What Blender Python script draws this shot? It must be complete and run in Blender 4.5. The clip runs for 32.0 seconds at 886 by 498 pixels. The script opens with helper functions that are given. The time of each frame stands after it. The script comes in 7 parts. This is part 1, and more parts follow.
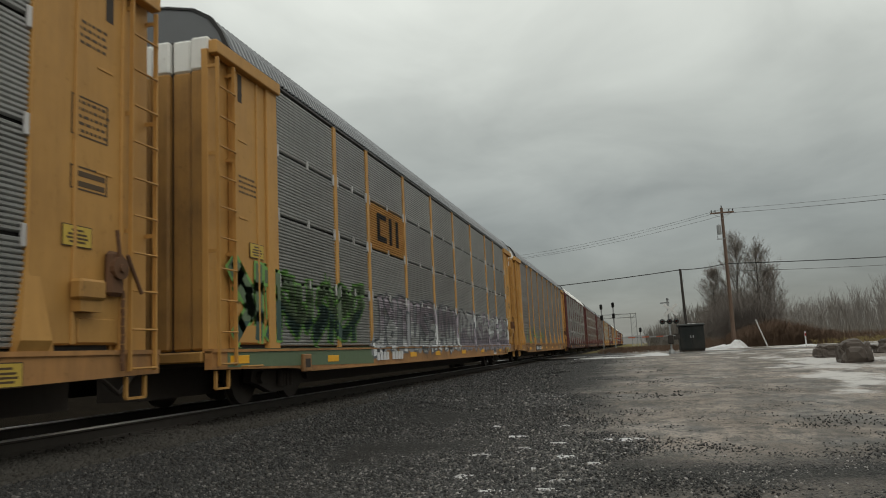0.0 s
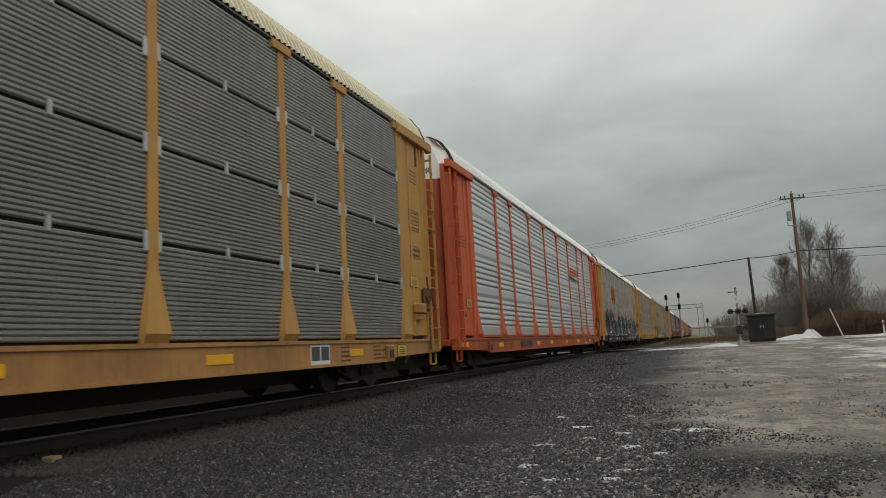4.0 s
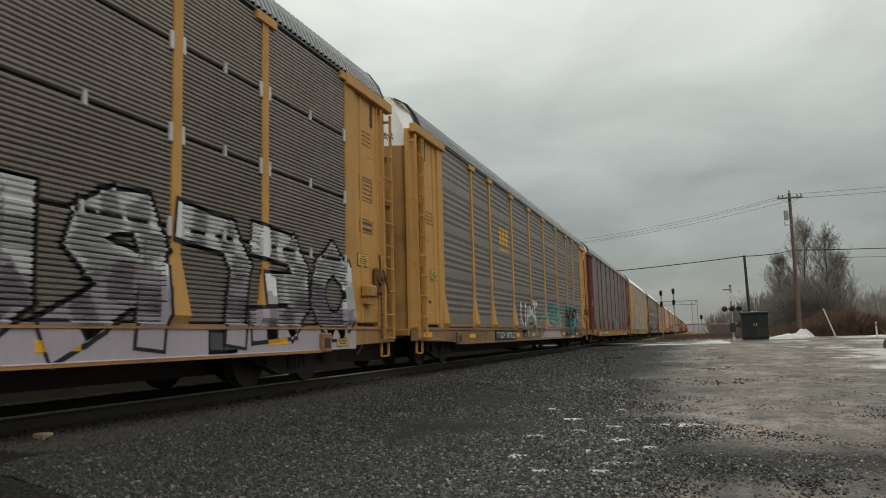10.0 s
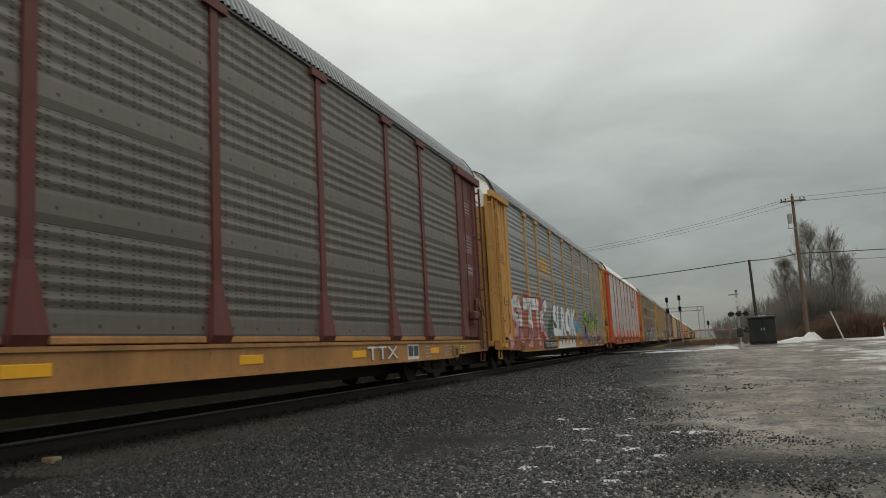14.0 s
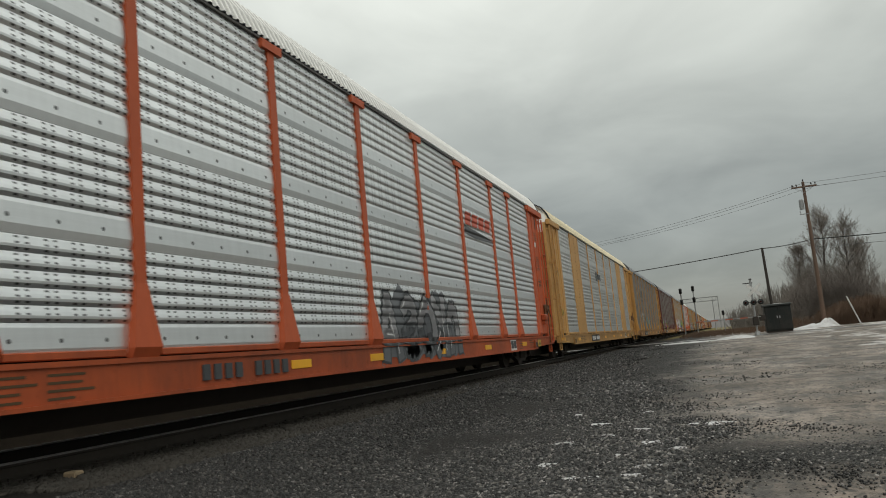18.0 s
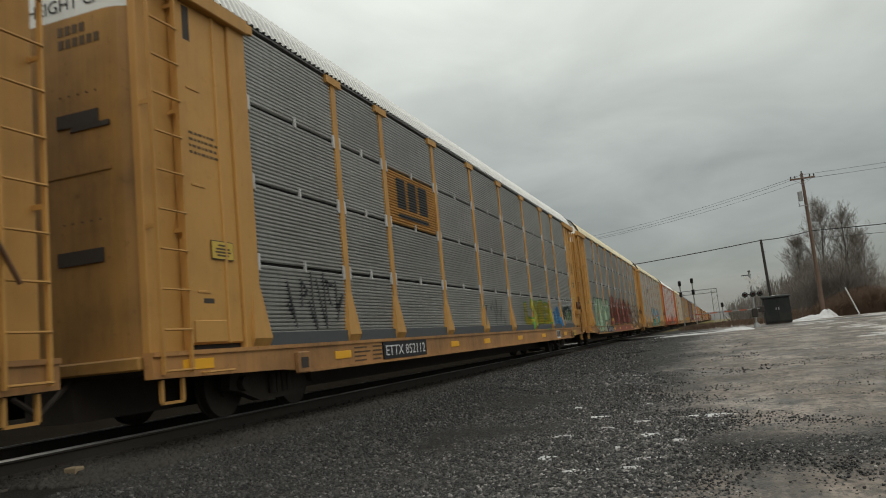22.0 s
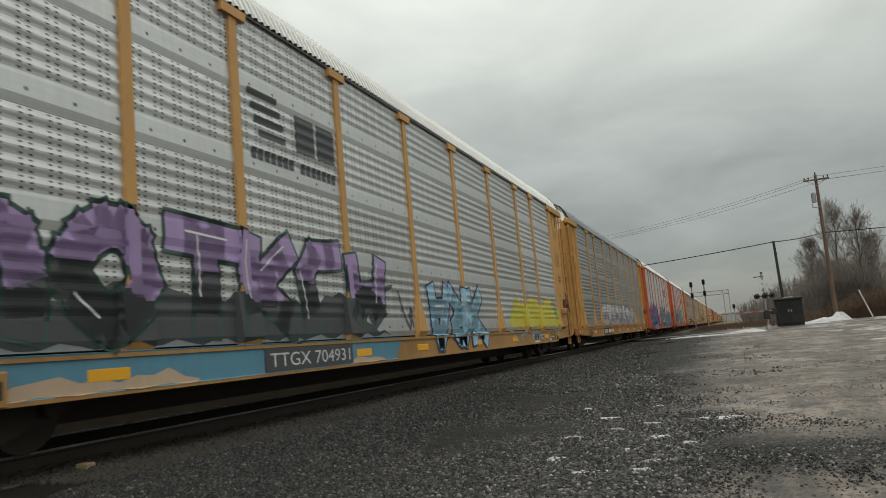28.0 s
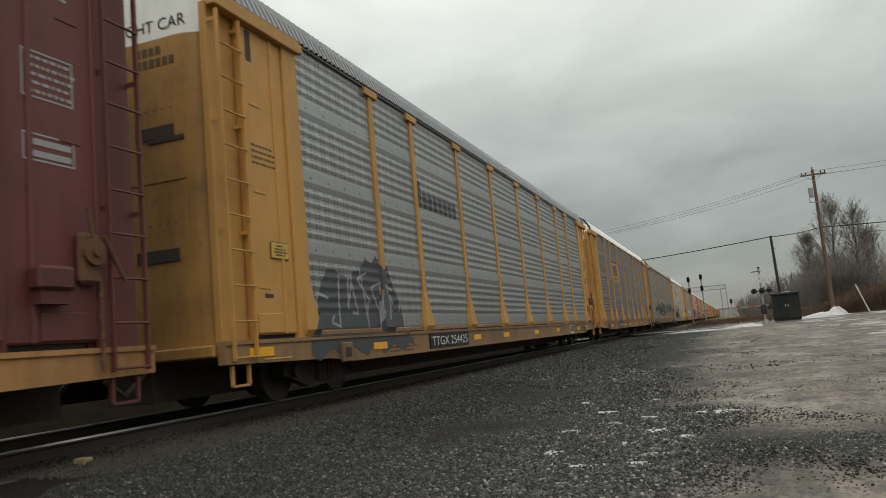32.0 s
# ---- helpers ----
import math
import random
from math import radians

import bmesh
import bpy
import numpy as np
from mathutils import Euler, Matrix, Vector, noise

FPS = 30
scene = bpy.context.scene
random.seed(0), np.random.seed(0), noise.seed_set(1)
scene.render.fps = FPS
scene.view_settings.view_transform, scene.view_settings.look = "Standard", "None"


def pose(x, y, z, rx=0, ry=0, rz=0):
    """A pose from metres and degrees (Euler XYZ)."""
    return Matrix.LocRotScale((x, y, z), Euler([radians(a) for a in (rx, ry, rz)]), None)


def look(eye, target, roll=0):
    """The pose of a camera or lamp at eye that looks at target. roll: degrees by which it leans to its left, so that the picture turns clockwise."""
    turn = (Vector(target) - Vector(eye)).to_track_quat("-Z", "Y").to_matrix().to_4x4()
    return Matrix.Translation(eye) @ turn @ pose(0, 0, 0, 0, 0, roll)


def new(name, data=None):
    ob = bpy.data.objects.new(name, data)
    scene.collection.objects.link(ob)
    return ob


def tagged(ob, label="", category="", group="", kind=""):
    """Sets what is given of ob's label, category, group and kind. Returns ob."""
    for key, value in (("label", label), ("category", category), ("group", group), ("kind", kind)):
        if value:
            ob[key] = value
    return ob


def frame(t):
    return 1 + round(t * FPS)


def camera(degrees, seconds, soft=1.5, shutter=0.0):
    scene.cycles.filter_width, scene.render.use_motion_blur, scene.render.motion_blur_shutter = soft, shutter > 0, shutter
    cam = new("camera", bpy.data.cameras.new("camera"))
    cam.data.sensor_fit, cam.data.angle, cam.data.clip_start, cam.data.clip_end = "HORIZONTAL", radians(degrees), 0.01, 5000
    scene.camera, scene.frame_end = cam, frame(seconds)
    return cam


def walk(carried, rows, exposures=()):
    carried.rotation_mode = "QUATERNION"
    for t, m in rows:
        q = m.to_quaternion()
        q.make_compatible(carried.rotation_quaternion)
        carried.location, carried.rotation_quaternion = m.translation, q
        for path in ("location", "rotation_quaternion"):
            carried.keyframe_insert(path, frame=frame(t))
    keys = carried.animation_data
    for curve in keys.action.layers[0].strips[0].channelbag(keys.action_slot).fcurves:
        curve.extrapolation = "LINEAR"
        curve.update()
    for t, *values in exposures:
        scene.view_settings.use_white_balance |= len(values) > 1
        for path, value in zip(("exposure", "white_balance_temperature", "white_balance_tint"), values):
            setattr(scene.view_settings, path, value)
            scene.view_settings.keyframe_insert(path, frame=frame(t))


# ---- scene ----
cam = camera(60.4, 32.0, soft=1.0, shutter=0.05)


def eye_pose(x, y, z, yaw, pitch, roll):
    return pose(x, y, z, 90 + pitch, 0, yaw) @ pose(0, 0, 0, 0, 0, -roll)


# seconds, place, heading, tilt, lean of the hand-held camera
PATH = [
    (0, -0.009, -0.001, 1.178, 13.65, 7.71, 2.73), (0.5, -0.010, -0.003, 1.168, 13.23, 7.86, 3.72), (1, -0.008, -0.001, 1.168, 13.41, 7.68, 3.85),
    (1.5, -0.005, -0.003, 1.162, 11.94, 7.57, 3.23), (2, 0.000, -0.002, 1.159, 14.32, 7.52, 2.98), (2.5, 0.002, -0.000, 1.155, 16.95, 7.82, 2.87),
    (3, 0.000, -0.001, 1.154, 17.96, 7.61, 3.21), (3.5, -0.005, -0.004, 1.148, 18.23, 7.56, 3.32), (5.5, -0.005, -0.004, 1.145, 18.40, 6.91, 2.40),
    (6, -0.004, -0.002, 1.139, 18.84, 7.10, 2.30), (6.5, -0.007, -0.005, 1.141, 18.85, 7.27, 1.94), (7, -0.007, -0.006, 1.145, 18.90, 7.31, 1.98),
    (7.5, -0.007, -0.006, 1.146, 18.46, 7.15, 1.74), (8, -0.005, -0.007, 1.143, 18.37, 7.17, 1.65), (8.5, -0.000, -0.005, 1.141, 18.05, 7.14, 1.12),
    (9, 0.004, -0.006, 1.139, 18.00, 7.16, 1.49), (9.5, 0.001, -0.005, 1.142, 18.18, 6.85, 1.45), (10, -0.001, -0.004, 1.141, 18.04, 6.63, 1.55),
    (10.5, -0.001, -0.004, 1.138, 17.68, 6.56, 1.35), (11, -0.004, -0.004, 1.138, 16.10, 6.14, 0.04), (11.5, -0.004, -0.008, 1.141, 16.44, 6.68, 0.92),
    (12, -0.001, -0.006, 1.144, 17.53, 7.21, 2.37), (12.5, 0.001, -0.005, 1.139, 18.05, 7.36, 2.40), (13, 0.003, -0.005, 1.134, 17.80, 7.11, 2.68),
    (13.5, 0.004, -0.003, 1.140, 17.82, 7.30, 3.05), (14, 0.001, -0.004, 1.143, 18.30, 7.60, 3.09), (14.5, 0.000, -0.003, 1.145, 18.55, 7.80, 3.37),
    (15, -0.004, -0.002, 1.142, 19.02, 7.87, 3.95), (15.5, -0.005, -0.001, 1.143, 19.14, 8.04, 4.41), (17.5, -0.004, -0.002, 1.141, 19.03, 7.87, 4.89),
    (18, 0.001, -0.001, 1.143, 19.12, 7.68, 5.26), (18.5, 0.007, 0.001, 1.147, 18.92, 7.16, 5.02), (19, 0.006, -0.000, 1.146, 19.43, 7.34, 5.49),
    (19.5, 0.002, 0.001, 1.141, 19.43, 7.32, 5.48), (20, 0.001, 0.002, 1.144, 19.69, 7.51, 5.78), (20.5, -0.001, 0.002, 1.144, 19.70, 7.49, 5.90),
    (21, 0.002, 0.004, 1.145, 19.56, 7.34, 5.47), (21.5, 0.003, 0.004, 1.145, 19.32, 7.35, 5.74), (22, 0.002, 0.004, 1.145, 19.09, 7.21, 5.62),
    (22.5, 0.000, 0.003, 1.147, 19.01, 7.18, 5.15), (23, -0.000, 0.003, 1.146, 19.38, 7.05, 4.73), (23.5, 0.005, 0.005, 1.147, 18.97, 6.88, 4.38),
    (24, 0.005, 0.004, 1.146, 19.22, 7.08, 4.66), (24.5, 0.006, 0.004, 1.146, 19.32, 7.15, 4.65), (25, 0.002, 0.003, 1.147, 19.96, 7.34, 4.61),
    (25.5, 0.001, 0.002, 1.148, 19.97, 7.25, 4.72), (27.5, 0.003, 0.004, 1.148, 19.99, 7.32, 5.32), (28, 0.003, 0.005, 1.149, 19.90, 7.23, 5.13),
    (28.5, 0.006, 0.007, 1.149, 20.02, 7.34, 5.02), (29, 0.003, 0.007, 1.144, 19.93, 7.16, 5.13), (29.5, 0.002, 0.008, 1.145, 19.49, 6.99, 5.16),
    (30, 0.004, 0.008, 1.144, 19.67, 7.10, 5.33), (30.5, 0.005, 0.008, 1.143, 19.66, 6.96, 5.17), (31, 0.006, 0.007, 1.141, 19.59, 6.80, 4.77),
    (31.5, 0.005, 0.008, 1.142, 20.07, 6.84, 5.08), (32, 0.003, 0.010, 1.140, 19.75, 6.87, 5.22)
]
walk(cam, [(r[0], eye_pose(*r[1:])) for r in PATH], [(0, -0.04), (3.5, 0.0), (6, 0.10), (10, 0.14), (12, 0.04), (14, 0.04), (15.5, 0.07), (18, 0.05), (20, 0.10), (24, 0.10), (25, 0.06), (28, 0.13), (30, 0.19), (32, 0.19)])

# ---- sky and light ----
world = bpy.data.worlds.new("overcast_sky")
scene.world = world
world.use_nodes = True
wn, wl = world.node_tree.nodes, world.node_tree.links
wn.clear()
w_out = wn.new("ShaderNodeOutputWorld")
w_bg = wn.new("ShaderNodeBackground")
w_tc = wn.new("ShaderNodeTexCoord")
w_sep = wn.new("ShaderNodeSeparateXYZ")
wl.new(w_tc.outputs["Generated"], w_sep.inputs[0])
w_ramp = wn.new("ShaderNodeValToRGB")
wl.new(w_sep.outputs["Z"], w_ramp.inputs[0])
SKY_STOPS = [(0.0, (0.205, 0.21, 0.197)), (0.06, (0.225, 0.234, 0.219)), (0.16, (0.285, 0.300, 0.278)), (0.27, (0.445, 0.466, 0.425)), (0.42, (0.71, 0.735, 0.672)), (0.7, (1.0, 1.026, 0.95)), (1.0, (1.18, 1.205, 1.13))]
while len(w_ramp.color_ramp.elements) < len(SKY_STOPS):
    w_ramp.color_ramp.elements.new(0.5)
for el, (p, c) in zip(w_ramp.color_ramp.elements, SKY_STOPS):
    el.position, el.color = p, (*c, 1)
# cloud layer: the heights are squeezed so that the clouds flatten towards the horizon
w_div = wn.new("ShaderNodeMath")
w_div.operation = "ADD"
w_div.inputs[1].default_value = 0.22
wl.new(w_sep.outputs["Z"], w_div.inputs[0])
w_vec = wn.new("ShaderNodeVectorMath")
w_vec.operation = "DIVIDE"
wl.new(w_tc.outputs["Generated"], w_vec.inputs[0])
w_cmb = wn.new("ShaderNodeCombineXYZ")
for i in range(3):
    wl.new(w_div.outputs[0], w_cmb.inputs[i])
wl.new(w_cmb.outputs[0], w_vec.inputs[1])
w_noise = wn.new("ShaderNodeTexNoise")
w_noise.inputs["Scale"].default_value = 1.7
w_noise.inputs["Detail"].default_value = 5
w_noise.inputs["Roughness"].default_value = 0.52
w_noise.inputs["Distortion"].default_value = 0.4
wl.new(w_vec.outputs[0], w_noise.inputs["Vector"])
w_map = wn.new("ShaderNodeMapRange")
w_map.inputs[1].default_value, w_map.inputs[2].default_value = 0.3, 0.72
w_map.inputs[3].default_value, w_map.inputs[4].default_value = 0.80, 1.20
wl.new(w_noise.outputs["Fac"], w_map.inputs[0])
w_mul = wn.new("ShaderNodeMix")
w_mul.data_type, w_mul.blend_type = "RGBA", "MULTIPLY"
w_mul.inputs[0].default_value = 1.0
wl.new(w_ramp.outputs[0], w_mul.inputs[6])
wl.new(w_map.outputs[0], w_mul.inputs[7])
# a little clear-sky light behind the cloud
w_sky = wn.new("ShaderNodeTexSky")
w_sky.sky_type = "NISHITA"
w_sky.sun_disc = False
w_sky.sun_elevation = radians(28)
w_sky.sun_rotation = radians(150)
w_add = wn.new("ShaderNodeMix")
w_add.data_type, w_add.blend_type = "RGBA", "ADD"
w_add.inputs[0].default_value = 0.01
wl.new(w_mul.outputs[2], w_add.inputs[6])
wl.new(w_sky.outputs[0], w_add.inputs[7])
wl.new(w_add.outputs[2], w_bg.inputs[0])
w_bg.inputs[1].default_value = 1.0
wl.new(w_bg.outputs[0], w_out.inputs[0])

sun_data = bpy.data.lights.new("sun", "SUN")
sun_data.energy, sun_data.angle, sun_data.color = 0.6, radians(40), (1.0, 0.97, 0.93)
sun = new("sun", sun_data)
sun.matrix_world = look((30, -40, 60), (0, 20, 0))
scene.view_settings.exposure = 0.0


# ---- materials ----
def node_mat(name):
    m = bpy.data.materials.new(name)
    m.use_nodes = True
    nt = m.node_tree
    return m, nt, nt.nodes["Principled BSDF"]


def mapped(nt, scale=(1, 1, 1)):
    tc = nt.nodes.new("ShaderNodeTexCoord")
    mp = nt.nodes.new("ShaderNodeMapping")
    mp.inputs["Scale"].default_value = scale
    nt.links.new(tc.outputs["Object"], mp.inputs[0])
    return mp.outputs[0]


def noise_of(nt, vec, scale, detail=4, rough=0.6):
    n = nt.nodes.new("ShaderNodeTexNoise")
    n.inputs["Scale"].default_value, n.inputs["Detail"].default_value, n.inputs["Roughness"].default_value = scale, detail, rough
    nt.links.new(vec, n.inputs["Vector"])
    return n.outputs["Fac"]


def ramp_of(nt, fac, stops):
    r = nt.nodes.new("ShaderNodeValToRGB")
    while len(r.color_ramp.elements) < len(stops):
        r.color_ramp.elements.new(0.5)
    for el, (p, c) in zip(r.color_ramp.elements, stops):
        el.position = p
        el.color = (*c, 1) if isinstance(c, tuple) else (c, c, c, 1)
    nt.links.new(fac, r.inputs[0])
    return r.outputs[0]


def mix_of(nt, fac, a, b, blend="MIX"):
    m = nt.nodes.new("ShaderNodeMix")
    m.data_type, m.blend_type = "RGBA", blend
    for sock, v in ((m.inputs[0], fac), (m.inputs[6], a), (m.inputs[7], b)):
        if isinstance(v, (int, float)):
            sock.default_value = v
        elif isinstance(v, tuple):
            sock.default_value = (*v, 1)
        else:
            nt.links.new(v, sock)
    return m.outputs[2]


def math_of(nt, op, a, b=0.0, c=0.0):
    m = nt.nodes.new("ShaderNodeMath")
    m.operation = op
    for sock, v in zip(m.inputs, (a, b, c)):
        if isinstance(v, (int, float)):
            sock.default_value = v
        else:
            nt.links.new(v, sock)
    return m.outputs[0]


def bump_of(nt, bsdf, height, strength=0.3, dist=0.01):
    b = nt.nodes.new("ShaderNodeBump")
    b.inputs["Strength"].default_value, b.inputs["Distance"].default_value = strength, dist
    nt.links.new(height, b.inputs["Height"])
    nt.links.new(b.outputs[0], bsdf.inputs["Normal"])


def random_of(nt):
    return nt.nodes.new("ShaderNodeObjectInfo").outputs["Random"]


def weathered(name, color, rough=0.55, metal=0.0, dirt=(0.06, 0.05, 0.04), amount=0.45, fine=9.0, bump=0.15, vary=0.12):
    """Paint or metal with blotches, streaks that run down, and small wear."""
    m, nt, b = node_mat(name)
    v = mapped(nt)
    big = noise_of(nt, v, 0.9, 4)
    streak = noise_of(nt, mapped(nt, (5, 5, 0.5)), 1.6, 5, 0.7)
    small = noise_of(nt, v, fine, 5, 0.7)
    f = math_of(nt, "ADD", math_of(nt, "MULTIPLY", big, 0.7), math_of(nt, "MULTIPLY", streak, 0.3))
    f = ramp_of(nt, f, [(0.42, 0.0), (0.72, amount)])
    c = mix_of(nt, f, color, dirt)
    spk = ramp_of(nt, small, [(0.60, 0.0), (0.78, amount * 0.7)])
    c = mix_of(nt, spk, c, tuple(0.5 * x for x in dirt))
    tone = math_of(nt, "ADD", math_of(nt, "MULTIPLY", random_of(nt), vary), 1.0 - vary * 0.5)
    cmb = nt.nodes.new("ShaderNodeCombineXYZ")
    for i in range(3):
        nt.links.new(tone, cmb.inputs[i])
    c = mix_of(nt, 1.0, c, cmb.outputs[0], "MULTIPLY")
    nt.links.new(c, b.inputs["Base Color"])
    nt.links.new(math_of(nt, "ADD", math_of(nt, "MULTIPLY", small, 0.25), rough - 0.12), b.inputs["Roughness"])
    b.inputs["Metallic"].default_value = metal
    b.inputs["Specular IOR Level"].default_value = 0.3
    bump_of(nt, b, small, bump, 0.004)
    return m


def panel_mat(name, color, dirt, rough=0.42, metal=0.5, holes=False, amount=0.5, bands=()):
    """Sheet-steel side panel, with rows of punched slots where the panel has them (panel height 1.1)."""
    m, nt, b = node_mat(name)
    v = mapped(nt)
    big = noise_of(nt, v, 0.8, 4)
    streak = noise_of(nt, mapped(nt, (6, 6, 0.8)), 1.5, 5, 0.7)
    along = noise_of(nt, mapped(nt, (0.4, 0.4, 9)), 2.0, 3, 0.6)
    f = math_of(nt, "MULTIPLY", math_of(nt, "ADD", math_of(nt, "ADD", big, streak), along), 0.333)
    c = mix_of(nt, ramp_of(nt, f, [(0.40, 0.0), (0.66, amount)]), color, dirt)
    tone = math_of(nt, "ADD", math_of(nt, "MULTIPLY", random_of(nt), 0.16), 0.92)
    cmb = nt.nodes.new("ShaderNodeCombineXYZ")
    for i in range(3):
        nt.links.new(tone, cmb.inputs[i])
    c = mix_of(nt, 1.0, c, cmb.outputs[0], "MULTIPLY")
    if holes:
        tc = nt.nodes.new("ShaderNodeTexCoord")
        sp = nt.nodes.new("ShaderNodeSeparateXYZ")
        nt.links.new(tc.outputs["Object"], sp.inputs[0])
        y, z = sp.outputs["Y"], sp.outputs["Z"]
        fy = math_of(nt, "FRACT", math_of(nt, "MULTIPLY", y, 1 / 0.105))
        fz = math_of(nt, "FRACT", math_of(nt, "MULTIPLY", math_of(nt, "SUBTRACT", z, 0.32), 1 / 0.052))
        slot = math_of(nt, "MULTIPLY", math_of(nt, "LESS_THAN", math_of(nt, "ABSOLUTE", math_of(nt, "SUBTRACT", fy, 0.5)), 0.21),
                       math_of(nt, "LESS_THAN", math_of(nt, "ABSOLUTE", math_of(nt, "SUBTRACT", fz, 0.5)), 0.18))
        band = math_of(nt, "LESS_THAN", math_of(nt, "FRACT", math_of(nt, "MULTIPLY", y, 1 / 0.315)), 0.667)
        part_z = math_of(nt, "GREATER_THAN", z, 0.33)
        wide = math_of(nt, "LESS_THAN", math_of(nt, "FRACT", math_of(nt, "MULTIPLY", y, 1 / 1.26)), 0.92)
        slot = math_of(nt, "MULTIPLY", math_of(nt, "MULTIPLY", slot, band), math_of(nt, "MULTIPLY", part_z, wide))
        if bands:
            part_z = 0.0
            for z0, z1 in bands:
                part_z = math_of(nt, "ADD", part_z, math_of(nt, "LESS_THAN", math_of(nt, "ABSOLUTE", math_of(nt, "SUBTRACT", z, (z0 + z1) / 2)), (z1 - z0) / 2))
            fz = math_of(nt, "FRACT", math_of(nt, "MULTIPLY", z, 1 / 0.10))
            wide = math_of(nt, "GREATER_THAN", y, 0.08)
            slot = math_of(nt, "MULTIPLY", math_of(nt, "LESS_THAN", math_of(nt, "ABSOLUTE", math_of(nt, "SUBTRACT", math_of(nt, "FRACT", math_of(nt, "MULTIPLY", y, 1 / 0.085)), 0.5)), 0.26),
                           math_of(nt, "LESS_THAN", math_of(nt, "ABSOLUTE", math_of(nt, "SUBTRACT", fz, 0.5)), 0.17))
            slot = math_of(nt, "MULTIPLY", slot, math_of(nt, "MULTIPLY", part_z, wide))
        # bolt heads along the flat band
        by = math_of(nt, "SUBTRACT", math_of(nt, "FRACT", math_of(nt, "MULTIPLY", y, 1 / 0.55)), 0.5)
        bz = math_of(nt, "SUBTRACT", z, 0.16)
        d2 = math_of(nt, "ADD", math_of(nt, "MULTIPLY", math_of(nt, "MULTIPLY", by, by), 0.3), math_of(nt, "MULTIPLY", bz, bz))
        bolt = math_of(nt, "LESS_THAN", d2, 0.0005)
        c = mix_of(nt, math_of(nt, "MULTIPLY", math_of(nt, "MAXIMUM", slot, bolt), 0.85), c, (0.012, 0.012, 0.012))
    nt.links.new(c, b.inputs["Base Color"])
    b.inputs["Metallic"].default_value = metal
    nt.links.new(math_of(nt, "ADD", math_of(nt, "MULTIPLY", streak, 0.25), rough - 0.1), b.inputs["Roughness"])
    bump_of(nt, b, along, 0.12, 0.004)
    return m


def roof_mat(name, color, rough=0.5, metal=0.0, dirt=(0.3, 0.28, 0.25), amount=0.4):
    """Ribbed roof sheet, darker in the grooves (one rib every 0.1472)."""
    m = weathered(name, color, rough=rough, metal=metal, dirt=dirt, amount=amount)
    nt = m.node_tree
    b = nt.nodes["Principled BSDF"]
    old = b.inputs["Base Color"].links[0].from_socket
    tc = nt.nodes.new("ShaderNodeTexCoord")
    sp = nt.nodes.new("ShaderNodeSeparateXYZ")
    nt.links.new(tc.outputs["Object"], sp.inputs[0])
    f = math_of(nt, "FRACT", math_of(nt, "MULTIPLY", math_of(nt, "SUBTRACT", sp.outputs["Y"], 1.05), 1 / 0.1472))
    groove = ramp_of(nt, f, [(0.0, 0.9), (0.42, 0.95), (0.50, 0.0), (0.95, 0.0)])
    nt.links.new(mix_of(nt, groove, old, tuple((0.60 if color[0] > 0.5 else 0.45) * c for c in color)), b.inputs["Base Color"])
    return m


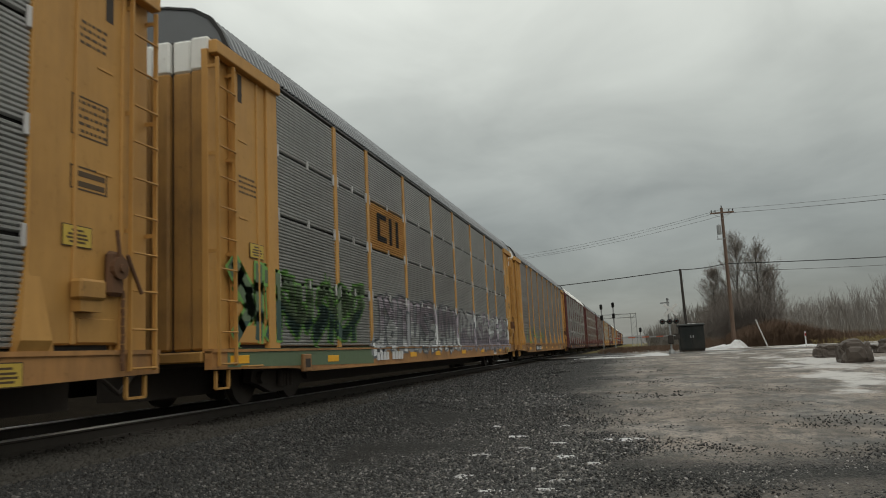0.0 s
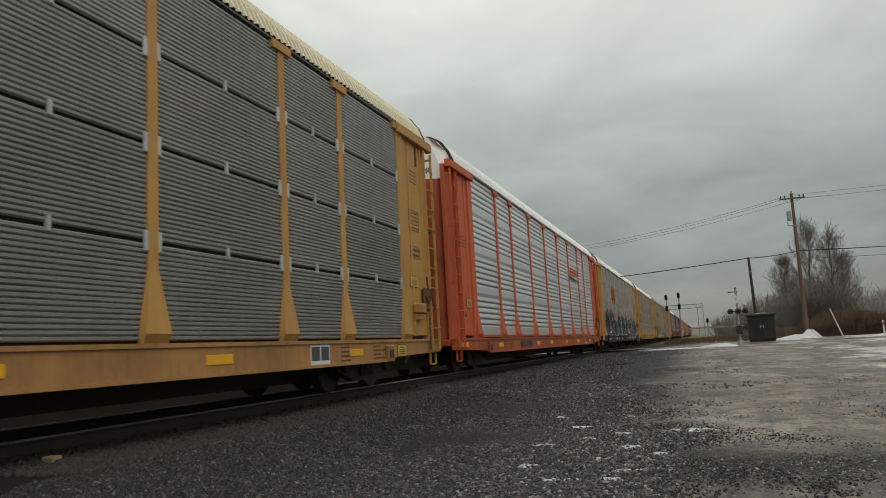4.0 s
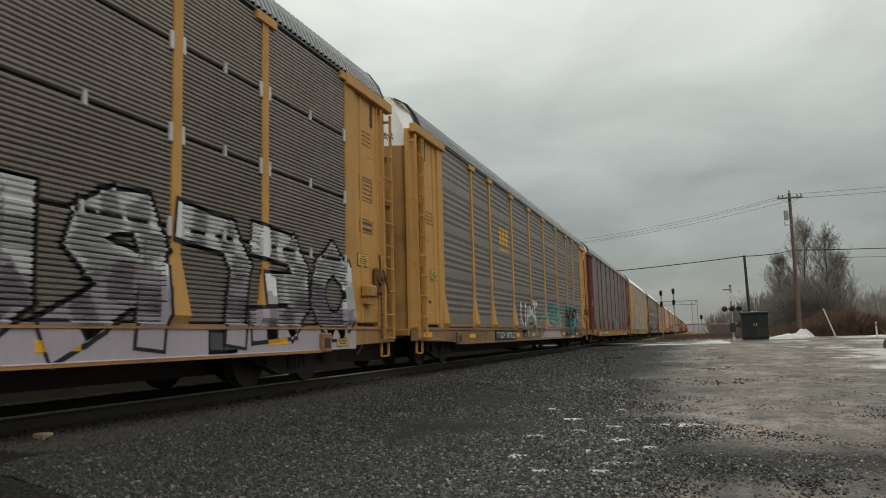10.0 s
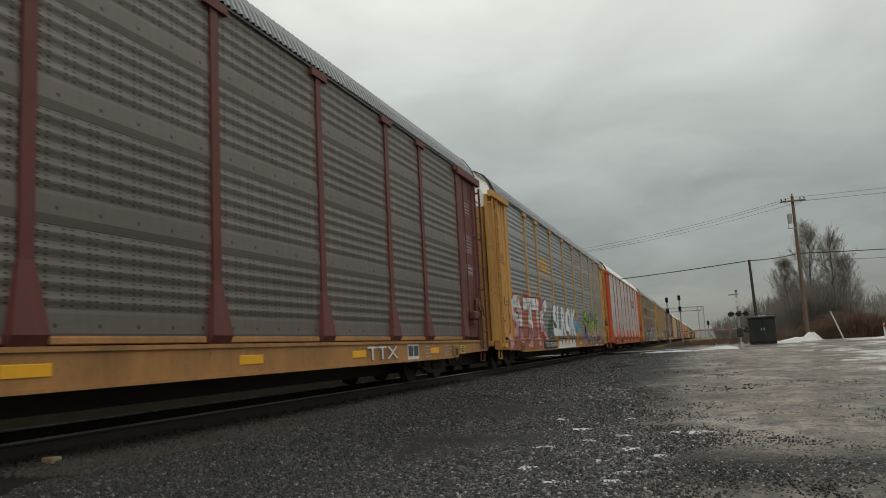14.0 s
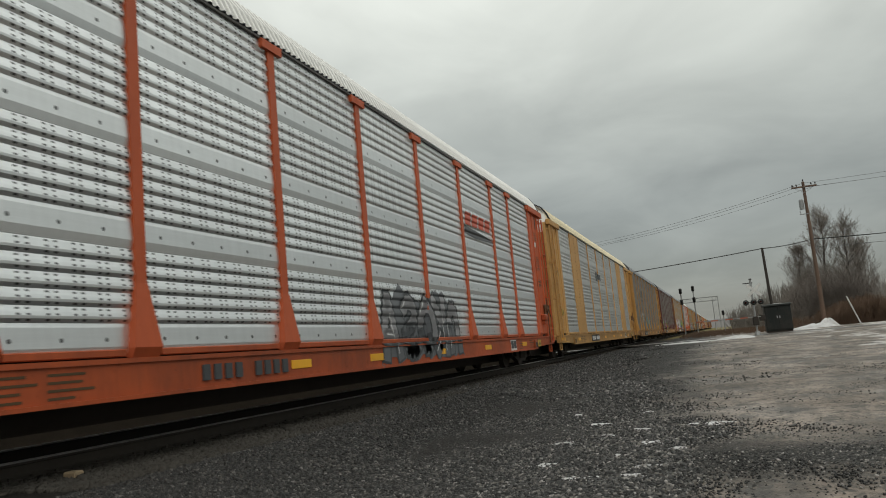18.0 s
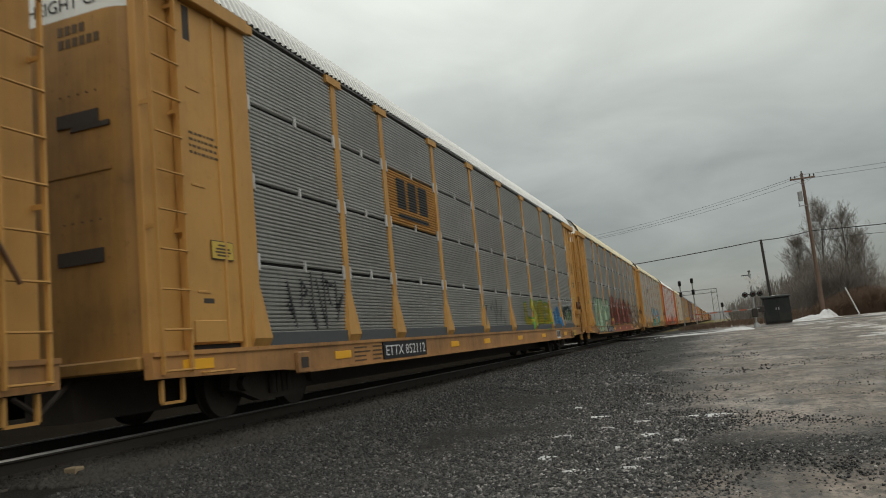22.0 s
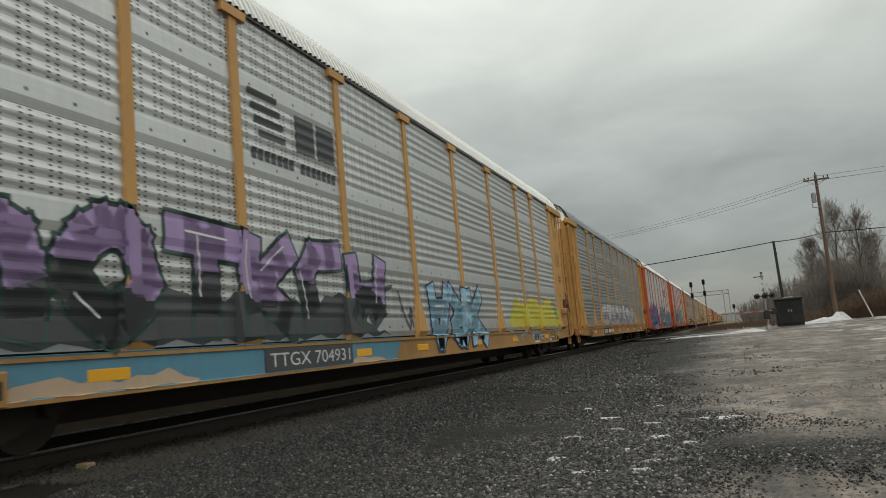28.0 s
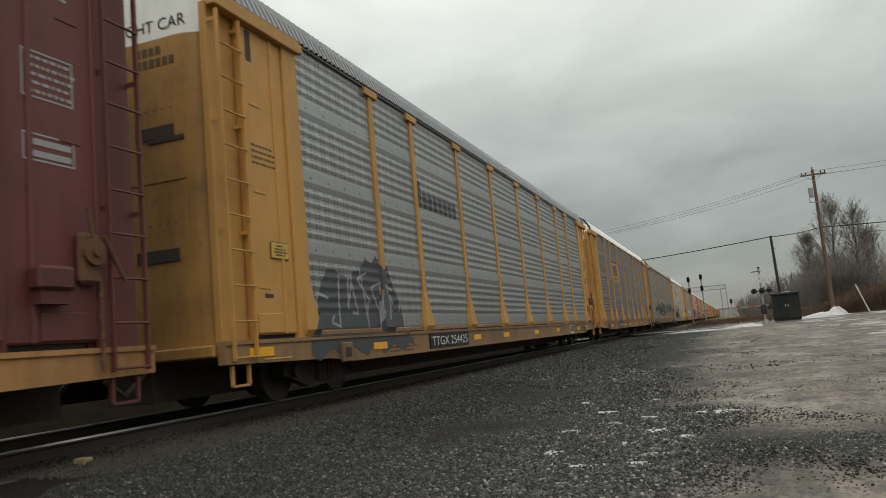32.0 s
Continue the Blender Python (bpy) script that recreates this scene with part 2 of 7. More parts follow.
YELLOW, TAN, ORANGE, MAROON = (0.465, 0.248, 0.068), (0.50, 0.28, 0.095), (0.48, 0.095, 0.032), (0.125, 0.038, 0.033)
M = {
    "yellow": weathered("yellow_paint", YELLOW, dirt=(0.16, 0.075, 0.025)),
    "sill_yellow": weathered("grimy_yellow_sill", (0.39, 0.195, 0.067), dirt=(0.085, 0.05, 0.028), amount=0.8),
    "sill_tan": weathered("grimy_tan_sill", (0.40, 0.22, 0.07), dirt=(0.12, 0.07, 0.035), amount=0.6),
    "sill_orange": weathered("grimy_orange_sill", (0.40, 0.08, 0.024), dirt=(0.08, 0.03, 0.018), amount=0.75),
    "sill_maroon": weathered("grimy_maroon_sill", (0.075, 0.028, 0.022), dirt=(0.05, 0.03, 0.022), amount=0.6),
    "sill_drab": weathered("drab_yellow_sill", (0.26, 0.15, 0.07), dirt=(0.07, 0.05, 0.035), amount=0.8),
    "sill_grey": weathered("grimy_grey_sill", (0.10, 0.085, 0.075), dirt=(0.04, 0.03, 0.025), amount=0.7),
    "sill_char": weathered("black_sprayed_sill", (0.012, 0.012, 0.013), amount=0.5),
    "tan": weathered("tan_yellow_paint", TAN, dirt=(0.15, 0.07, 0.03), amount=0.3),
    "orange": weathered("orange_paint", ORANGE, dirt=(0.16, 0.04, 0.02), amount=0.35),
    "maroon": weathered("maroon_paint", MAROON, dirt=(0.03, 0.015, 0.012)),
    "grey": weathered("grey_beige_paint", (0.27, 0.228, 0.182), dirt=(0.12, 0.10, 0.08), amount=0.35),
    "white": weathered("white_paint", (0.72, 0.72, 0.68), dirt=(0.25, 0.2, 0.15), amount=0.4),
    "black": weathered("black_paint", (0.018, 0.018, 0.018), amount=0.2),
    "steel": weathered("dark_rusty_steel", (0.055, 0.045, 0.038), rough=0.7, metal=0.2, dirt=(0.035, 0.024, 0.016)),
    "inside": weathered("dark_hollow_fill", (0.02, 0.02, 0.02), rough=0.9),
    "reflector": weathered("yellow_reflector", (0.85, 0.42, 0.02), rough=0.35, amount=0.2),
    "rail": weathered("rail_steel", (0.52, 0.51, 0.50), rough=0.42, metal=0.85, dirt=(0.16, 0.14, 0.12), amount=0.6),
    "railside": weathered("rusty_rail_web", (0.040, 0.034, 0.029), rough=0.85, metal=0.2),
    "tie": weathered("wet_timber", (0.06, 0.05, 0.042), rough=0.75, bump=0.6),
    "tiepale": weathered("pale_sawn_timber", (0.24, 0.18, 0.11), rough=0.8, bump=0.6),
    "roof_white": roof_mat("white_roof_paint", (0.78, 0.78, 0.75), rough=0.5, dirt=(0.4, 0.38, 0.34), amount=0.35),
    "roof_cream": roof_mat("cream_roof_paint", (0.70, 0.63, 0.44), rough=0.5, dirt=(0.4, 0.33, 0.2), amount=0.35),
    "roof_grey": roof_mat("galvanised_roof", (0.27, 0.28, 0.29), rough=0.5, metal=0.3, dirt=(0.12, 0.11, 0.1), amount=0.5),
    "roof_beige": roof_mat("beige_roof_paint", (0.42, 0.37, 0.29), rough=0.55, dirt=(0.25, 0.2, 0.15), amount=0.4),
    # side sheets
    "mid_ribbed": panel_mat("mid_grey_ribbed_sheet", (0.45, 0.45, 0.435), (0.20, 0.195, 0.18)),
    "pale_ribbed": panel_mat("pale_grey_ribbed_sheet", (0.60, 0.60, 0.585), (0.29, 0.28, 0.265)),
    "dark_ribbed": panel_mat("dark_ribbed_sheet", (0.43, 0.43, 0.415), (0.185, 0.178, 0.166)),
    "brown_ribbed": panel_mat("brown_ribbed_sheet", (0.34, 0.30, 0.272), (0.15, 0.13, 0.114)),
    "silver_slotted": panel_mat("silver_slotted_sheet", (0.70, 0.72, 0.73), (0.48, 0.49, 0.495), rough=0.36, metal=0.85, holes=True, amount=0.45),
    "light_slotted": panel_mat("light_grey_slotted_sheet", (0.58, 0.59, 0.585), (0.37, 0.37, 0.36), rough=0.38, metal=0.75, holes=True),
    "mid_slotted": panel_mat("mid_grey_slotted_sheet", (0.42, 0.43, 0.42), (0.25, 0.25, 0.24), rough=0.38, metal=0.65, holes=True),
    "grey_slotted": panel_mat("grey_slotted_sheet", (0.30, 0.305, 0.30), (0.17, 0.167, 0.16), rough=0.38, metal=0.6, holes=True),
    "brown_slotted": panel_mat("brown_grey_slotted_sheet", (0.185, 0.161, 0.143), (0.095, 0.079, 0.068), rough=0.45, metal=0.35, holes=True),
    "dark_brown_slotted": panel_mat("dark_brown_slotted_sheet", (0.145, 0.124, 0.108), (0.075, 0.062, 0.053), rough=0.45, metal=0.3, holes=True),
    "plain_grey": panel_mat("grey_beige_sheet", (0.265, 0.222, 0.178), (0.155, 0.125, 0.096), metal=0.0, rough=0.6, holes=True, bands=((0.10, 0.50), (1.18, 1.52), (1.88, 2.22), (2.60, 3.20), (4.05, 4.32))),
}


# car ends: real grime, plus the side paint dimmed for shade in the gap
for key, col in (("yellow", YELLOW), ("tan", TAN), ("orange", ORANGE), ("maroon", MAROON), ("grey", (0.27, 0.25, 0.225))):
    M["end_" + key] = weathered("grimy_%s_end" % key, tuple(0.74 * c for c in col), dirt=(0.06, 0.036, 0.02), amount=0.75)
M["galv_dull"] = weathered("dull_galvanised_rail", (0.16, 0.16, 0.155), rough=0.6, metal=0.3)
M["galv_pale"] = weathered("pale_galvanised_clip", (0.50, 0.49, 0.48), rough=0.5, metal=0.3, dirt=(0.2, 0.16, 0.12))
M["rusty"] = weathered("rusty_brown_steel", (0.12, 0.06, 0.03), rough=0.8, dirt=(0.02, 0.014, 0.01), amount=0.8)

# ---- mesh tools ----
CACHE = {}


def mesh_of(key, verts, faces, mats, smooth=False, face_mats=None):
    me = bpy.data.meshes.new(key if isinstance(key, str) else key[0])
    me.from_pydata(verts, [], faces)
    for m in mats:
        me.materials.append(m)
    if face_mats:
        me.polygons.foreach_set("material_index", face_mats)
    if smooth:
        me.polygons.foreach_set("use_smooth", [True] * len(me.polygons))
    me.update()
    return me


class Shape:
    """Collects boxes, prisms and tubes into one mesh."""

    def __init__(self):
        self.v, self.f, self.fm = [], [], []

    def add(self, verts, faces, mi=0):
        n = len(self.v)
        self.v += [tuple(p) for p in verts]
        self.f += [tuple(n + i for i in f) for f in faces]
        self.fm += [mi] * len(faces)
        return self

    def box(self, x0, x1, y0, y1, z0, z1, mi=0, m=None):
        vs = [(x, y, z) for x in (x0, x1) for y in (y0, y1) for z in (z0, z1)]
        if m is not None:
            vs = [tuple(m @ Vector(p)) for p in vs]
        return self.add(vs, [(0, 1, 3, 2), (4, 6, 7, 5), (0, 4, 5, 1), (2, 3, 7, 6), (0, 2, 6, 4), (1, 5, 7, 3)], mi)

    def bevel_box(self, x0, x1, y0, y1, z0, z1, b=0.01, mi=0, m=None):
        """A box with chamfered edges."""
        cx, cy, cz = (x0 + x1) / 2, (y0 + y1) / 2, (z0 + z1) / 2
        hx, hy, hz = (x1 - x0) / 2, (y1 - y0) / 2, (z1 - z0) / 2
        b = min(b, hx * 0.9, hy * 0.9, hz * 0.9)
        vs, idx = [], {}
        for sx in (-1, 1):
            for sy in (-1, 1):
                for sz in (-1, 1):
                    for a in range(3):
                        d = [hx - b, hy - b, hz - b]
                        d[a] += b
                        idx[sx, sy, sz, a] = len(vs)
                        vs.append((cx + sx * d[0], cy + sy * d[1], cz + sz * d[2]))
        fs = []
        for s in (-1, 1):
            fs.append([idx[s, y, z, 0] for y, z in ((-1, -1), (1, -1), (1, 1), (-1, 1))][::s])
            fs.append([idx[x, s, z, 1] for x, z in ((-1, -1), (-1, 1), (1, 1), (1, -1))][::s])
            fs.append([idx[x, y, s, 2] for x, y in ((-1, -1), (1, -1), (1, 1), (-1, 1))][::s])
        for s in (-1, 1):
            for t in (-1, 1):
                k = s * t
                fs.append([idx[s, t, -1, 0], idx[s, t, -1, 1], idx[s, t, 1, 1], idx[s, t, 1, 0]][::k])
                fs.append([idx[s, -1, t, 2], idx[s, -1, t, 0], idx[s, 1, t, 0], idx[s, 1, t, 2]][::k])
                fs.append([idx[-1, s, t, 1], idx[-1, s, t, 2], idx[1, s, t, 2], idx[1, s, t, 1]][::k])
                for u in (-1, 1):
                    fs.append([idx[s, t, u, 0], idx[s, t, u, 1], idx[s, t, u, 2]][::s * t * u])
        if m is not None:
            vs = [tuple(m @ Vector(p)) for p in vs]
        return self.add(vs, fs, mi)

    def tube(self, a, b, r0, r1=None, n=8, mi=0, caps=True):
        a, b = Vector(a), Vector(b)
        r1 = r0 if r1 is None else r1
        d = (b - a).normalized()
        u = d.orthogonal().normalized()
        w = d.cross(u)
        vs = []
        for p, r in ((a, r0), (b, r1)):
            for i in range(n):
                t = 2 * math.pi * i / n
                vs.append(p + (u * math.cos(t) + w * math.sin(t)) * r)
        fs = [(i, (i + 1) % n, n + (i + 1) % n, n + i) for i in range(n)]
        if caps:
            fs += [tuple(range(n))[::-1], tuple(range(n, 2 * n))]
        return self.add(vs, fs, mi)

    def prism(self, pts, x0, x1, mi=0):
        """Outline in (y, z), pushed out from x0 to x1."""
        n = len(pts)
        vs = [(x0, y, z) for y, z in pts] + [(x1, y, z) for y, z in pts]
        fs = [(i, (i + 1) % n, n + (i + 1) % n, n + i) for i in range(n)] + [tuple(range(n))[::-1], tuple(range(n, 2 * n))]
        return self.add(vs, fs, mi)

    def mesh(self, key, mats, smooth=False):
        return mesh_of(key, self.v, self.f, mats if isinstance(mats, (list, tuple)) else [mats], smooth, self.fm)


def part(name, data, parent, at=(0, 0, 0), label=""):
    ob = new(name, data)
    ob.parent = parent
    ob.location = at
    if label:
        ob["label"] = label
    return ob


def cached(key, make):
    if key not in CACHE:
        CACHE[key] = make()
    return CACHE[key]


# ---- lie of the land ----
def smooth(a, b, x):
    t = min(1.0, max(0.0, (x - a) / (b - a)))
    return t * t * (3 - 2 * t)


RAIL_TOP, CAR_Z, TRACK_X, CAR_L = 0.49, 0.41, -7.10, 28.6


def ground_z(x, y):
    lot = 0.40 * smooth(12, 48, y)
    bed = smooth(-3.2, -4.9, x) * (1 - smooth(-9.4, -11.5, x))
    z = lot * (1 - bed) + 0.29 * bed
    if x < -10:
        z = 0.06 + (z - 0.06) * (1 - smooth(-9.4, -11.0, x)) + 1.3 * smooth(-11.2, -15.5, x)
    return z


# ---- ground ----
def edge_x(nt, x, n):
    return math_of(nt, "ADD", x, math_of(nt, "MULTIPLY", math_of(nt, "SUBTRACT", n, 0.5), 1.5))


def ground_material():
    m, nt, b = node_mat("wet_lot_and_ballast")
    tc = nt.nodes.new("ShaderNodeTexCoord")
    pos = tc.outputs["Object"]
    sp = nt.nodes.new("ShaderNodeSeparateXYZ")
    nt.links.new(pos, sp.inputs[0])
    x, y = sp.outputs["X"], sp.outputs["Y"]
    wob = noise_of(nt, pos, 0.35, 5, 0.65)
    fine = noise_of(nt, pos, 14, 4, 0.7)
    mid = noise_of(nt, pos, 1.8, 5, 0.65)
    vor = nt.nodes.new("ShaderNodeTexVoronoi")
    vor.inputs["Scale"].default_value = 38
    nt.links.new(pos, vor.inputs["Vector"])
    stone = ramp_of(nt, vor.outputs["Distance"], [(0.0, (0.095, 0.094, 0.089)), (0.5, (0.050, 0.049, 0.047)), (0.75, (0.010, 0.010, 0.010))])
    tint = ramp_of(nt, vor.outputs["Color"], [(0.2, (0.55, 0.55, 0.55)), (0.9, (1.35, 1.3, 1.25))])
    stone = mix_of(nt, 1.0, stone, tint, "MULTIPLY")
    vm = nt.nodes.new("ShaderNodeMapping")
    vm.inputs["Scale"].default_value = (1.7, 0.6, 1)
    vm.inputs["Rotation"].default_value = (0, 0, -0.2)
    nt.links.new(pos, vm.inputs[0])
    ruts = noise_of(nt, vm.outputs[0], 0.8, 6, 0.7)
    mud = ramp_of(nt, math_of(nt, "ADD", math_of(nt, "MULTIPLY", ruts, 0.6), math_of(nt, "MULTIPLY", mid, 0.4)), [(0.36, (0.095, 0.075, 0.058)), (0.5, (0.205, 0.166, 0.134)), (0.63, (0.31, 0.255, 0.21))])
    # mud begins right of a line that leans along the track
    edge = math_of(nt, "ADD", x, math_of(nt, "MULTIPLY", math_of(nt, "SUBTRACT", wob, 0.5), 3.0))
    edge = math_of(nt, "ADD", edge, math_of(nt, "MULTIPLY", math_of(nt, "SUBTRACT", mid, 0.5), 3.2))
    mudf = nt.nodes.new("ShaderNodeMapRange")
    mudf.interpolation_type = "SMOOTHSTEP"
    mudf.inputs[1].default_value, mudf.inputs[2].default_value = -1.7, 0.3
    nt.links.new(edge, mudf.inputs[0])
    near = nt.nodes.new("ShaderNodeMapRange")
    near.inputs[1].default_value, near.inputs[2].default_value = 0.7, 2.2
    ring = math_of(nt, "ABSOLUTE", math_of(nt, "SUBTRACT", math_of(nt, "ADD", y, math_of(nt, "MULTIPLY", math_of(nt, "SUBTRACT", wob, 0.5), 3.0)), 7.2))
    nt.links.new(math_of(nt, "ADD", ring, math_of(nt, "MULTIPLY", mid, 0.8)), near.inputs[0])
    mf = math_of(nt, "MULTIPLY", mudf.outputs[0], near.outputs[0])
    gravel_in = ramp_of(nt, mid, [(0.50, 0.0), (0.62, 0.75)])
    mf = math_of(nt, "MULTIPLY", mf, math_of(nt, "SUBTRACT", 1.0, math_of(nt, "MULTIPLY", gravel_in, 0.6)))
    # darker strip along the track
    bed_strip = nt.nodes.new("ShaderNodeMapRange")
    bed_strip.inputs[1].default_value, bed_strip.inputs[2].default_value = -4.85, -5.1
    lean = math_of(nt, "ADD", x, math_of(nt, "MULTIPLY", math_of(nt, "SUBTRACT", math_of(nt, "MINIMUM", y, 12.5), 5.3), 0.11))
    nt.links.new(math_of(nt, "ADD", lean, math_of(nt, "MULTIPLY", math_of(nt, "SUBTRACT", mid, 0.5), 0.5)), bed_strip.inputs[0])
    stone = mix_of(nt, math_of(nt, "MULTIPLY", bed_strip.outputs[0], 0.85), stone, mix_of(nt, fine, (0.022, 0.020, 0.018), (0.055, 0.049, 0.042)))
    # the stone colour also darkens gradually towards the track
    track_side = nt.nodes.new("ShaderNodeMapRange")
    track_side.inputs[1].default_value, track_side.inputs[2].default_value = -0.9, -4.4
    track_side.inputs[3].default_value, track_side.inputs[4].default_value = 0.0, 0.7
    nt.links.new(edge_x(nt, x, mid), track_side.inputs[0])
    stone = mix_of(nt, track_side.outputs[0], stone, (0.015, 0.014, 0.013))
    # melting sheets on the mud
    vi = nt.nodes.new("ShaderNodeMapping")
    vi.inputs["Scale"].default_value = (0.34, 0.17, 1)
    nt.links.new(pos, vi.inputs[0])
    sheet_n = noise_of(nt, vi.outputs[0], 0.8, 6, 0.62)
    mud = mix_of(nt, ramp_of(nt, sheet_n, [(0.50, 0.0), (0.62, 0.7)]), mud, (0.40, 0.335, 0.285))
    vf = nt.nodes.new("ShaderNodeMapping")
    vf.inputs["Scale"].default_value = (1.0, 0.42, 1)
    nt.links.new(pos, vf.inputs[0])
    fleck = noise_of(nt, vf.outputs[0], 16, 5, 0.78)
    patch = ramp_of(nt, noise_of(nt, pos, 0.9, 4, 0.6), [(0.38, -0.05), (0.66, 0.10)])
    mud = mix_of(nt, ramp_of(nt, math_of(nt, "ADD", fleck, patch), [(0.52, 0.0), (0.64, 0.8)]), mud, (0.045, 0.042, 0.037))
    clod = noise_of(nt, vf.outputs[0], 3.2, 6, 0.72)
    mud = mix_of(nt, ramp_of(nt, clod, [(0.53, 0.0), (0.60, 0.72)]), mud, (0.062, 0.056, 0.049))
    vp = nt.nodes.new("ShaderNodeMapping")
    vp.inputs["Scale"].default_value = (0.55, 0.26, 1)
    nt.links.new(pos, vp.inputs[0])
    wetp = ramp_of(nt, noise_of(nt, vp.outputs[0], 1.0, 6, 0.7), [(0.50, 0.0), (0.57, 0.85)])
    mud = mix_of(nt, math_of(nt, "MULTIPLY", wetp, ramp_of(nt, clod, [(0.36, 0.25), (0.58, 1.0)])), mud, (0.055, 0.050, 0.044))
    trk = nt.nodes.new("ShaderNodeMapping")
    trk.inputs["Scale"].default_value = (2.2, 0.16, 1)
    trk.inputs["Rotation"].default_value = (0, 0, -0.16)
    nt.links.new(pos, trk.inputs[0])
    mud = mix_of(nt, ramp_of(nt, noise_of(nt, trk.outputs[0], 1.0, 4, 0.6), [(0.50, 0.0), (0.64, 0.5)]), mud, (0.07, 0.06, 0.05))
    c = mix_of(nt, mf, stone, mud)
    # old snow and ice, in thin sheets
    vs = nt.nodes.new("ShaderNodeMapping")
    vs.inputs["Scale"].default_value = (0.42, 0.24, 1)
    nt.links.new(pos, vs.inputs[0])
    sn = noise_of(nt, vs.outputs[0], 1.0, 6, 0.62)
    far_side = math_of(nt, "LESS_THAN", x, -10.5)
    lotsnow = nt.nodes.new("ShaderNodeMapRange")
    lotsnow.inputs[1].default_value, lotsnow.inputs[2].default_value = 0.5, 5.0
    lotsnow.inputs[3].default_value, lotsnow.inputs[4].default_value = -0.14, 0.08
    ynear = nt.nodes.new("ShaderNodeMapRange")
    ynear.inputs[1].default_value, ynear.inputs[2].default_value = 10.0, 17.0
    ynear.inputs[3].default_value, ynear.inputs[4].default_value = -0.14, 0.0
    nt.links.new(y, ynear.inputs[0])
    nt.links.new(x, lotsnow.inputs[0])
    sv = math_of(nt, "ADD", sn, math_of(nt, "ADD", math_of(nt, "ADD", lotsnow.outputs[0], ynear.outputs[0]), math_of(nt, "MULTIPLY", far_side, -0.1)))
    sf = ramp_of(nt, sv, [(0.575, 0.0), (0.64, 0.85)])
    fieldm = nt.nodes.new("ShaderNodeMapRange")
    fieldm.inputs[1].default_value, fieldm.inputs[2].default_value = 75.0, 95.0
    nt.links.new(y, fieldm.inputs[0])
    sf = math_of(nt, "MULTIPLY", sf, math_of(nt, "SUBTRACT", 1.0, fieldm.outputs[0]))
    grass = ramp_of(nt, noise_of(nt, pos, 0.12, 5), [(0.3, (0.17, 0.13, 0.055)), (0.7, (0.12, 0.11, 0.05))])
    c = mix_of(nt, sf, c, (0.46, 0.44, 0.42))
    c = mix_of(nt, fieldm.outputs[0], c, grass)
    # assumed bank past the track; the dark under the cars sits in its colour
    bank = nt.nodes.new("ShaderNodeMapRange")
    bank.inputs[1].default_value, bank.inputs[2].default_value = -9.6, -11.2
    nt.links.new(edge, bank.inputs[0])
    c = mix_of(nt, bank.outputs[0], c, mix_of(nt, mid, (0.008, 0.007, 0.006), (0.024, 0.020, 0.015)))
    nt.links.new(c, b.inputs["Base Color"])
    wet = ramp_of(nt, noise_of(nt, pos, 0.5, 4), [(0.35, 0.42), (0.6, 0.7)])
    rg = mix_of(nt, mf, (0.6, 0.6, 0.6), wet)
    rg = mix_of(nt, sf, rg, (0.45, 0.45, 0.45))
    rg = mix_of(nt, fieldm.outputs[0], rg, (0.9, 0.9, 0.9))
    nt.links.new(rg, b.inputs["Roughness"])
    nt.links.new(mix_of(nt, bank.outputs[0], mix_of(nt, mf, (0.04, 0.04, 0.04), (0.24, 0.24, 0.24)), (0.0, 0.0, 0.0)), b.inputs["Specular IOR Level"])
    h = mix_of(nt, mf, vor.outputs["Distance"], math_of(nt, "MULTIPLY", fleck, 0.5))
    bm = nt.nodes.new("ShaderNodeBump")
    bm.inputs["Strength"].default_value, bm.inputs["Distance"].default_value = 0.55, 0.03
    bm.invert = True
    nt.links.new(h, bm.inputs["Height"])
    nt.links.new(bm.outputs[0], b.inputs["Normal"])
    return m


M["ground"] = ground_material()


def build_ground():
    xs = [-2500, -900, -400, -150, -60, -30, -20, -16, -15, -14, -13, -12.2, -11.6, -11, -10.5, -10, -9.4] + [-9 + 0.25 * i for i in range(41)] + [1.5 + 0.75 * i for i in range(16)] + [16, 20, 26, 35, 50, 80, 140, 300, 900, 2500]
    ys = [-1200, -500, -200, -80, -40, -20, -10, -4, 0] + [2 + 0.5 * i for i in range(60)] + [32 + 1.5 * i for i in range(25)] + [75, 85, 100, 130, 180, 260, 400, 700, 1500, 3000]
    verts = []
    for y in ys:
        for x in xs:
            z = ground_z(x, y)
            if -4 < x < 20 and 0 < y < 60:
                z += 0.035 * (noise.noise((x * 0.5, y * 0.35, 0)) + 0.5 * noise.noise((x * 1.7, y * 1.3, 3)))
            verts.append((x, y, z))
    n = len(xs)
    faces = [(j * n + i, j * n + i + 1, (j + 1) * n + i + 1, (j + 1) * n + i) for j in range(len(ys) - 1) for i in range(n - 1)]
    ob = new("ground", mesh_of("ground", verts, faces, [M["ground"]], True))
    tagged(ob, "wet muddy gravel lot with ballast, puddles and snow patches", "ground", kind="structure")


build_ground()


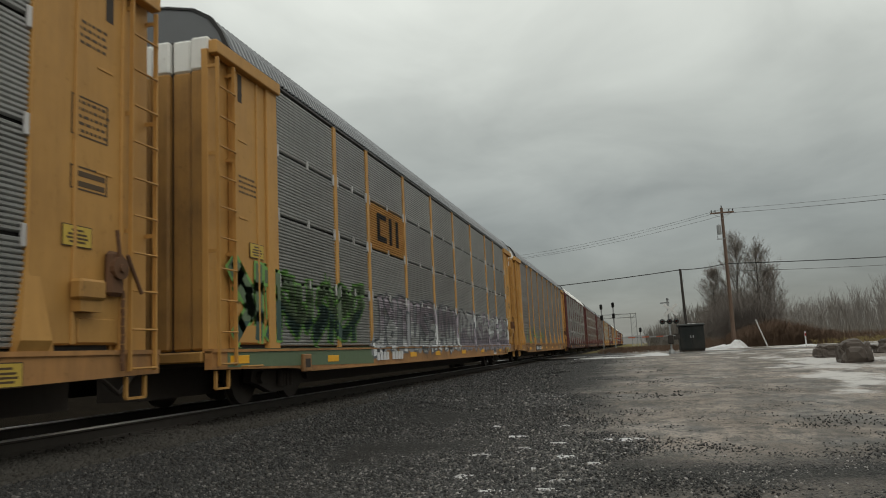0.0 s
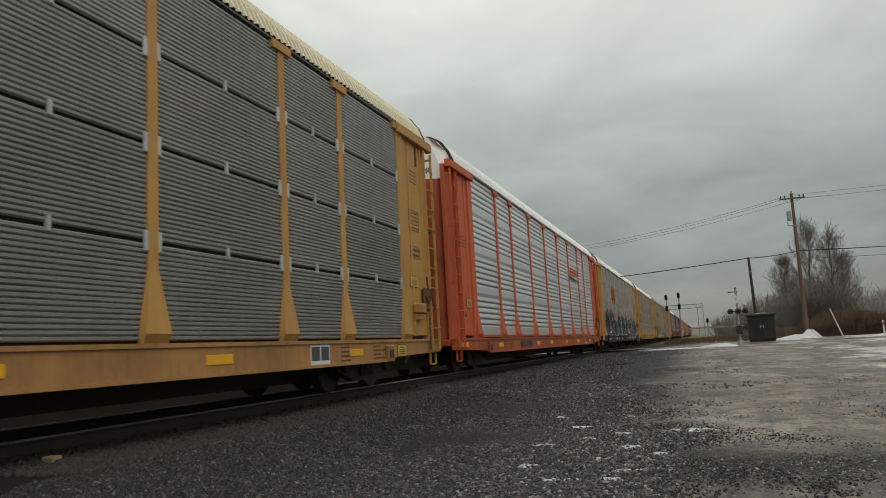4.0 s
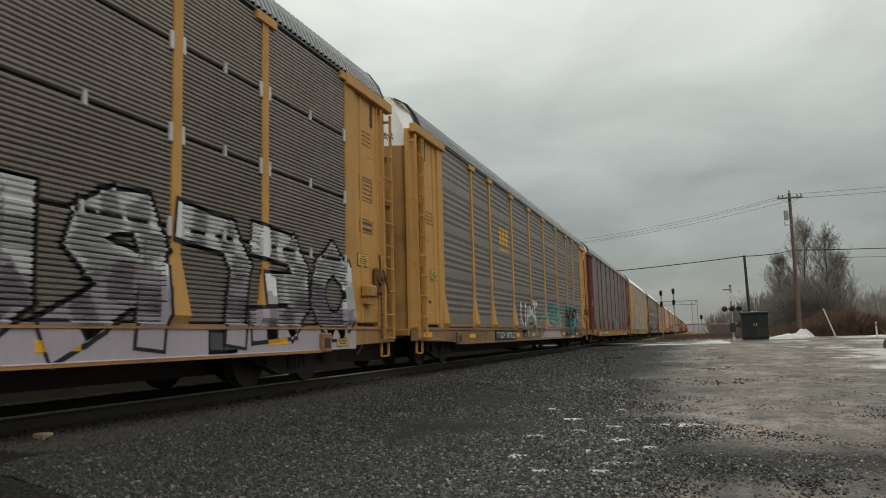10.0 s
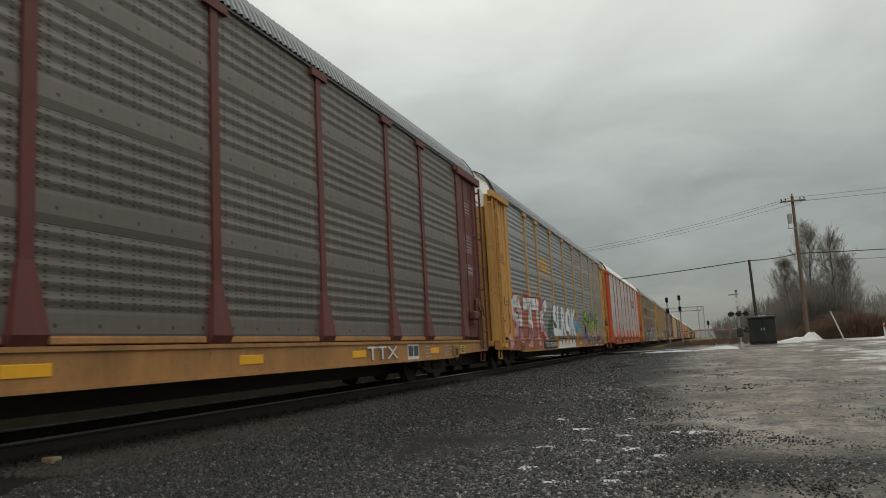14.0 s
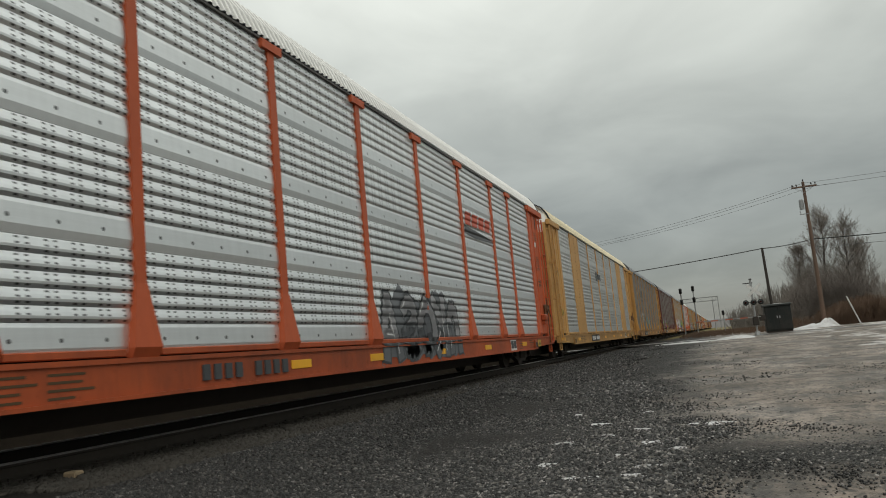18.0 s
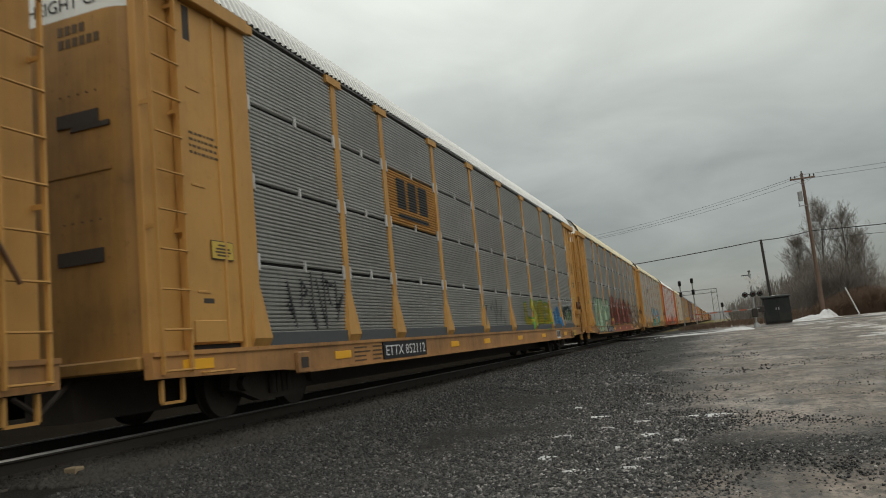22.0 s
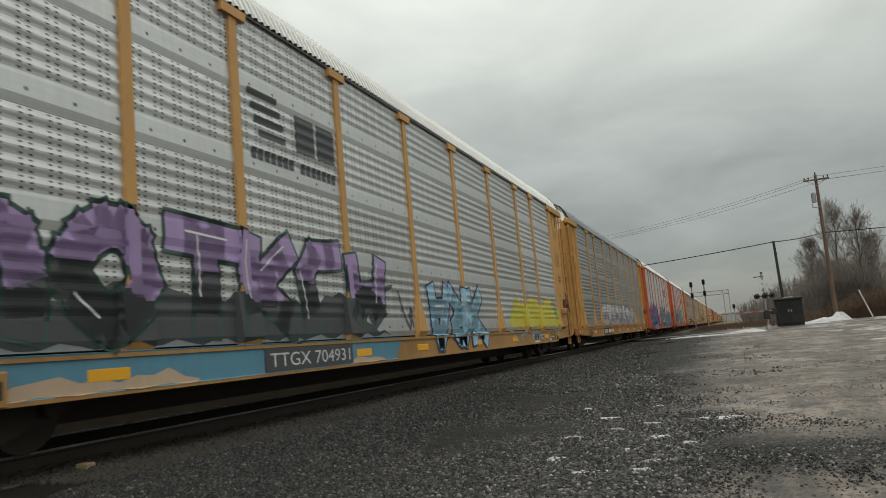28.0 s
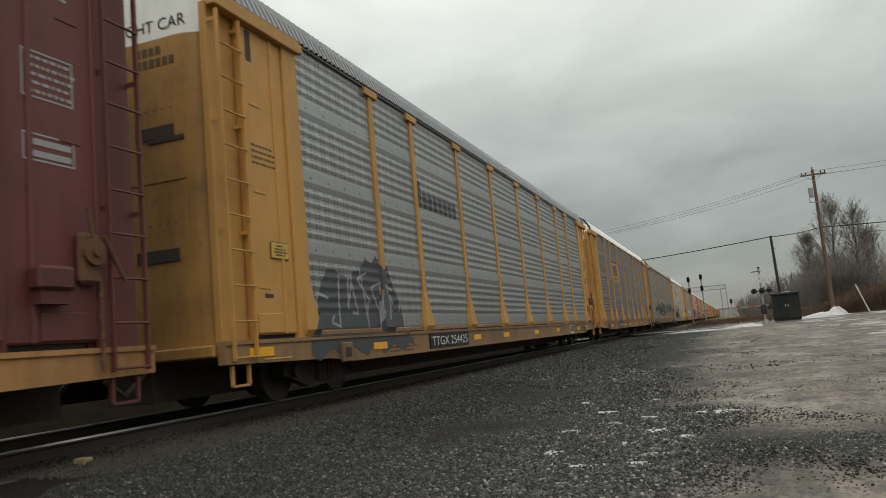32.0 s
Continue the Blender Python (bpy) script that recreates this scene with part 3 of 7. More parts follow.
# ---- track ----
def build_track():
    prof = [(-0.075, 0), (0.075, 0), (0.075, 0.012), (0.012, 0.035), (0.010, 0.125), (0.036, 0.140), (0.036, 0.158), (0.024, 0.174), (-0.024, 0.174), (-0.036, 0.158), (-0.036, 0.140), (-0.010, 0.125), (-0.012, 0.035), (-0.075, 0.012)]
    k = len(prof)
    for side in (-1, 1):
        x0 = TRACK_X + side * 0.7175
        ys = [-900, 0, 30, 60, 120, 300, 1300]
        verts = [(x0 + px, y, RAIL_TOP - 0.174 + pz) for y in ys for px, pz in prof]
        faces, fm = [], []
        for j in range(len(ys) - 1):
            for i in range(k):
                faces.append((j * k + i, j * k + (i + 1) % k, (j + 1) * k + (i + 1) % k, (j + 1) * k + i))
                fm.append(0 if i in (6, 7, 8) else 1)
        ob = new("rail", mesh_of("rail", verts, faces, [M["rail"], M["railside"]], False, fm))
        tagged(ob, "steel rail with a polished top and rusty web", "rail", "rails of the track", "structure")
    tie = Shape().bevel_box(-1.3, 1.3, -0.115, 0.115, -0.17, 0.0, 0.012).mesh("tie", M["tie"])
    plates = Shape()
    bed = new("tie_row")
    bed.location = (TRACK_X, 0, RAIL_TOP - 0.174)
    tagged(bed, "row of dark wet timber ties under the rails", "railroad ties", kind="structure")
    y = 1.2
    i = 0
    while y < 75:
        part("tie", tie, bed, (random.uniform(-0.03, 0.03), y, random.uniform(-0.012, 0.004)))
        for s in (-1, 1):
            plates.bevel_box(s * 0.7175 - 0.17, s * 0.7175 + 0.17, y - 0.09, y + 0.09, 0.001, 0.014, 0.004)
            for q in (-0.11, 0.11):
                plates.box(s * 0.7175 + q - 0.012, s * 0.7175 + q + 0.012, y - 0.05, y - 0.02, 0.014, 0.04)
        y += 0.53
    part("tie_plates", plates.mesh("tie_plates", M["railside"]), bed)["kind"] = "stuff"
    far = Shape()
    y = 76
    while y < 240:
        far.box(-1.3, 1.3, y - 0.115, y + 0.115, -0.17, 0.0)
        y += 0.53
    part("far_ties", far.mesh("far_ties", M["tie"]), bed)["kind"] = "stuff"


build_track()
timber = new("cut_timber", Shape().bevel_box(-0.07, 0.07, -0.06, 0.06, 0, 0.13, 0.012).mesh("cut_timber", M["tiepale"]))
timber.location, timber.rotation_euler = (-5.74, 5.62, 0.24), (0, 0, 0.08)
tagged(timber, "pale sawn end of a timber in the dark ballast", "timber")

# spray cans and small print
PAINT = {"wht": (0.66, 0.66, 0.66), "blk": (0.015, 0.015, 0.018), "prp": (0.16, 0.10, 0.26), "lil": (0.36, 0.26, 0.47), "teal": (0.09, 0.34, 0.30), "cyan": (0.16, 0.50, 0.58), "blue": (0.05, 0.20, 0.42), "navy": (0.03, 0.04, 0.12), "red": (0.36, 0.04, 0.05), "pink": (0.55, 0.33, 0.36), "mag": (0.42, 0.08, 0.18), "grn": (0.16, 0.34, 0.08), "lime": (0.30, 0.48, 0.05), "pale": (0.33, 0.46, 0.30), "drk": (0.05, 0.09, 0.075), "org": (0.52, 0.18, 0.04), "brk": (0.34, 0.10, 0.06), "yel": (0.55, 0.46, 0.05), "sky": (0.30, 0.50, 0.62), "gry": (0.30, 0.30, 0.31), "sand": (0.48, 0.36, 0.25), "mauve": (0.38, 0.33, 0.37), "char": (0.07, 0.075, 0.08), "gold": (0.58, 0.30, 0.03), "sgrn": (0.11, 0.155, 0.085), "slate": (0.13, 0.14, 0.15), "plac": (0.52, 0.36, 0.06), "umb": (0.085, 0.05, 0.022), "oxb": (0.30, 0.085, 0.07), "stl": (0.10, 0.25, 0.34), "salm": (0.44, 0.23, 0.16), "tl3": (0.13, 0.36, 0.37), "tl2": (0.10, 0.32, 0.27), "dkp": (0.045, 0.03, 0.075), "sig": (0.52, 0.085, 0.04)}
for key_, col_ in PAINT.items():
    M["p_" + key_] = weathered("spray_paint_" + key_, col_, rough=0.5, dirt=tuple(0.55 * c + 0.02 for c in col_), amount=0.55, fine=14, vary=0.05)


for key_ in ("blk", "char", "drk", "navy", "slate"):
    M["p_" + key_].node_tree.nodes["Principled BSDF"].inputs["Specular IOR Level"].default_value = 0.2
M["sill_char"].node_tree.nodes["Principled BSDF"].inputs["Specular IOR Level"].default_value = 0.2


def text_bmesh(txt, y0, y1, z0, z1, bold=0.0, shear=0.0):
    cu = bpy.data.curves.new("letters", "FONT")
    cu.body, cu.size, cu.offset, cu.shear, cu.resolution_u = txt, 1.0, bold, shear, 3
    cu.space_character = 1.0 + bold * 1.5
    ob = bpy.data.objects.new("letters", cu)
    scene.collection.objects.link(ob)
    me = bpy.data.meshes.new_from_object(ob.evaluated_get(bpy.context.evaluated_depsgraph_get()))
    bpy.data.objects.remove(ob)
    bpy.data.curves.remove(cu)
    bm = bmesh.new()
    bm.from_mesh(me)
    bpy.data.meshes.remove(me)
    xs, ys = [v.co.x for v in bm.verts], [v.co.y for v in bm.verts]
    a, b, c, d = min(xs), max(xs), min(ys), max(ys)
    for v in bm.verts:
        v.co = Vector((0, y0 + (v.co.x - a) / (b - a) * (y1 - y0), z0 + (v.co.y - c) / (d - c) * (z1 - z0)))
    return bm


M["redpaint"] = weathered("red_paint", (0.30, 0.03, 0.025), rough=0.5)
M["signwhite"] = weathered("sign_white", (0.6, 0.6, 0.58), rough=0.5)

# ---- rail cars ----
# posts from the car's rear coupling, along the track
POSTS = [2.62, 5.30, 7.23, 10.06, 12.89, 15.71, 18.54, 21.37, 23.30, 25.98]
HALF_W, Z_SILL0, Z_SILL1, Z_PAN, Z_EAVE = 1.52, 0.57, 0.93, 0.99, 5.39
# half of the roof's cross-section, outwards and up from the eave
ROOF_SEC = [(1.535, 0.0), (1.43, 0.25), (1.25, 0.50), (0.98, 0.66), (0.52, 0.76), (0.0, 0.79)]
SHEET_X, RIBS = 1.486, 19
BODY0, BODY1 = 0.70, CAR_L - 0.70


# one rib of the slotted sheets: how far it stands out, along its height
WAVE = {"slotted": [(0.0, 0.0), (0.004, 0.2), (0.013, 0.42), (0.014, 0.56), (0.004, 0.82), (0.0, 1.0)], "deep": [(-0.004, 0.0), (0.018, 0.26), (0.020, 0.42), (0.012, 0.66), (-0.004, 1.0)]}


# the flat band at the foot of a slotted sheet has one soft crease
FLAT = [(0.0, 0.0), (0.017, 0.09), (0.006, 0.28)]


def ribbed_panel(w, h, style, mat):
    """One side sheet, its outer face towards +x; corner at the origin, w along y, h up."""
    def make():
        prof = []
        if style == "ribbed":
            p = h / RIBS
            for i in range(RIBS):
                prof += [(-0.018, i * p), (0.018, (i + 0.28) * p), (0.023, (i + 0.74) * p)]
        elif style in ("slotted", "deep"):
            prof = FLAT[:]
            n = 5
            p = (h - 0.32) / n
            for i in range(n):
                z = 0.32 + i * p
                prof += [(a, z + b * p) for a, b in WAVE[style][:-1]]
        else:
            prof = [(0.0, 0.0)]
        prof.append((0.0, h))
        sh = Shape()
        k = len(prof)
        vs = [(x, 0, z) for x, z in prof] + [(x, w, z) for x, z in prof]
        sh.add(vs, [(i, k + i, k + i + 1, i + 1) for i in range(k - 1)])
        # returned edges give the sheet its thickness
        for y in (0, w):
            vs = [(x, y, z) for x, z in prof] + [(-0.03, y, z) for x, z in prof]
            fs = [(i, i + 1, k + i + 1, k + i) for i in range(k - 1)]
            sh.add(vs, fs if y == 0 else [f[::-1] for f in fs])
        sh.add([(-0.03, 0, h), (0, 0, h), (0, w, h), (-0.03, w, h)], [(0, 1, 2, 3)])
        sh.add([(-0.03, 0, 0), (prof[0][0], 0, 0), (prof[0][0], w, 0), (-0.03, w, 0)], [(3, 2, 1, 0)])
        return sh.mesh("side_sheet", mat)
    return cached(("panel", round(w, 3), round(h, 3), style, mat.name), make)


def roof_mesh(mat):
    def make():
        sec = ROOF_SEC
        sec = sec + [(-x, z) for x, z in sec[-2::-1]]
        n = 720
        k = len(sec)
        vs = []
        for i in range(n + 1):
            y = BODY0 + 0.35 + (BODY1 - BODY0 - 0.7) * i / n
            d = 0.034 if (i // 2) % 2 else 0.0
            for x, z in sec:
                r = math.hypot(x, z + 0.8)
                vs.append((x * (1 + d / r), y, z + d * (z + 0.8) / r))
        fs = [(j * k + i, (j + 1) * k + i, (j + 1) * k + i + 1, j * k + i + 1) for j in range(n) for i in range(k - 1)]
        fs += [tuple(range(k))[::-1], tuple(n * k + i for i in range(k))]
        return mesh_of("roof", vs, fs, [mat])
    return cached(("roof", mat.name), make)


def post_mesh(mat, flare):
    def make():
        sh = Shape()
        h = Z_EAVE - Z_SILL1
        if flare:
            # the foot widens and stands out like a bracket
            lev = [(0.0, 0.20, 0.035), (0.13, 0.205, 0.10), (0.80, 0.085, 0.030)]
            vs = [(x, s * w, z) for z, w, d in lev for x, s in ((-0.02, -1), (d, -1), (d, 1), (-0.02, 1))]
            sh.add(vs, [(4 * j + i, 4 * j + i + 1, 4 * j + i + 5, 4 * j + i + 4) for j in range(2) for i in range(3)] + [(0, 3, 2, 1)])
            sh.box(-0.02, 0.027, -0.08, 0.08, 0.80, h)
            sh.box(-0.02, 0.06, -0.26, 0.26, h - 0.13, h)
        else:
            sh.box(-0.02, 0.027, -0.075, 0.075, 0, h)
        return sh.mesh("post", mat)
    return cached(("post", mat.name, flare), make)


def build_car(spec):
    """An autorack car; the origin lies at rail height on the track's middle, at the rear coupling."""
    paint, sill = M[spec["paint"]], M["sill_" + spec.get("sill", spec["paint"])]
    sheet, style, roof = M[spec["sheet"]], spec["style"], M[spec["roof"]]
    root = new("autorack_car")
    tagged(root, spec["label"], "rail car", "cars of the train")
    # added inner body closes the car behind the sheets, near-black for the shade inside
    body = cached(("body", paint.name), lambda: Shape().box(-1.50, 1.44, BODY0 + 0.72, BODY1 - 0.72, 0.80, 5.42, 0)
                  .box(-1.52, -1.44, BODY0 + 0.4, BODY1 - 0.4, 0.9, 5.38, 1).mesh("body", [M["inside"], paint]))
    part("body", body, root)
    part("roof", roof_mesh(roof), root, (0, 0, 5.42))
    eave = cached(("eave",), lambda: Shape().box(1.40, 1.528, BODY0 + 0.3, BODY1 - 0.3, 5.385, 5.418).mesh("eave_rail", M["galv_dull"]))
    part("eave_rail", eave, root)
    def sill_make():
        sh = Shape()
        sh.prism([(BODY0 - 0.1, Z_SILL1), (BODY0 - 0.1, 0.68), (BODY0 + 2.4, 0.63), (BODY0 + 3.2, Z_SILL0), (BODY1 - 3.2, Z_SILL0), (BODY1 - 2.4, 0.63), (BODY1 + 0.1, 0.68), (BODY1 + 0.1, Z_SILL1)], 1.42, 1.535)
        sh.box(1.40, 1.56, BODY0 - 0.1, BODY1 + 0.1, Z_SILL1 - 0.02, Z_SILL1 + 0.03)
        sh.box(1.42, 1.575, BODY0 + 3.0, BODY1 - 3.0, Z_SILL0 - 0.02, Z_SILL0 + 0.02)
        return sh.mesh("side_sill", sill)
    part("side_sill", cached(("sill", sill.name), sill_make), root)
    for nm, dims in (("deck", (-1.34, 1.40, 0.725, 0.88)), ("centre_sill", (-0.35, 0.35, 0.28, 0.72)), ("far_sill", (-1.45, -1.35, 0.34, 0.9))):
        part(nm, cached((nm,), lambda: Shape().box(dims[0], dims[1], BODY0, BODY1, dims[2], dims[3]).mesh(nm, M["steel"])), root)
    # posts and side sheets
    pm = post_mesh(paint, spec.get("flare", True))
    skip = spec.get("skip_posts", ())
    posts = spec.get("posts", POSTS)
    for i, y in enumerate(posts):
        if i not in skip:
            part("post", pm, root, (1.50, y, Z_SILL1))
    rows = 4
    h = (Z_EAVE - Z_PAN) / rows
    plates = spec.get("plates", ())
    for i in range(len(posts) - 1):
        w = posts[i + 1] - posts[i] - 0.15
        if i in spec.get("solid", ()):
            solid = cached(("solid", round(w, 3), paint.name), lambda: solid_make(w, paint))
            part("solid_panel", solid, root, (1.47, posts[i] + 0.075, Z_PAN))
            continue
        if style == "plain":
            part("side_sheet", ribbed_panel(w, Z_EAVE - Z_PAN, style, sheet), root, (SHEET_X, posts[i] + 0.075, Z_PAN))
            continue
        for r in range(rows):
            if (i, r) in plates:
                continue
            part("side_sheet", ribbed_panel(w, h - (0.045 if style == "ribbed" else 0.004), style, sheet), root, (SHEET_X, posts[i] + 0.075, Z_PAN + r * h))
    # strip along the foot of the sheets
    if style not in ("plain", "ribbed") and spec.get("kick", True):
        for i in range(len(posts) - 1):
            w = posts[i + 1] - posts[i] - 0.50
            part("kick_strip", cached(("kick", round(w, 3), sill.name), lambda: Shape().bevel_box(-0.03, 0.03, 0, w, 0, 0.075, 0.01).mesh("kick_strip", sill)), root, (1.51, posts[i] + 0.25, Z_SILL1 + 0.045))
    dp = cached(("dataplate",), lambda: Shape().box(1.530, 1.540, 0, 0.62, 0, 0.30, 1).box(1.540, 1.543, 0.03, 0.29, 0.06, 0.27).box(1.540, 1.543, 0.33, 0.59, 0.06, 0.27).mesh("data_plate", [M["p_char"], M["p_wht"]]))
    part("data_plate", dp, root, (0, posts[-1] - 4.0, 0.595), "dark data plate in a white frame")
    # end bays: smooth sheet, ladder, end door
    for y, front in ((BODY0, False), (BODY1, True)):
        bay = None
        for nm, me in cached(("endbay", paint.name, front), lambda: end_bay_make(paint, front)):
            if bay is None:
                bay = part(nm, me, root, (0, y, 0))
            else:
                part(nm, me, bay)
    beam = cached(("beam", paint.name), lambda: Shape().bevel_box(1.46, 1.60, 0, POSTS[0] - BODY0 + 0.12, 5.20, 5.40, 0.012).mesh("header_beam", paint))
    part("header_beam", beam, root, (0, BODY0 - 0.03, 0))
    part("header_beam", beam, root, (0, BODY1 - (POSTS[0] - BODY0) - 0.09, 0))
    # reflectors, placards, stencils and brake gear
    refl = cached(("refl",), lambda: Shape().bevel_box(1.530, 1.545, -0.27, 0.27, -0.06, 0.06, 0.005).mesh("reflector", M["reflector"]))
    for y in (1.35, 4.9, 10.35, 12.9, 16.4, 19.7, 23.6) if style != "plain" else ():
        part("reflector", refl, root, (0, y, 0.75 if 4 < y < 25 else 0.80))
    plac = cached(("placard",), placard_make)
    part("placard", plac, root, (1.507, BODY0 + 1.05, 1.75 + 0.3 * (spec["seed"] % 3)), "small yellow warning placard")
    part("placard", plac, root, (1.536, 25.45, 0.64), "small yellow warning placard")
    if spec["paint"] in ("yellow", "tan"):
        part("placard", plac, root, (1.502, BODY1 - 1.5, 2.05), "small yellow warning placard")
    elif spec["paint"] == "orange":
        part("white_plate", cached(("white_plate",), lambda: Shape().bevel_box(0, 0.008, 0, 0.34, 0, 0.17, 0.003).mesh("white_plate", M["signwhite"])), root, (1.497, BODY1 - 1.35, 4.05))
    part("stencil", cached(("stencil", spec["paint"]), lambda: stencil_make("gry" if spec["paint"] == "maroon" else "umb")), root)["kind"] = "stuff"
    pock = cached(("pocket", sill.name), lambda: Shape().bevel_box(1.53, 1.60, -0.16, 0.16, -0.17, 0.13, 0.015).box(1.60, 1.604, -0.1, 0.1, -0.1, 0.05, 1).mesh("jack_pad", [sill, M["steel"]]))
    for y in (3.6, CAR_L - 3.6):
        part("jack_pad", pock, root, (0, y, 0.72))
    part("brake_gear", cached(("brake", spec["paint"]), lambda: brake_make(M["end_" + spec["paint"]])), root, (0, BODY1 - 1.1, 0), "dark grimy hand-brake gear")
    part("grab_iron", cached(("grab", paint.name), lambda: Shape().tube((1.52, 0, 0.70), (1.62, 0.02, 0.70), 0.014, n=6).tube((1.62, 0.02, 0.70), (1.62, 0.5, 0.70), 0.014, n=6).tube((1.62, 0.5, 0.70), (1.52, 0.52, 0.70), 0.014, n=6).mesh("grab_iron", paint)), root, (0, BODY0 + 0.7, 0))
    if style == "ribbed":
        part("sheet_clip", cached(("clips",), clips_make), root)["kind"] = "stuff"
    if style == "plain":
        for i in range(0, 18, 2):
            for j, mm in ((0, "p_brk"), (1, "p_sand")):
                part("sill_panel", cached(("sillpan", mm), lambda: Shape().box(1.536, 1.55, 0, 0.62, 0, 0.16).mesh("sill_panel", M[mm])), root, (0, 2.72 + 1.2978 * i + 0.62 * j, 0.74))
        for i in (6, 10, 14, 17):
            part("reflector", cached(("upright_refl",), lambda: Shape().bevel_box(1.53, 1.548, -0.05, 0.05, 0, 0.5, 0.005).mesh("reflector", M["reflector"])), root, (0, posts[i], 1.02))
    lad = cached(("ladder", paint.name), ladder_rails_make(paint))
    rung = cached(("rung", paint.name), lambda: Shape().tube((1.60, 0.0, 0), (1.60, 0.46, 0), 0.014, n=6).mesh("rung", paint))
    for y0 in (BODY0 + 0.02, BODY1 - 0.50):
        lo = part("ladder", lad, root, (0, y0, 0))
        for j in range(10):
            part("rung", rung, lo, (0, 0.01, 0.75 + 0.44 * j))
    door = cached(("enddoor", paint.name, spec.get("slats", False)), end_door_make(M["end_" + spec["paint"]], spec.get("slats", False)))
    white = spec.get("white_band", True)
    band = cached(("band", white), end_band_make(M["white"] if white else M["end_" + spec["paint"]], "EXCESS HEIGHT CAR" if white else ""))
    band_label = "white band with black warning letters" if white else "dark painted band over the end door"
    part("end_door", door, root, (0, BODY0, 0))
    if not spec.get("slats"):
        part("height_band", band, root, (0, BODY0, 0), band_label)
    edge = cached(("roof_edge",), roof_edge_make)
    for y in (BODY0 + 0.33, BODY1 - 0.41):
        part("roof_edge", edge, root, (0, y, 5.42), "black rubber strip round the roof's end")
    bar = cached(("door_bar", spec["paint"]), lambda: Shape().box(0, 0.075, -0.004, 0.01, 0, 0.11).mesh("door_number_bar", M["p_gry" if spec["paint"] == "maroon" else "p_umb"]))
    if not spec.get("slats"):
        for i in range(10):
            part("door_number_bar", bar, root, (0.30 + 0.105 * (i if i < 4 else i - 4), BODY0 + 0.018, 4.74 if i < 4 else 4.58))
    d2 = part("end_door", door, root, (0, BODY1, 0))
    d2.rotation_euler = (0, 0, math.pi)
    b2 = part("height_band", band, root, (0, BODY1, 0), band_label)
    b2.rotation_euler = (0, 0, math.pi)
    # trucks and couplers
    fr, wheel, coup = truck_meshes()
    for y in (BODY0 + 3.0, BODY1 - 3.0):
        t = part("truck", fr, root, (0, y, 0.08))
        for a in (-0.89, 0.89):
            part("wheelset", wheel, t, (0, a, 0.42))
    part("coupler", coup, root, (0, 0.0, 0))
    c2 = part("coupler", coup, root, (0, CAR_L, 0))
    c2.rotation_euler = (0, 0, math.pi)
    return root


def solid_make(w, paint):
    """Two tall plain sheets side by side, bolted, with flared feet."""
    h = Z_EAVE - Z_PAN
    sh = Shape()
    sh.bevel_box(-0.03, 0.05, 0, w * 0.5 - 0.006, 0, h, 0.012).bevel_box(-0.03, 0.05, w * 0.5 + 0.006, w, 0, h, 0.012)
    sh.prism([(-0.16, -0.02), (w + 0.16, -0.02), (w + 0.16, 0.08), (w - 0.02, 0.75), (0.02, 0.75), (-0.16, 0.08)], 0.03, 0.062)
    for j in range(26):
        for y in (0.06, w * 0.5 - 0.09, w * 0.5 + 0.09, w - 0.06):
            if (j * 7 + int(y * 10)) % 3:
                sh.tube((0.05, y, 0.9 + j * 0.135), (0.058, y, 0.9 + j * 0.135), 0.014, n=5, mi=1)
    return sh.mesh("solid_panel", [paint, M["steel"]])


def end_bay_make(paint, front=False):
    w = POSTS[0] - BODY0
    s = -1 if front else 1
    out = []
    def box(name, x0, x1, a, b, z0, z1, bev=0.012):
        a, b = sorted((s * a, s * b))
        out.append((name, Shape().bevel_box(x0, x1, a, b, z0, z1, bev).mesh(name, paint)))
    box("end_bay", 1.30, 1.495, 0.56, w - 0.30, 1.02, 5.20, 0.02)
    box("ladder_wall", 1.32, 1.43, 0.0, 0.66, 0.80, 5.30)
    box("corner_post", 1.30, 1.535, w - 0.30, w + 0.06, 0.93, 5.30)
    box("edge_strip", 1.44, 1.52, 0.53, 0.60, 0.80, 5.22)
    box("edge_strip", 1.44, 1.52, 1.30, 1.36, 1.02, 5.2)
    for z in (1.62, 2.9, 4.1):
        box("hinge_bar", 1.47, 1.505, 0.75, 1.0, z, z + 0.03, 0.004)
    for a, z0, z1 in ((0.74, 4.72, 5.16), (0.86, 1.50, 1.56)):
        y0, y1 = sorted((s * a, s * (a + (0.13 if z0 > 3 else 0.2))))
        out.append(("latch_slot", Shape().bevel_box(1.48, 1.498, y0, y1, z0, z1, 0.003).mesh("latch_slot", M["steel"])))
    box("kick_plate", 1.47, 1.512, 0.66, 1.26, 1.04, 1.30, 0.008)
    return out


def placard_make():
    sh = Shape().box(0, 0.006, -0.012, 0.432, -0.012, 0.222, 1).box(0.006, 0.010, 0, 0.42, 0, 0.21, 0)
    for z, a, b in ((0.155, 0.12, 0.30), (0.11, 0.07, 0.35), (0.07, 0.05, 0.37), (0.03, 0.09, 0.33)):
        sh.box(0.010, 0.012, a, b, z, z + 0.022, 1)
    return sh.mesh("placard", [M["p_plac"], M["p_umb"]])


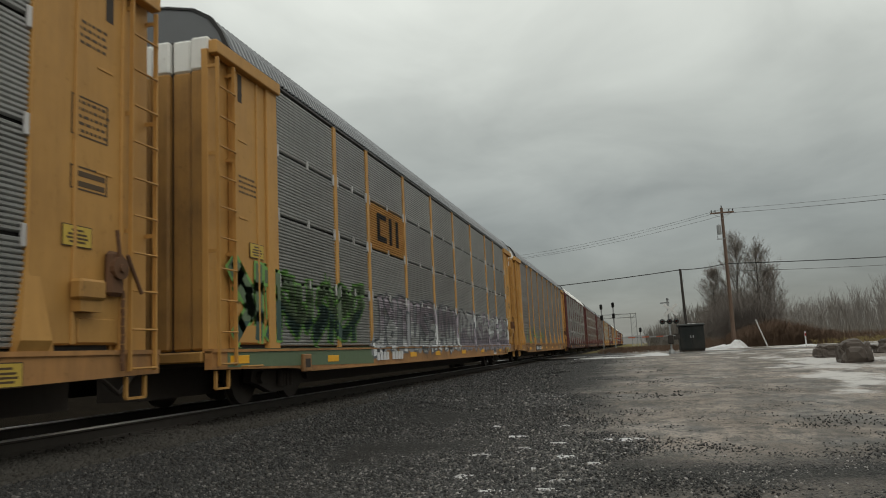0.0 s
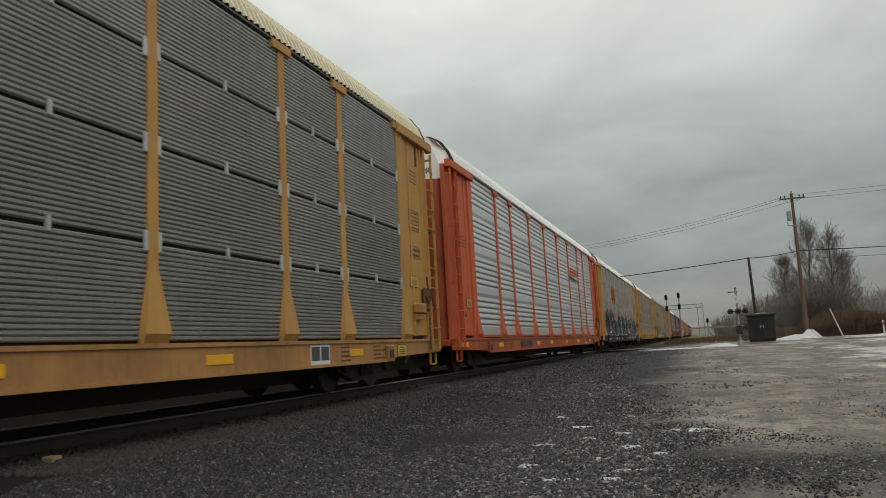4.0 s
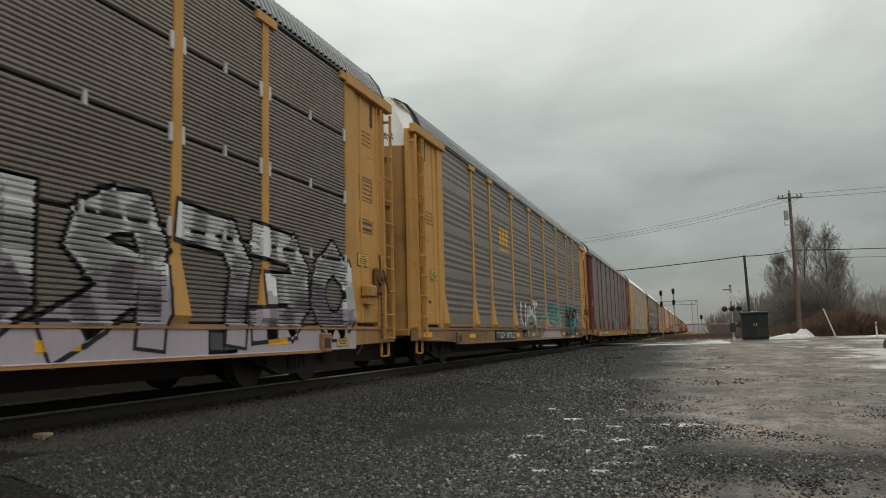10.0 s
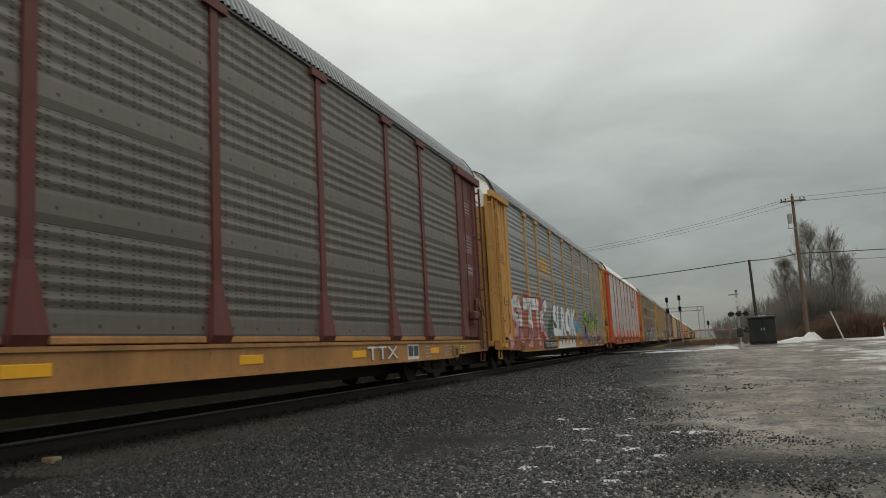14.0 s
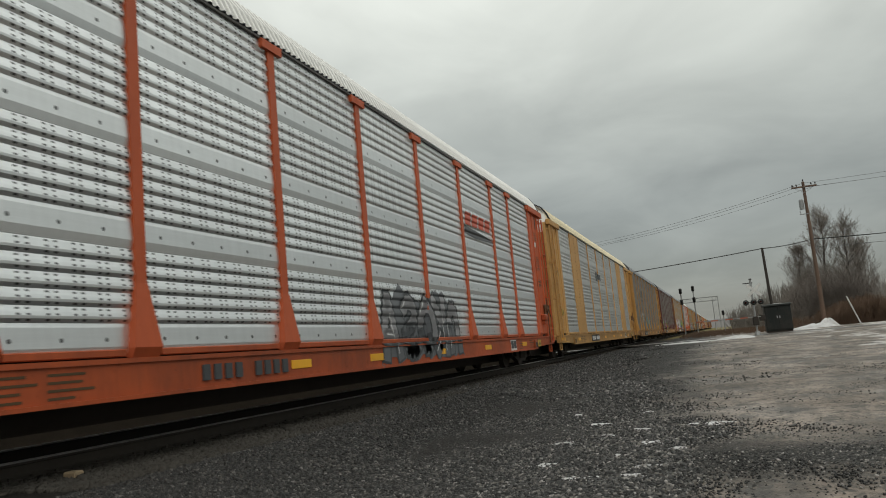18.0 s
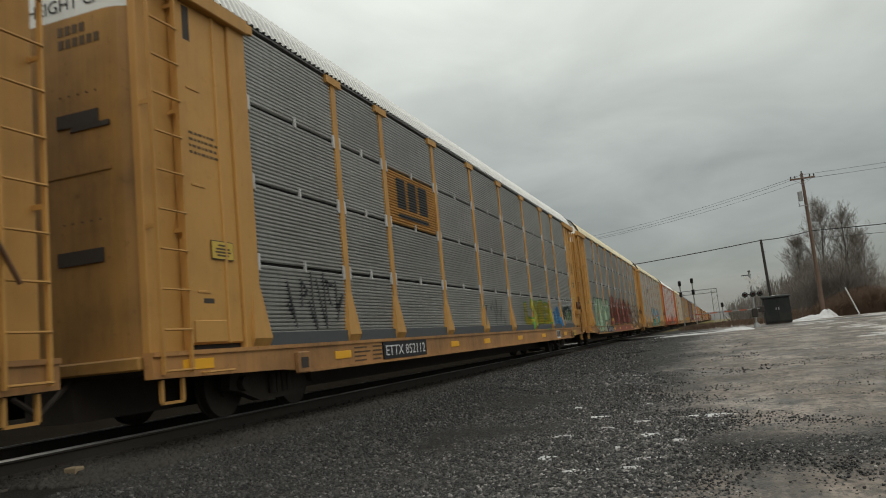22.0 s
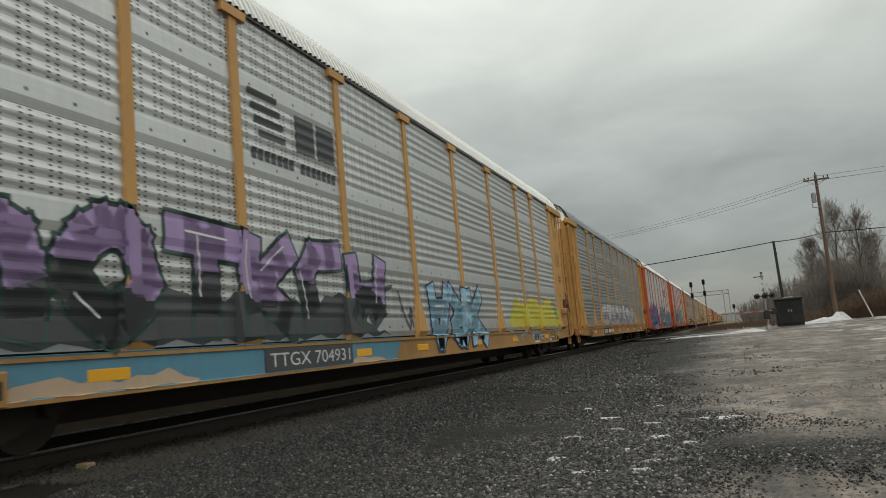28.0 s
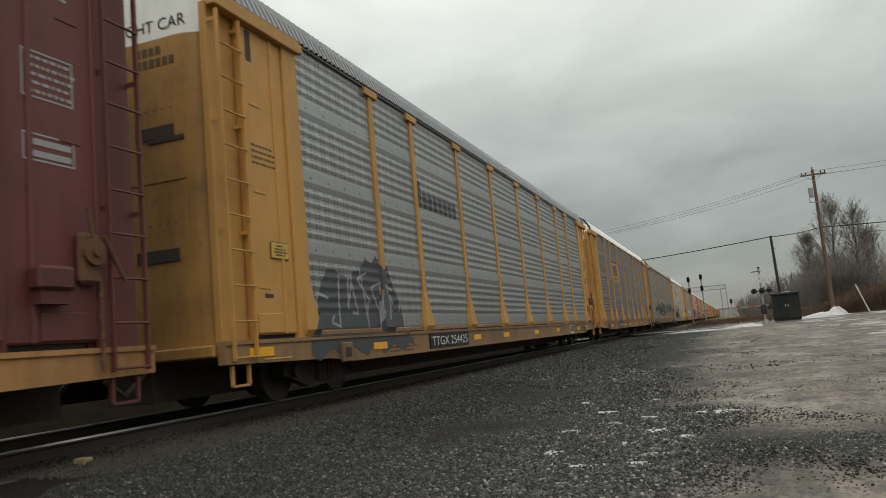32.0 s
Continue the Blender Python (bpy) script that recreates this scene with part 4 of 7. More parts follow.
def stencil_make(ink):
    sh = Shape()
    rnd = random.Random(9)
    for y0, z0, n in ((BODY0 + 0.75, 3.3, 4), (BODY1 - 1.35, 3.3, 5), (BODY1 - 1.35, 4.3, 4)):
        for r in range(n):
            y = y0
            while y < y0 + 0.5:
                l = rnd.uniform(0.03, 0.09)
                sh.box(1.496, 1.4985, y, y + l, z0 + r * 0.08, z0 + r * 0.08 + 0.032)
                y += l + 0.025
    for y0, z0, w, h in ((BODY1 - 1.40, 3.25, 0.58, 0.45), (BODY1 - 1.40, 2.66, 0.58, 0.26)):
        for a, b, c, d in ((0, w, 0, 0.018), (0, w, h - 0.018, h), (0, 0.018, 0.018, h - 0.018), (w - 0.018, w, 0.018, h - 0.018)):
            sh.box(1.496, 1.499, y0 + a, y0 + b, z0 + c, z0 + d)
    for r in range(2):
        sh.box(1.496, 1.4985, BODY1 - 1.34, BODY1 - 0.86, 2.70 + 0.11 * r, 2.76 + 0.11 * r)
    for y0 in (5.3, 6.0, 23.0, 24.3):
        for r in range(4):
            sh.box(1.536, 1.539, y0, y0 + rnd.uniform(0.3, 0.6), 0.62 + r * 0.07, 0.645 + r * 0.07)
    return sh.mesh("stencil", M["p_" + ink])


def brake_make(paint):
    sh = Shape()
    sh.bevel_box(1.50, 1.66, -0.30, 0.10, 1.48, 1.70, 0.03)
    sh.box(1.50, 1.62, -0.26, 0.06, 1.36, 1.48)
    sh.bevel_box(1.50, 1.60, 0.22, 0.48, 1.55, 2.05, 0.04, 1)
    sh.tube((1.58, 0.36, 1.86), (1.64, 0.36, 1.86), 0.13, n=14, mi=1)
    sh.tube((1.64, 0.36, 1.86), (1.67, 0.36, 1.86), 0.05, n=8, mi=1)
    sh.tube((1.62, 0.36, 1.95), (1.62, 0.30, 2.28), 0.022, n=6, mi=1)
    for i in range(9):
        sh.tube((1.58, 0.46 + 0.01 * (i % 2), 1.62 - 0.10 * i), (1.58, 0.47 - 0.01 * (i % 2), 1.53 - 0.10 * i), 0.022, n=5, mi=1)
    sh.tube((1.62, 0.48, 2.02), (1.62, 0.74, 1.60), 0.022, n=6, mi=1)
    return sh.mesh("brake_gear", [paint, M["rusty"]])


def clips_make():
    """Pale hooks that hold the sheets at the posts and in mid-bay."""
    sh = Shape()
    h = (Z_EAVE - Z_PAN) / 4
    for i in range(9):
        for r in range(1, 4):
            z = Z_PAN + r * h - 0.02
            for y in (POSTS[i] + 0.11, POSTS[i + 1] - 0.11):
                sh.bevel_box(1.49, 1.535, y - 0.028, y + 0.028, z - 0.12, z + 0.11, 0.01)
            m = (POSTS[i] + POSTS[i + 1]) / 2
            sh.box(1.49, 1.525, m - 0.022, m + 0.022, z - 0.06, z + 0.09)
    return sh.mesh("sheet_clip", M["galv_pale"])


def ladder_rails_make(paint):
    def make():
        sh = Shape()
        for y in (0.0, 0.46):
            sh.box(1.55, 1.60, y - 0.014, y + 0.014, 0.72, 5.15)
            for z in (0.9, 2.3, 3.7, 5.0):
                sh.box(1.42, 1.55, y - 0.01, y + 0.01, z, z + 0.05)
        for y in (0.06, 0.40):
            sh.box(1.46, 1.50, y - 0.02, y + 0.02, 0.42, 0.66)
        sh.box(1.46, 1.50, 0.06, 0.40, 0.40, 0.43)
        return sh.mesh("ladder", paint)
    return make


def end_door_make(paint, slats):
    def make():
        sh = Shape()
        if slats:
            for i in range(9):
                x = -1.28 + i * 0.32
                sh.bevel_box(x - 0.145, x + 0.145, 0.02 + (0.05 if i % 2 else 0), 0.30, 0.95, 5.0, 0.03)
                sh.bevel_box(x - 0.145, x + 0.145, 0.02 + (0.05 if i % 2 else 0), 0.30, 5.0, 5.5, 0.03, 2)
            sh.box(-1.42, 1.42, 0.12, 0.3, 0.9, 5.5, 1)
        else:
            # two leaves with rounded outer corners
            n = 8
            pts = []
            for s in (1, -1):
                for i in range(n + 1):
                    a = math.pi / 2 * i / n
                    c = (math.cos(a), math.sin(a)) if s == 1 else (math.sin(a), math.cos(a))
                    pts.append((s * (0.95 + 0.45 * c[0]), 0.45 - 0.45 * c[1] + 0.02))
            vs = [(x, y, z) for z in (0.93, 4.95) for x, y in pts]
            k = len(pts)
            sh.add(vs, [(i, k + i, k + i + 1, i + 1) for i in range(k - 1)])
            sh.box(-0.02, 0.02, 0.012, 0.05, 0.95, 4.95, 1)
            sh.box(-1.0, 1.0, 0.008, 0.04, 3.05, 3.09)
            sh.box(0.25, 0.85, 0.0, 0.05, 3.62, 3.78, 1).box(0.45, 1.0, 0.002, 0.05, 3.56, 3.62, 1)
            sh.box(0.20, 0.85, 0.0, 0.05, 2.02, 2.18, 1)
            for z in (4.0, 2.5):
                for i in range(5):
                    sh.tube((0.3 + 0.13 * i, 0.012, z), (0.3 + 0.13 * i, 0.03, z), 0.012, n=5, mi=1)
        sh.bevel_box(-1.40, 1.40, -0.15, 0.45, 0.78, 0.93, 0.02)
        return sh.mesh("end_door", [paint, M["steel"], M["white"]])
    return make


def roof_edge_make():
    """A thin strip bent over the end of the roof."""
    out = [(x * 1.03, z * 1.035 + 0.01) for x, z in ROOF_SEC]
    sec = out + [(-x, z) for x, z in out[-2::-1]]
    sh = Shape()
    for (a, b), (c, d) in zip(sec, sec[1:]):
        vs = [(x * f, y, z * f) for y in (0, 0.08) for x, z, f in ((a, b, 1), (c, d, 1), (c, d, 0.955), (a, b, 0.955))]
        sh.add(vs, [(0, 1, 5, 4), (3, 2, 1, 0), (4, 5, 6, 7), (2, 3, 7, 6)])
    return sh.mesh("roof_edge", M["black"])


def end_band_make(mat, words):
    def make():
        sec = [(1.30, 4.95), (1.30, 5.28), (1.49, 5.42)] + [(x * 0.985, z + 5.42) for x, z in ROOF_SEC[1:]]
        sec = sec + [(-x, z) for x, z in sec[-2::-1]]
        k = len(sec)
        vs = [(x, 0.10 + (0.3 if abs(x) > 1.3 else 0.0), z) for x, z in sec] + [(x, 0.5, z) for x, z in sec]
        fs = [tuple(range(k)), tuple(range(k, 2 * k))[::-1]] + [(i, k + i, k + (i + 1) % k, (i + 1) % k) for i in range(k)]
        fm = [0] * len(fs)
        if words:
            bm = text_bmesh(words, -1.05, 1.05, 5.10, 5.26)
            bm.verts.index_update()
            n = len(vs)
            vs += [(v.co.y, 0.09, v.co.z) for v in bm.verts]
            for f in bm.faces:
                fs.append(tuple(n + v.index for v in f.verts))
                fm.append(1)
            bm.free()
        return mesh_of("height_band", vs, fs, [mat, M["black"]], False, fm)
    return make


def truck_meshes():
    def frame_make():
        sh = Shape()
        for s in (-1, 1):
            x0, x1 = (0.93, 1.07) if s == 1 else (-1.07, -0.93)
            sh.prism([(-1.15, 0.36), (-0.95, 0.32), (-0.45, 0.16), (0.45, 0.16), (0.95, 0.32), (1.15, 0.36), (1.12, 0.55), (0.85, 0.60), (0.45, 0.66), (-0.45, 0.66), (-0.85, 0.60), (-1.12, 0.55)], x0, x1)
            for y in (-0.2, -0.07, 0.07, 0.2):
                sh.tube((s * 1.1, y, 0.24), (s * 1.1, y, 0.52), 0.055, n=8)
            for y in (-0.89, 0.89):
                sh.tube((s * 1.0, y, 0.42), (s * 1.16, y, 0.42), 0.10, n=10)
        sh.box(-1.0, 1.0, -0.18, 0.18, 0.34, 0.70)
        return sh.mesh("truck", M["steel"])

    def wheel_make():
        sh = Shape()
        for s in (-1, 1):
            sh.tube((s * 0.68, 0, 0), (s * 0.80, 0, 0), 0.42, n=28)
            sh.tube((s * 0.66, 0, 0), (s * 0.69, 0, 0), 0.445, n=28)
            sh.tube((s * 0.80, 0, 0), (s * 0.84, 0, 0), 0.16, n=12)
        sh.tube((-0.9, 0, 0), (0.9, 0, 0), 0.085, n=10)
        return sh.mesh("wheelset", M["steel"])

    def coupler_make():
        sh = Shape()
        sh.bevel_box(-0.11, 0.11, 0.25, 1.2, 0.72, 0.92, 0.02)
        sh.bevel_box(-0.19, 0.15, 0.0, 0.30, 0.68, 0.98, 0.05)
        sh.tube((0.3, 0.75, 0.75), (0.34, 0.25, 0.42), 0.03, n=6)
        sh.tube((0.34, 0.25, 0.42), (0.3, -0.02, 0.62), 0.03, n=6)
        return sh.mesh("coupler", M["steel"])
    return cached(("truck",), frame_make), cached(("wheelset",), wheel_make), cached(("coupler",), coupler_make)


def car(paint, sheet, roof, label, **kw):
    kw.update(seed=len(label), paint=paint, sheet=sheet, roof="roof_" + roof, label=label, style=kw.get("style", "ribbed" if "ribbed" in sheet else "deep" if "silver" in sheet else "slotted"))
    return kw


# order along the train: +13 is far ahead at the start, -27 comes last
TRAIN = {
    0: car("yellow", "dark_ribbed", "grey", "yellow autorack rail car with dark ribbed sides and pale graffiti", slats=True, flare=False, plates=((2, 2),)),
    -1: car("yellow", "dark_ribbed", "white", "yellow autorack rail car with dark ribbed sides and a shield plate", plates=((1, 2), (1, 3))),
    -2: car("yellow", "pale_ribbed", "white", "yellow autorack rail car with black, white and purple graffiti", sill="char", plates=((2, 2),)),
    -3: car("orange", "silver_slotted", "white", "orange autorack rail car with bright silver slotted sides"),
    -4: car("yellow", "dark_ribbed", "cream", "yellow autorack rail car with dark ribbed sides and cream roof"),
    -5: car("maroon", "dark_ribbed", "white", "maroon autorack rail car with teal and red graffiti", white_band=False),
    -6: car("tan", "mid_slotted", "white", "tan autorack rail car with silver-grey sides and wide solid panels", solid=(1, 7), flare=False),
    -7: car("maroon", "brown_slotted", "grey", "maroon autorack rail car with dull brown sides and yellow sill", sill="yellow"),
    -8: car("yellow", "brown_slotted", "grey", "yellow autorack rail car with brownish slotted sides", sill="drab"),
    -9: car("yellow", "brown_ribbed", "grey", "yellow autorack rail car with pink and white graffiti", plates=((2, 2),)),
    -10: car("orange", "silver_slotted", "white", "orange autorack rail car with bright silver slotted sides"),
    -11: car("yellow", "grey_slotted", "grey", "yellow autorack rail car with large red and white graffiti", kick=False),
    -12: car("maroon", "dark_brown_slotted", "grey", "maroon autorack rail car with small bright graffiti and yellow sill", sill="yellow"),
    -13: car("yellow", "brown_slotted", "grey", "yellow autorack rail car with white and cyan scribbles"),
    -14: car("tan", "light_slotted", "cream", "tan autorack rail car with light slotted sides and solid panels", solid=(1, 7), flare=False),
    -15: car("orange", "silver_slotted", "white", "orange autorack rail car with silver sides and one grey tag"),
    -16: car("tan", "mid_slotted", "cream", "tan autorack rail car with blue graffiti letters and red stars", kick=False),
    -17: car("yellow", "mid_ribbed", "cream", "yellow autorack rail car with green and orange graffiti"),
    -18: car("yellow", "mid_ribbed", "white", "yellow autorack rail car with a yellow plate and scribbles", plates=((2, 2),)),
    -19: car("yellow", "mid_ribbed", "white", "yellow autorack rail car with black and white graffiti", slats=True, plates=((2, 2),)),
    -20: car("orange", "light_slotted", "white", "orange autorack rail car with solid panels and large graffiti", kick=False, solid=(1, 7), flare=False),
    -21: car("orange", "silver_slotted", "white", "orange autorack rail car with purple and blue graffiti", kick=False),
    -22: car("yellow", "grey_slotted", "grey", "yellow autorack rail car with grey sides and whitish tags"),
    -23: car("tan", "light_slotted", "white", "yellow autorack rail car with purple graffiti and blue sill", kick=False),
    -24: car("grey", "plain_grey", "beige", "grey autorack rail car with plain sheets and black graffiti", style="plain", posts=[2.62 + 1.2978 * i for i in range(19)], flare=False),
    -25: car("yellow", "brown_slotted", "white", "yellow autorack rail car with brown sides and a yellow plate", sill="drab", plates=((2, 2),)),
    -26: car("yellow", "grey_slotted", "grey", "yellow autorack rail car with grey sides and a dark tag", sill="drab"),
    -27: car("maroon", "brown_slotted", "grey", "maroon autorack rail car with dull brown sides", sill="yellow"),
}
# mostly dull paints for the cars ahead, picked partly to stand for haze
AHEAD = [("yellow", "brown_slotted", "grey"), ("maroon", "dark_ribbed", "white"), ("maroon", "brown_ribbed", "grey"), ("maroon", "brown_slotted", "grey"), ("yellow", "dark_ribbed", "grey"), ("maroon", "dark_ribbed", "grey"), ("yellow", "brown_slotted", "white")]
for k in range(1, 14):
    p, s, r = AHEAD[(k - 1) % 7]
    TRAIN[k] = car(p, s, r, "%s autorack rail car with weathered sides, far ahead" % p)

CARS = {k: build_car(TRAIN[k]) for k in sorted(TRAIN, reverse=True)}


def train_s(t):
    """Way of the train along the track."""
    return 9.65 + 23.193 * t + AHEAD_BY[t]


# metres by which the train runs ahead of an even speed, second by second
AHEAD_BY = {0: -0.905, 1: -0.04, 2: -0.27, 3: -0.10, 4: 0.25, 5: 0.6, 6: 0.98, 7: 0.57, 8: 0.58, 9: 0.81, 10: 1.71, 11: 0.97, 12: 1.0, 13: 1.10, 14: 1.11, 15: 1.94, 16: 1.5, 17: 1.2, 18: 1.06, 19: 0.86, 20: 1.61, 21: 0.74, 22: 0.83, 23: 0.64, 24: 1.29, 25: 1.14, 26: 0.5, 27: -0.1, 28: -0.39, 29: 0.26, 30: 0.07, 31: -0.85, 32: -1.2}


def motions():
    for k, root in CARS.items():
        walk(root, [(t, pose(TRACK_X, train_s(t) + k * CAR_L, CAR_Z)) for t in sorted(AHEAD_BY)])


# ---- the lot's loose things and the crossing ----
# bark, twigs, thicket and woods are lightened: distance haze put into the colour
M["bark"] = weathered("dark_bark", (0.10, 0.088, 0.078), rough=0.9, amount=0.3, fine=30)
M["twig"] = weathered("grey_twigs", (0.16, 0.145, 0.13), rough=0.95, amount=0.3)
M["brush"] = weathered("rusty_brown_brush", (0.13, 0.085, 0.058), rough=0.95, dirt=(0.08, 0.05, 0.03))
M["thicket"] = weathered("grey_brown_thicket", (0.20, 0.175, 0.155), rough=0.95, amount=0.25)
M["drygrass"] = weathered("dry_grass", (0.22, 0.17, 0.075), rough=0.95, dirt=(0.12, 0.09, 0.04))
M["poleWood"] = weathered("brown_pole_wood", (0.13, 0.085, 0.062), rough=0.85, amount=0.5, fine=25)
M["darkwood"] = weathered("black_creosoted_wood", (0.03, 0.026, 0.023), rough=0.85)
M["bungalow"] = weathered("dark_green_grey_steel", (0.011, 0.014, 0.0135), rough=0.8)
M["snow"] = weathered("old_snow", (0.52, 0.52, 0.52), rough=0.6, dirt=(0.2, 0.18, 0.16), amount=0.85, fine=5, bump=0.8)
M["rock"] = weathered("wet_brown_rock", (0.085, 0.068, 0.056), rough=0.6, dirt=(0.03, 0.025, 0.02), amount=0.6, bump=0.8)
M["wire"] = weathered("black_cable", (0.02, 0.02, 0.02), rough=0.6)
M["thinwire"] = weathered("grey_wire", (0.12, 0.12, 0.12), rough=0.5, metal=0.4)
M["galv"] = weathered("galvanised_steel", (0.30, 0.31, 0.31), rough=0.5, metal=0.5)
# far woods, their base colour paled to stand for haze
M["woods"] = weathered("haze_paled_branches", (0.22, 0.20, 0.185), rough=0.95, amount=0.25)
M["hill"] = weathered("far_hill", (0.17, 0.165, 0.16), rough=1.0, amount=0.2, fine=0.05)
m_, nt_, b_ = node_mat("red_lens_unlit")
b_.inputs["Base Color"].default_value = (0.05, 0.006, 0.006, 1)
b_.inputs["Roughness"].default_value = 0.15
M["lens"] = m_


def stone_material():
    m, nt, b = node_mat("crushed_stone")
    g = nt.nodes.new("ShaderNodeNewGeometry")
    tone = ramp_of(nt, g.outputs["Random Per Island"], [(0.0, (0.012, 0.012, 0.012)), (0.5, (0.042, 0.041, 0.040)), (0.8, (0.10, 0.096, 0.090)), (0.93, (0.18, 0.165, 0.148)), (1.0, (0.38, 0.36, 0.34))])
    n = noise_of(nt, mapped(nt), 60, 3)
    c = mix_of(nt, 1.0, tone, ramp_of(nt, n, [(0.3, 0.65), (0.7, 1.25)]), "MULTIPLY")
    sp = nt.nodes.new("ShaderNodeSeparateXYZ")
    nt.links.new(mapped(nt), sp.inputs[0])
    # loose stones turn darker the closer they lie to the track
    track_side = nt.nodes.new("ShaderNodeMapRange")
    track_side.inputs[1].default_value, track_side.inputs[2].default_value = -0.9, -4.4
    track_side.inputs[3].default_value, track_side.inputs[4].default_value = 0.0, 0.65
    nt.links.new(edge_x(nt, sp.outputs["X"], noise_of(nt, mapped(nt), 1.8, 4)), track_side.inputs[0])
    c = mix_of(nt, track_side.outputs[0], c, (0.016, 0.0155, 0.0145))
    nt.links.new(c, b.inputs["Base Color"])
    b.inputs["Roughness"].default_value = 0.5
    b.inputs["Specular IOR Level"].default_value = 0.2
    return m


M["stone"] = stone_material()
M["bedstone"] = weathered("dark_bed_stone", (0.05, 0.046, 0.04), rough=0.8, dirt=(0.02, 0.018, 0.015))
M["bedstone"].node_tree.nodes["Principled BSDF"].inputs["Specular IOR Level"].default_value = 0.08


def scatter_stones(name, label, n, x0, x1, y0, y1, size, seed, keep=None, mat=None):
    """Angular stones, thousands of them, each a bent block of its own."""
    rng = np.random.default_rng(seed)
    u = rng.random(n)
    y = 1 / ((1 - u) / y0 + u / y1)          # denser towards the near end
    x = rng.uniform(x0, x1, n)
    if keep is not None:
        sel = keep(x, y, rng)
        x, y = x[sel], y[sel]
        n = len(x)
    z = np.array([ground_z(a, b) for a, b in zip(x, y)])
    cube = np.array([(a, b, c) for a in (-1, 1) for b in (-1, 1) for c in (-1, 1)], float)
    s = size * rng.uniform(0.55, 1.35, (n, 1, 1)) * rng.uniform(0.6, 1.15, (n, 1, 3))
    if mat is None:
        s *= np.where(x > gravel_edge(y), 0.62, 1.0)[:, None, None]
    v = (cube[None] + rng.uniform(-0.42, 0.42, (n, 8, 3))) * s * 0.5
    q = rng.normal(size=(n, 4))
    q /= np.linalg.norm(q, axis=1, keepdims=True)
    w, a, b, c = q.T
    R = np.stack([1 - 2 * (b * b + c * c), 2 * (a * b - w * c), 2 * (a * c + w * b), 2 * (a * b + w * c), 1 - 2 * (a * a + c * c), 2 * (b * c - w * a), 2 * (a * c - w * b), 2 * (b * c + w * a), 1 - 2 * (a * a + b * b)], -1).reshape(n, 3, 3)
    v = np.einsum("nij,nkj->nki", R, v) + np.stack([x, y, z + size * 0.12 * rng.random(n)], -1)[:, None]
    quads = np.array([(0, 1, 3, 2), (4, 6, 7, 5), (0, 4, 5, 1), (2, 3, 7, 6), (0, 2, 6, 4), (1, 5, 7, 3)])
    f = (np.arange(n)[:, None, None] * 8 + quads[None]).reshape(-1)
    me = bpy.data.meshes.new(name)
    me.vertices.add(n * 8)
    me.vertices.foreach_set("co", v.reshape(-1))
    me.loops.add(len(f))
    me.loops.foreach_set("vertex_index", f.astype(np.int32))
    me.polygons.add(n * 6)
    me.polygons.foreach_set("loop_start", np.arange(0, n * 24, 4, dtype=np.int32))
    me.materials.append(mat or M["stone"])
    me.update(calc_edges=True)
    tagged(new(name, me), label, "gravel", kind="stuff")


def gravel_edge(y):
    """Where the ballast gives way to mud."""
    e = np.interp(y, [4, 9, 12, 14, 20, 26], [-0.2, -0.25, -0.5, -0.95, -2.0, -2.7])
    return e + 0.22 * np.sin(y * 0.83) + 0.16 * np.sin(y * 2.1 + 1)


def lot_keep(x, y, rng):
    q = np.sin(x * 1.3 + y * 0.9) + np.sin(x * 0.6 - y * 1.7) + np.sin(x * 3.1 - y * 2.3 + 2) + np.sin(x * 4.7 + y * 3.9)
    # a strewn tongue that reaches into the lot, and thin stones elsewhere in the mud
    tongue = 0.62 * np.exp(-((y - 7.6 - 0.25 * x) / 0.95) ** 2) + 0.5 * np.exp(-((y - 5.0) / 0.5) ** 2)
    p = np.clip(tongue * (0.75 + 0.22 * q), 0.0, 0.85) + np.clip(0.05 + 0.06 * q, 0.0, 0.2)
    p = np.maximum(p, np.clip((gravel_edge(y) - x) / 1.3 + 0.5, 0, 1) ** 1.3)
    p = np.where(x < -4.95 - 0.11 * (np.minimum(y, 12.5) - 5.3) + 0.12 * np.sin(y * 5) * np.sin(y * 1.7 + x * 9), 0.0, p)
    return rng.random(len(x)) < p


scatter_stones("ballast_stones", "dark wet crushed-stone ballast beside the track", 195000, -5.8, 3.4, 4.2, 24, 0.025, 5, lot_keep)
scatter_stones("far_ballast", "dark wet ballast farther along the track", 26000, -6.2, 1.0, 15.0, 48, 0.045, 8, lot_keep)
scatter_stones("track_bed_stones", "dark ballast stones between the ties", 26000, -8.6, -4.9, 5.0, 24, 0.045, 6, None, M["bedstone"])


def blob(sh, cx, cy, rx, ry, h, seed, z_of, n=18, rings=4, mi=0):
    """A low uneven mound."""
    rnd = random.Random(seed)
    ph = [rnd.uniform(0, 6.28) for _ in range(4)]
    vs = [(cx, cy, z_of(cx, cy) + h)]
    for j in range(1, rings + 1):
        f = j / rings
        for i in range(n):
            a = 2 * math.pi * i / n
            r = f * (1 + 0.28 * math.sin(2 * a + ph[0]) + 0.2 * math.sin(3 * a + ph[1]) + 0.14 * math.sin(5 * a + ph[2]))
            x, y = cx + rx * r * math.cos(a), cy + ry * r * math.sin(a)
            vs.append((x, y, z_of(x, y) + h * (1 - f * f) * (1 + 0.3 * math.sin(3 * a + ph[3])) - 0.012 * f))
    fs = [(0, 1 + i, 1 + (i + 1) % n) for i in range(n)]
    for j in range(rings - 1):
        for i in range(n):
            a, b = 1 + j * n + i, 1 + j * n + (i + 1) % n
            fs.append((a, a + n, b + n, b))
    return sh.add(vs, fs, mi)


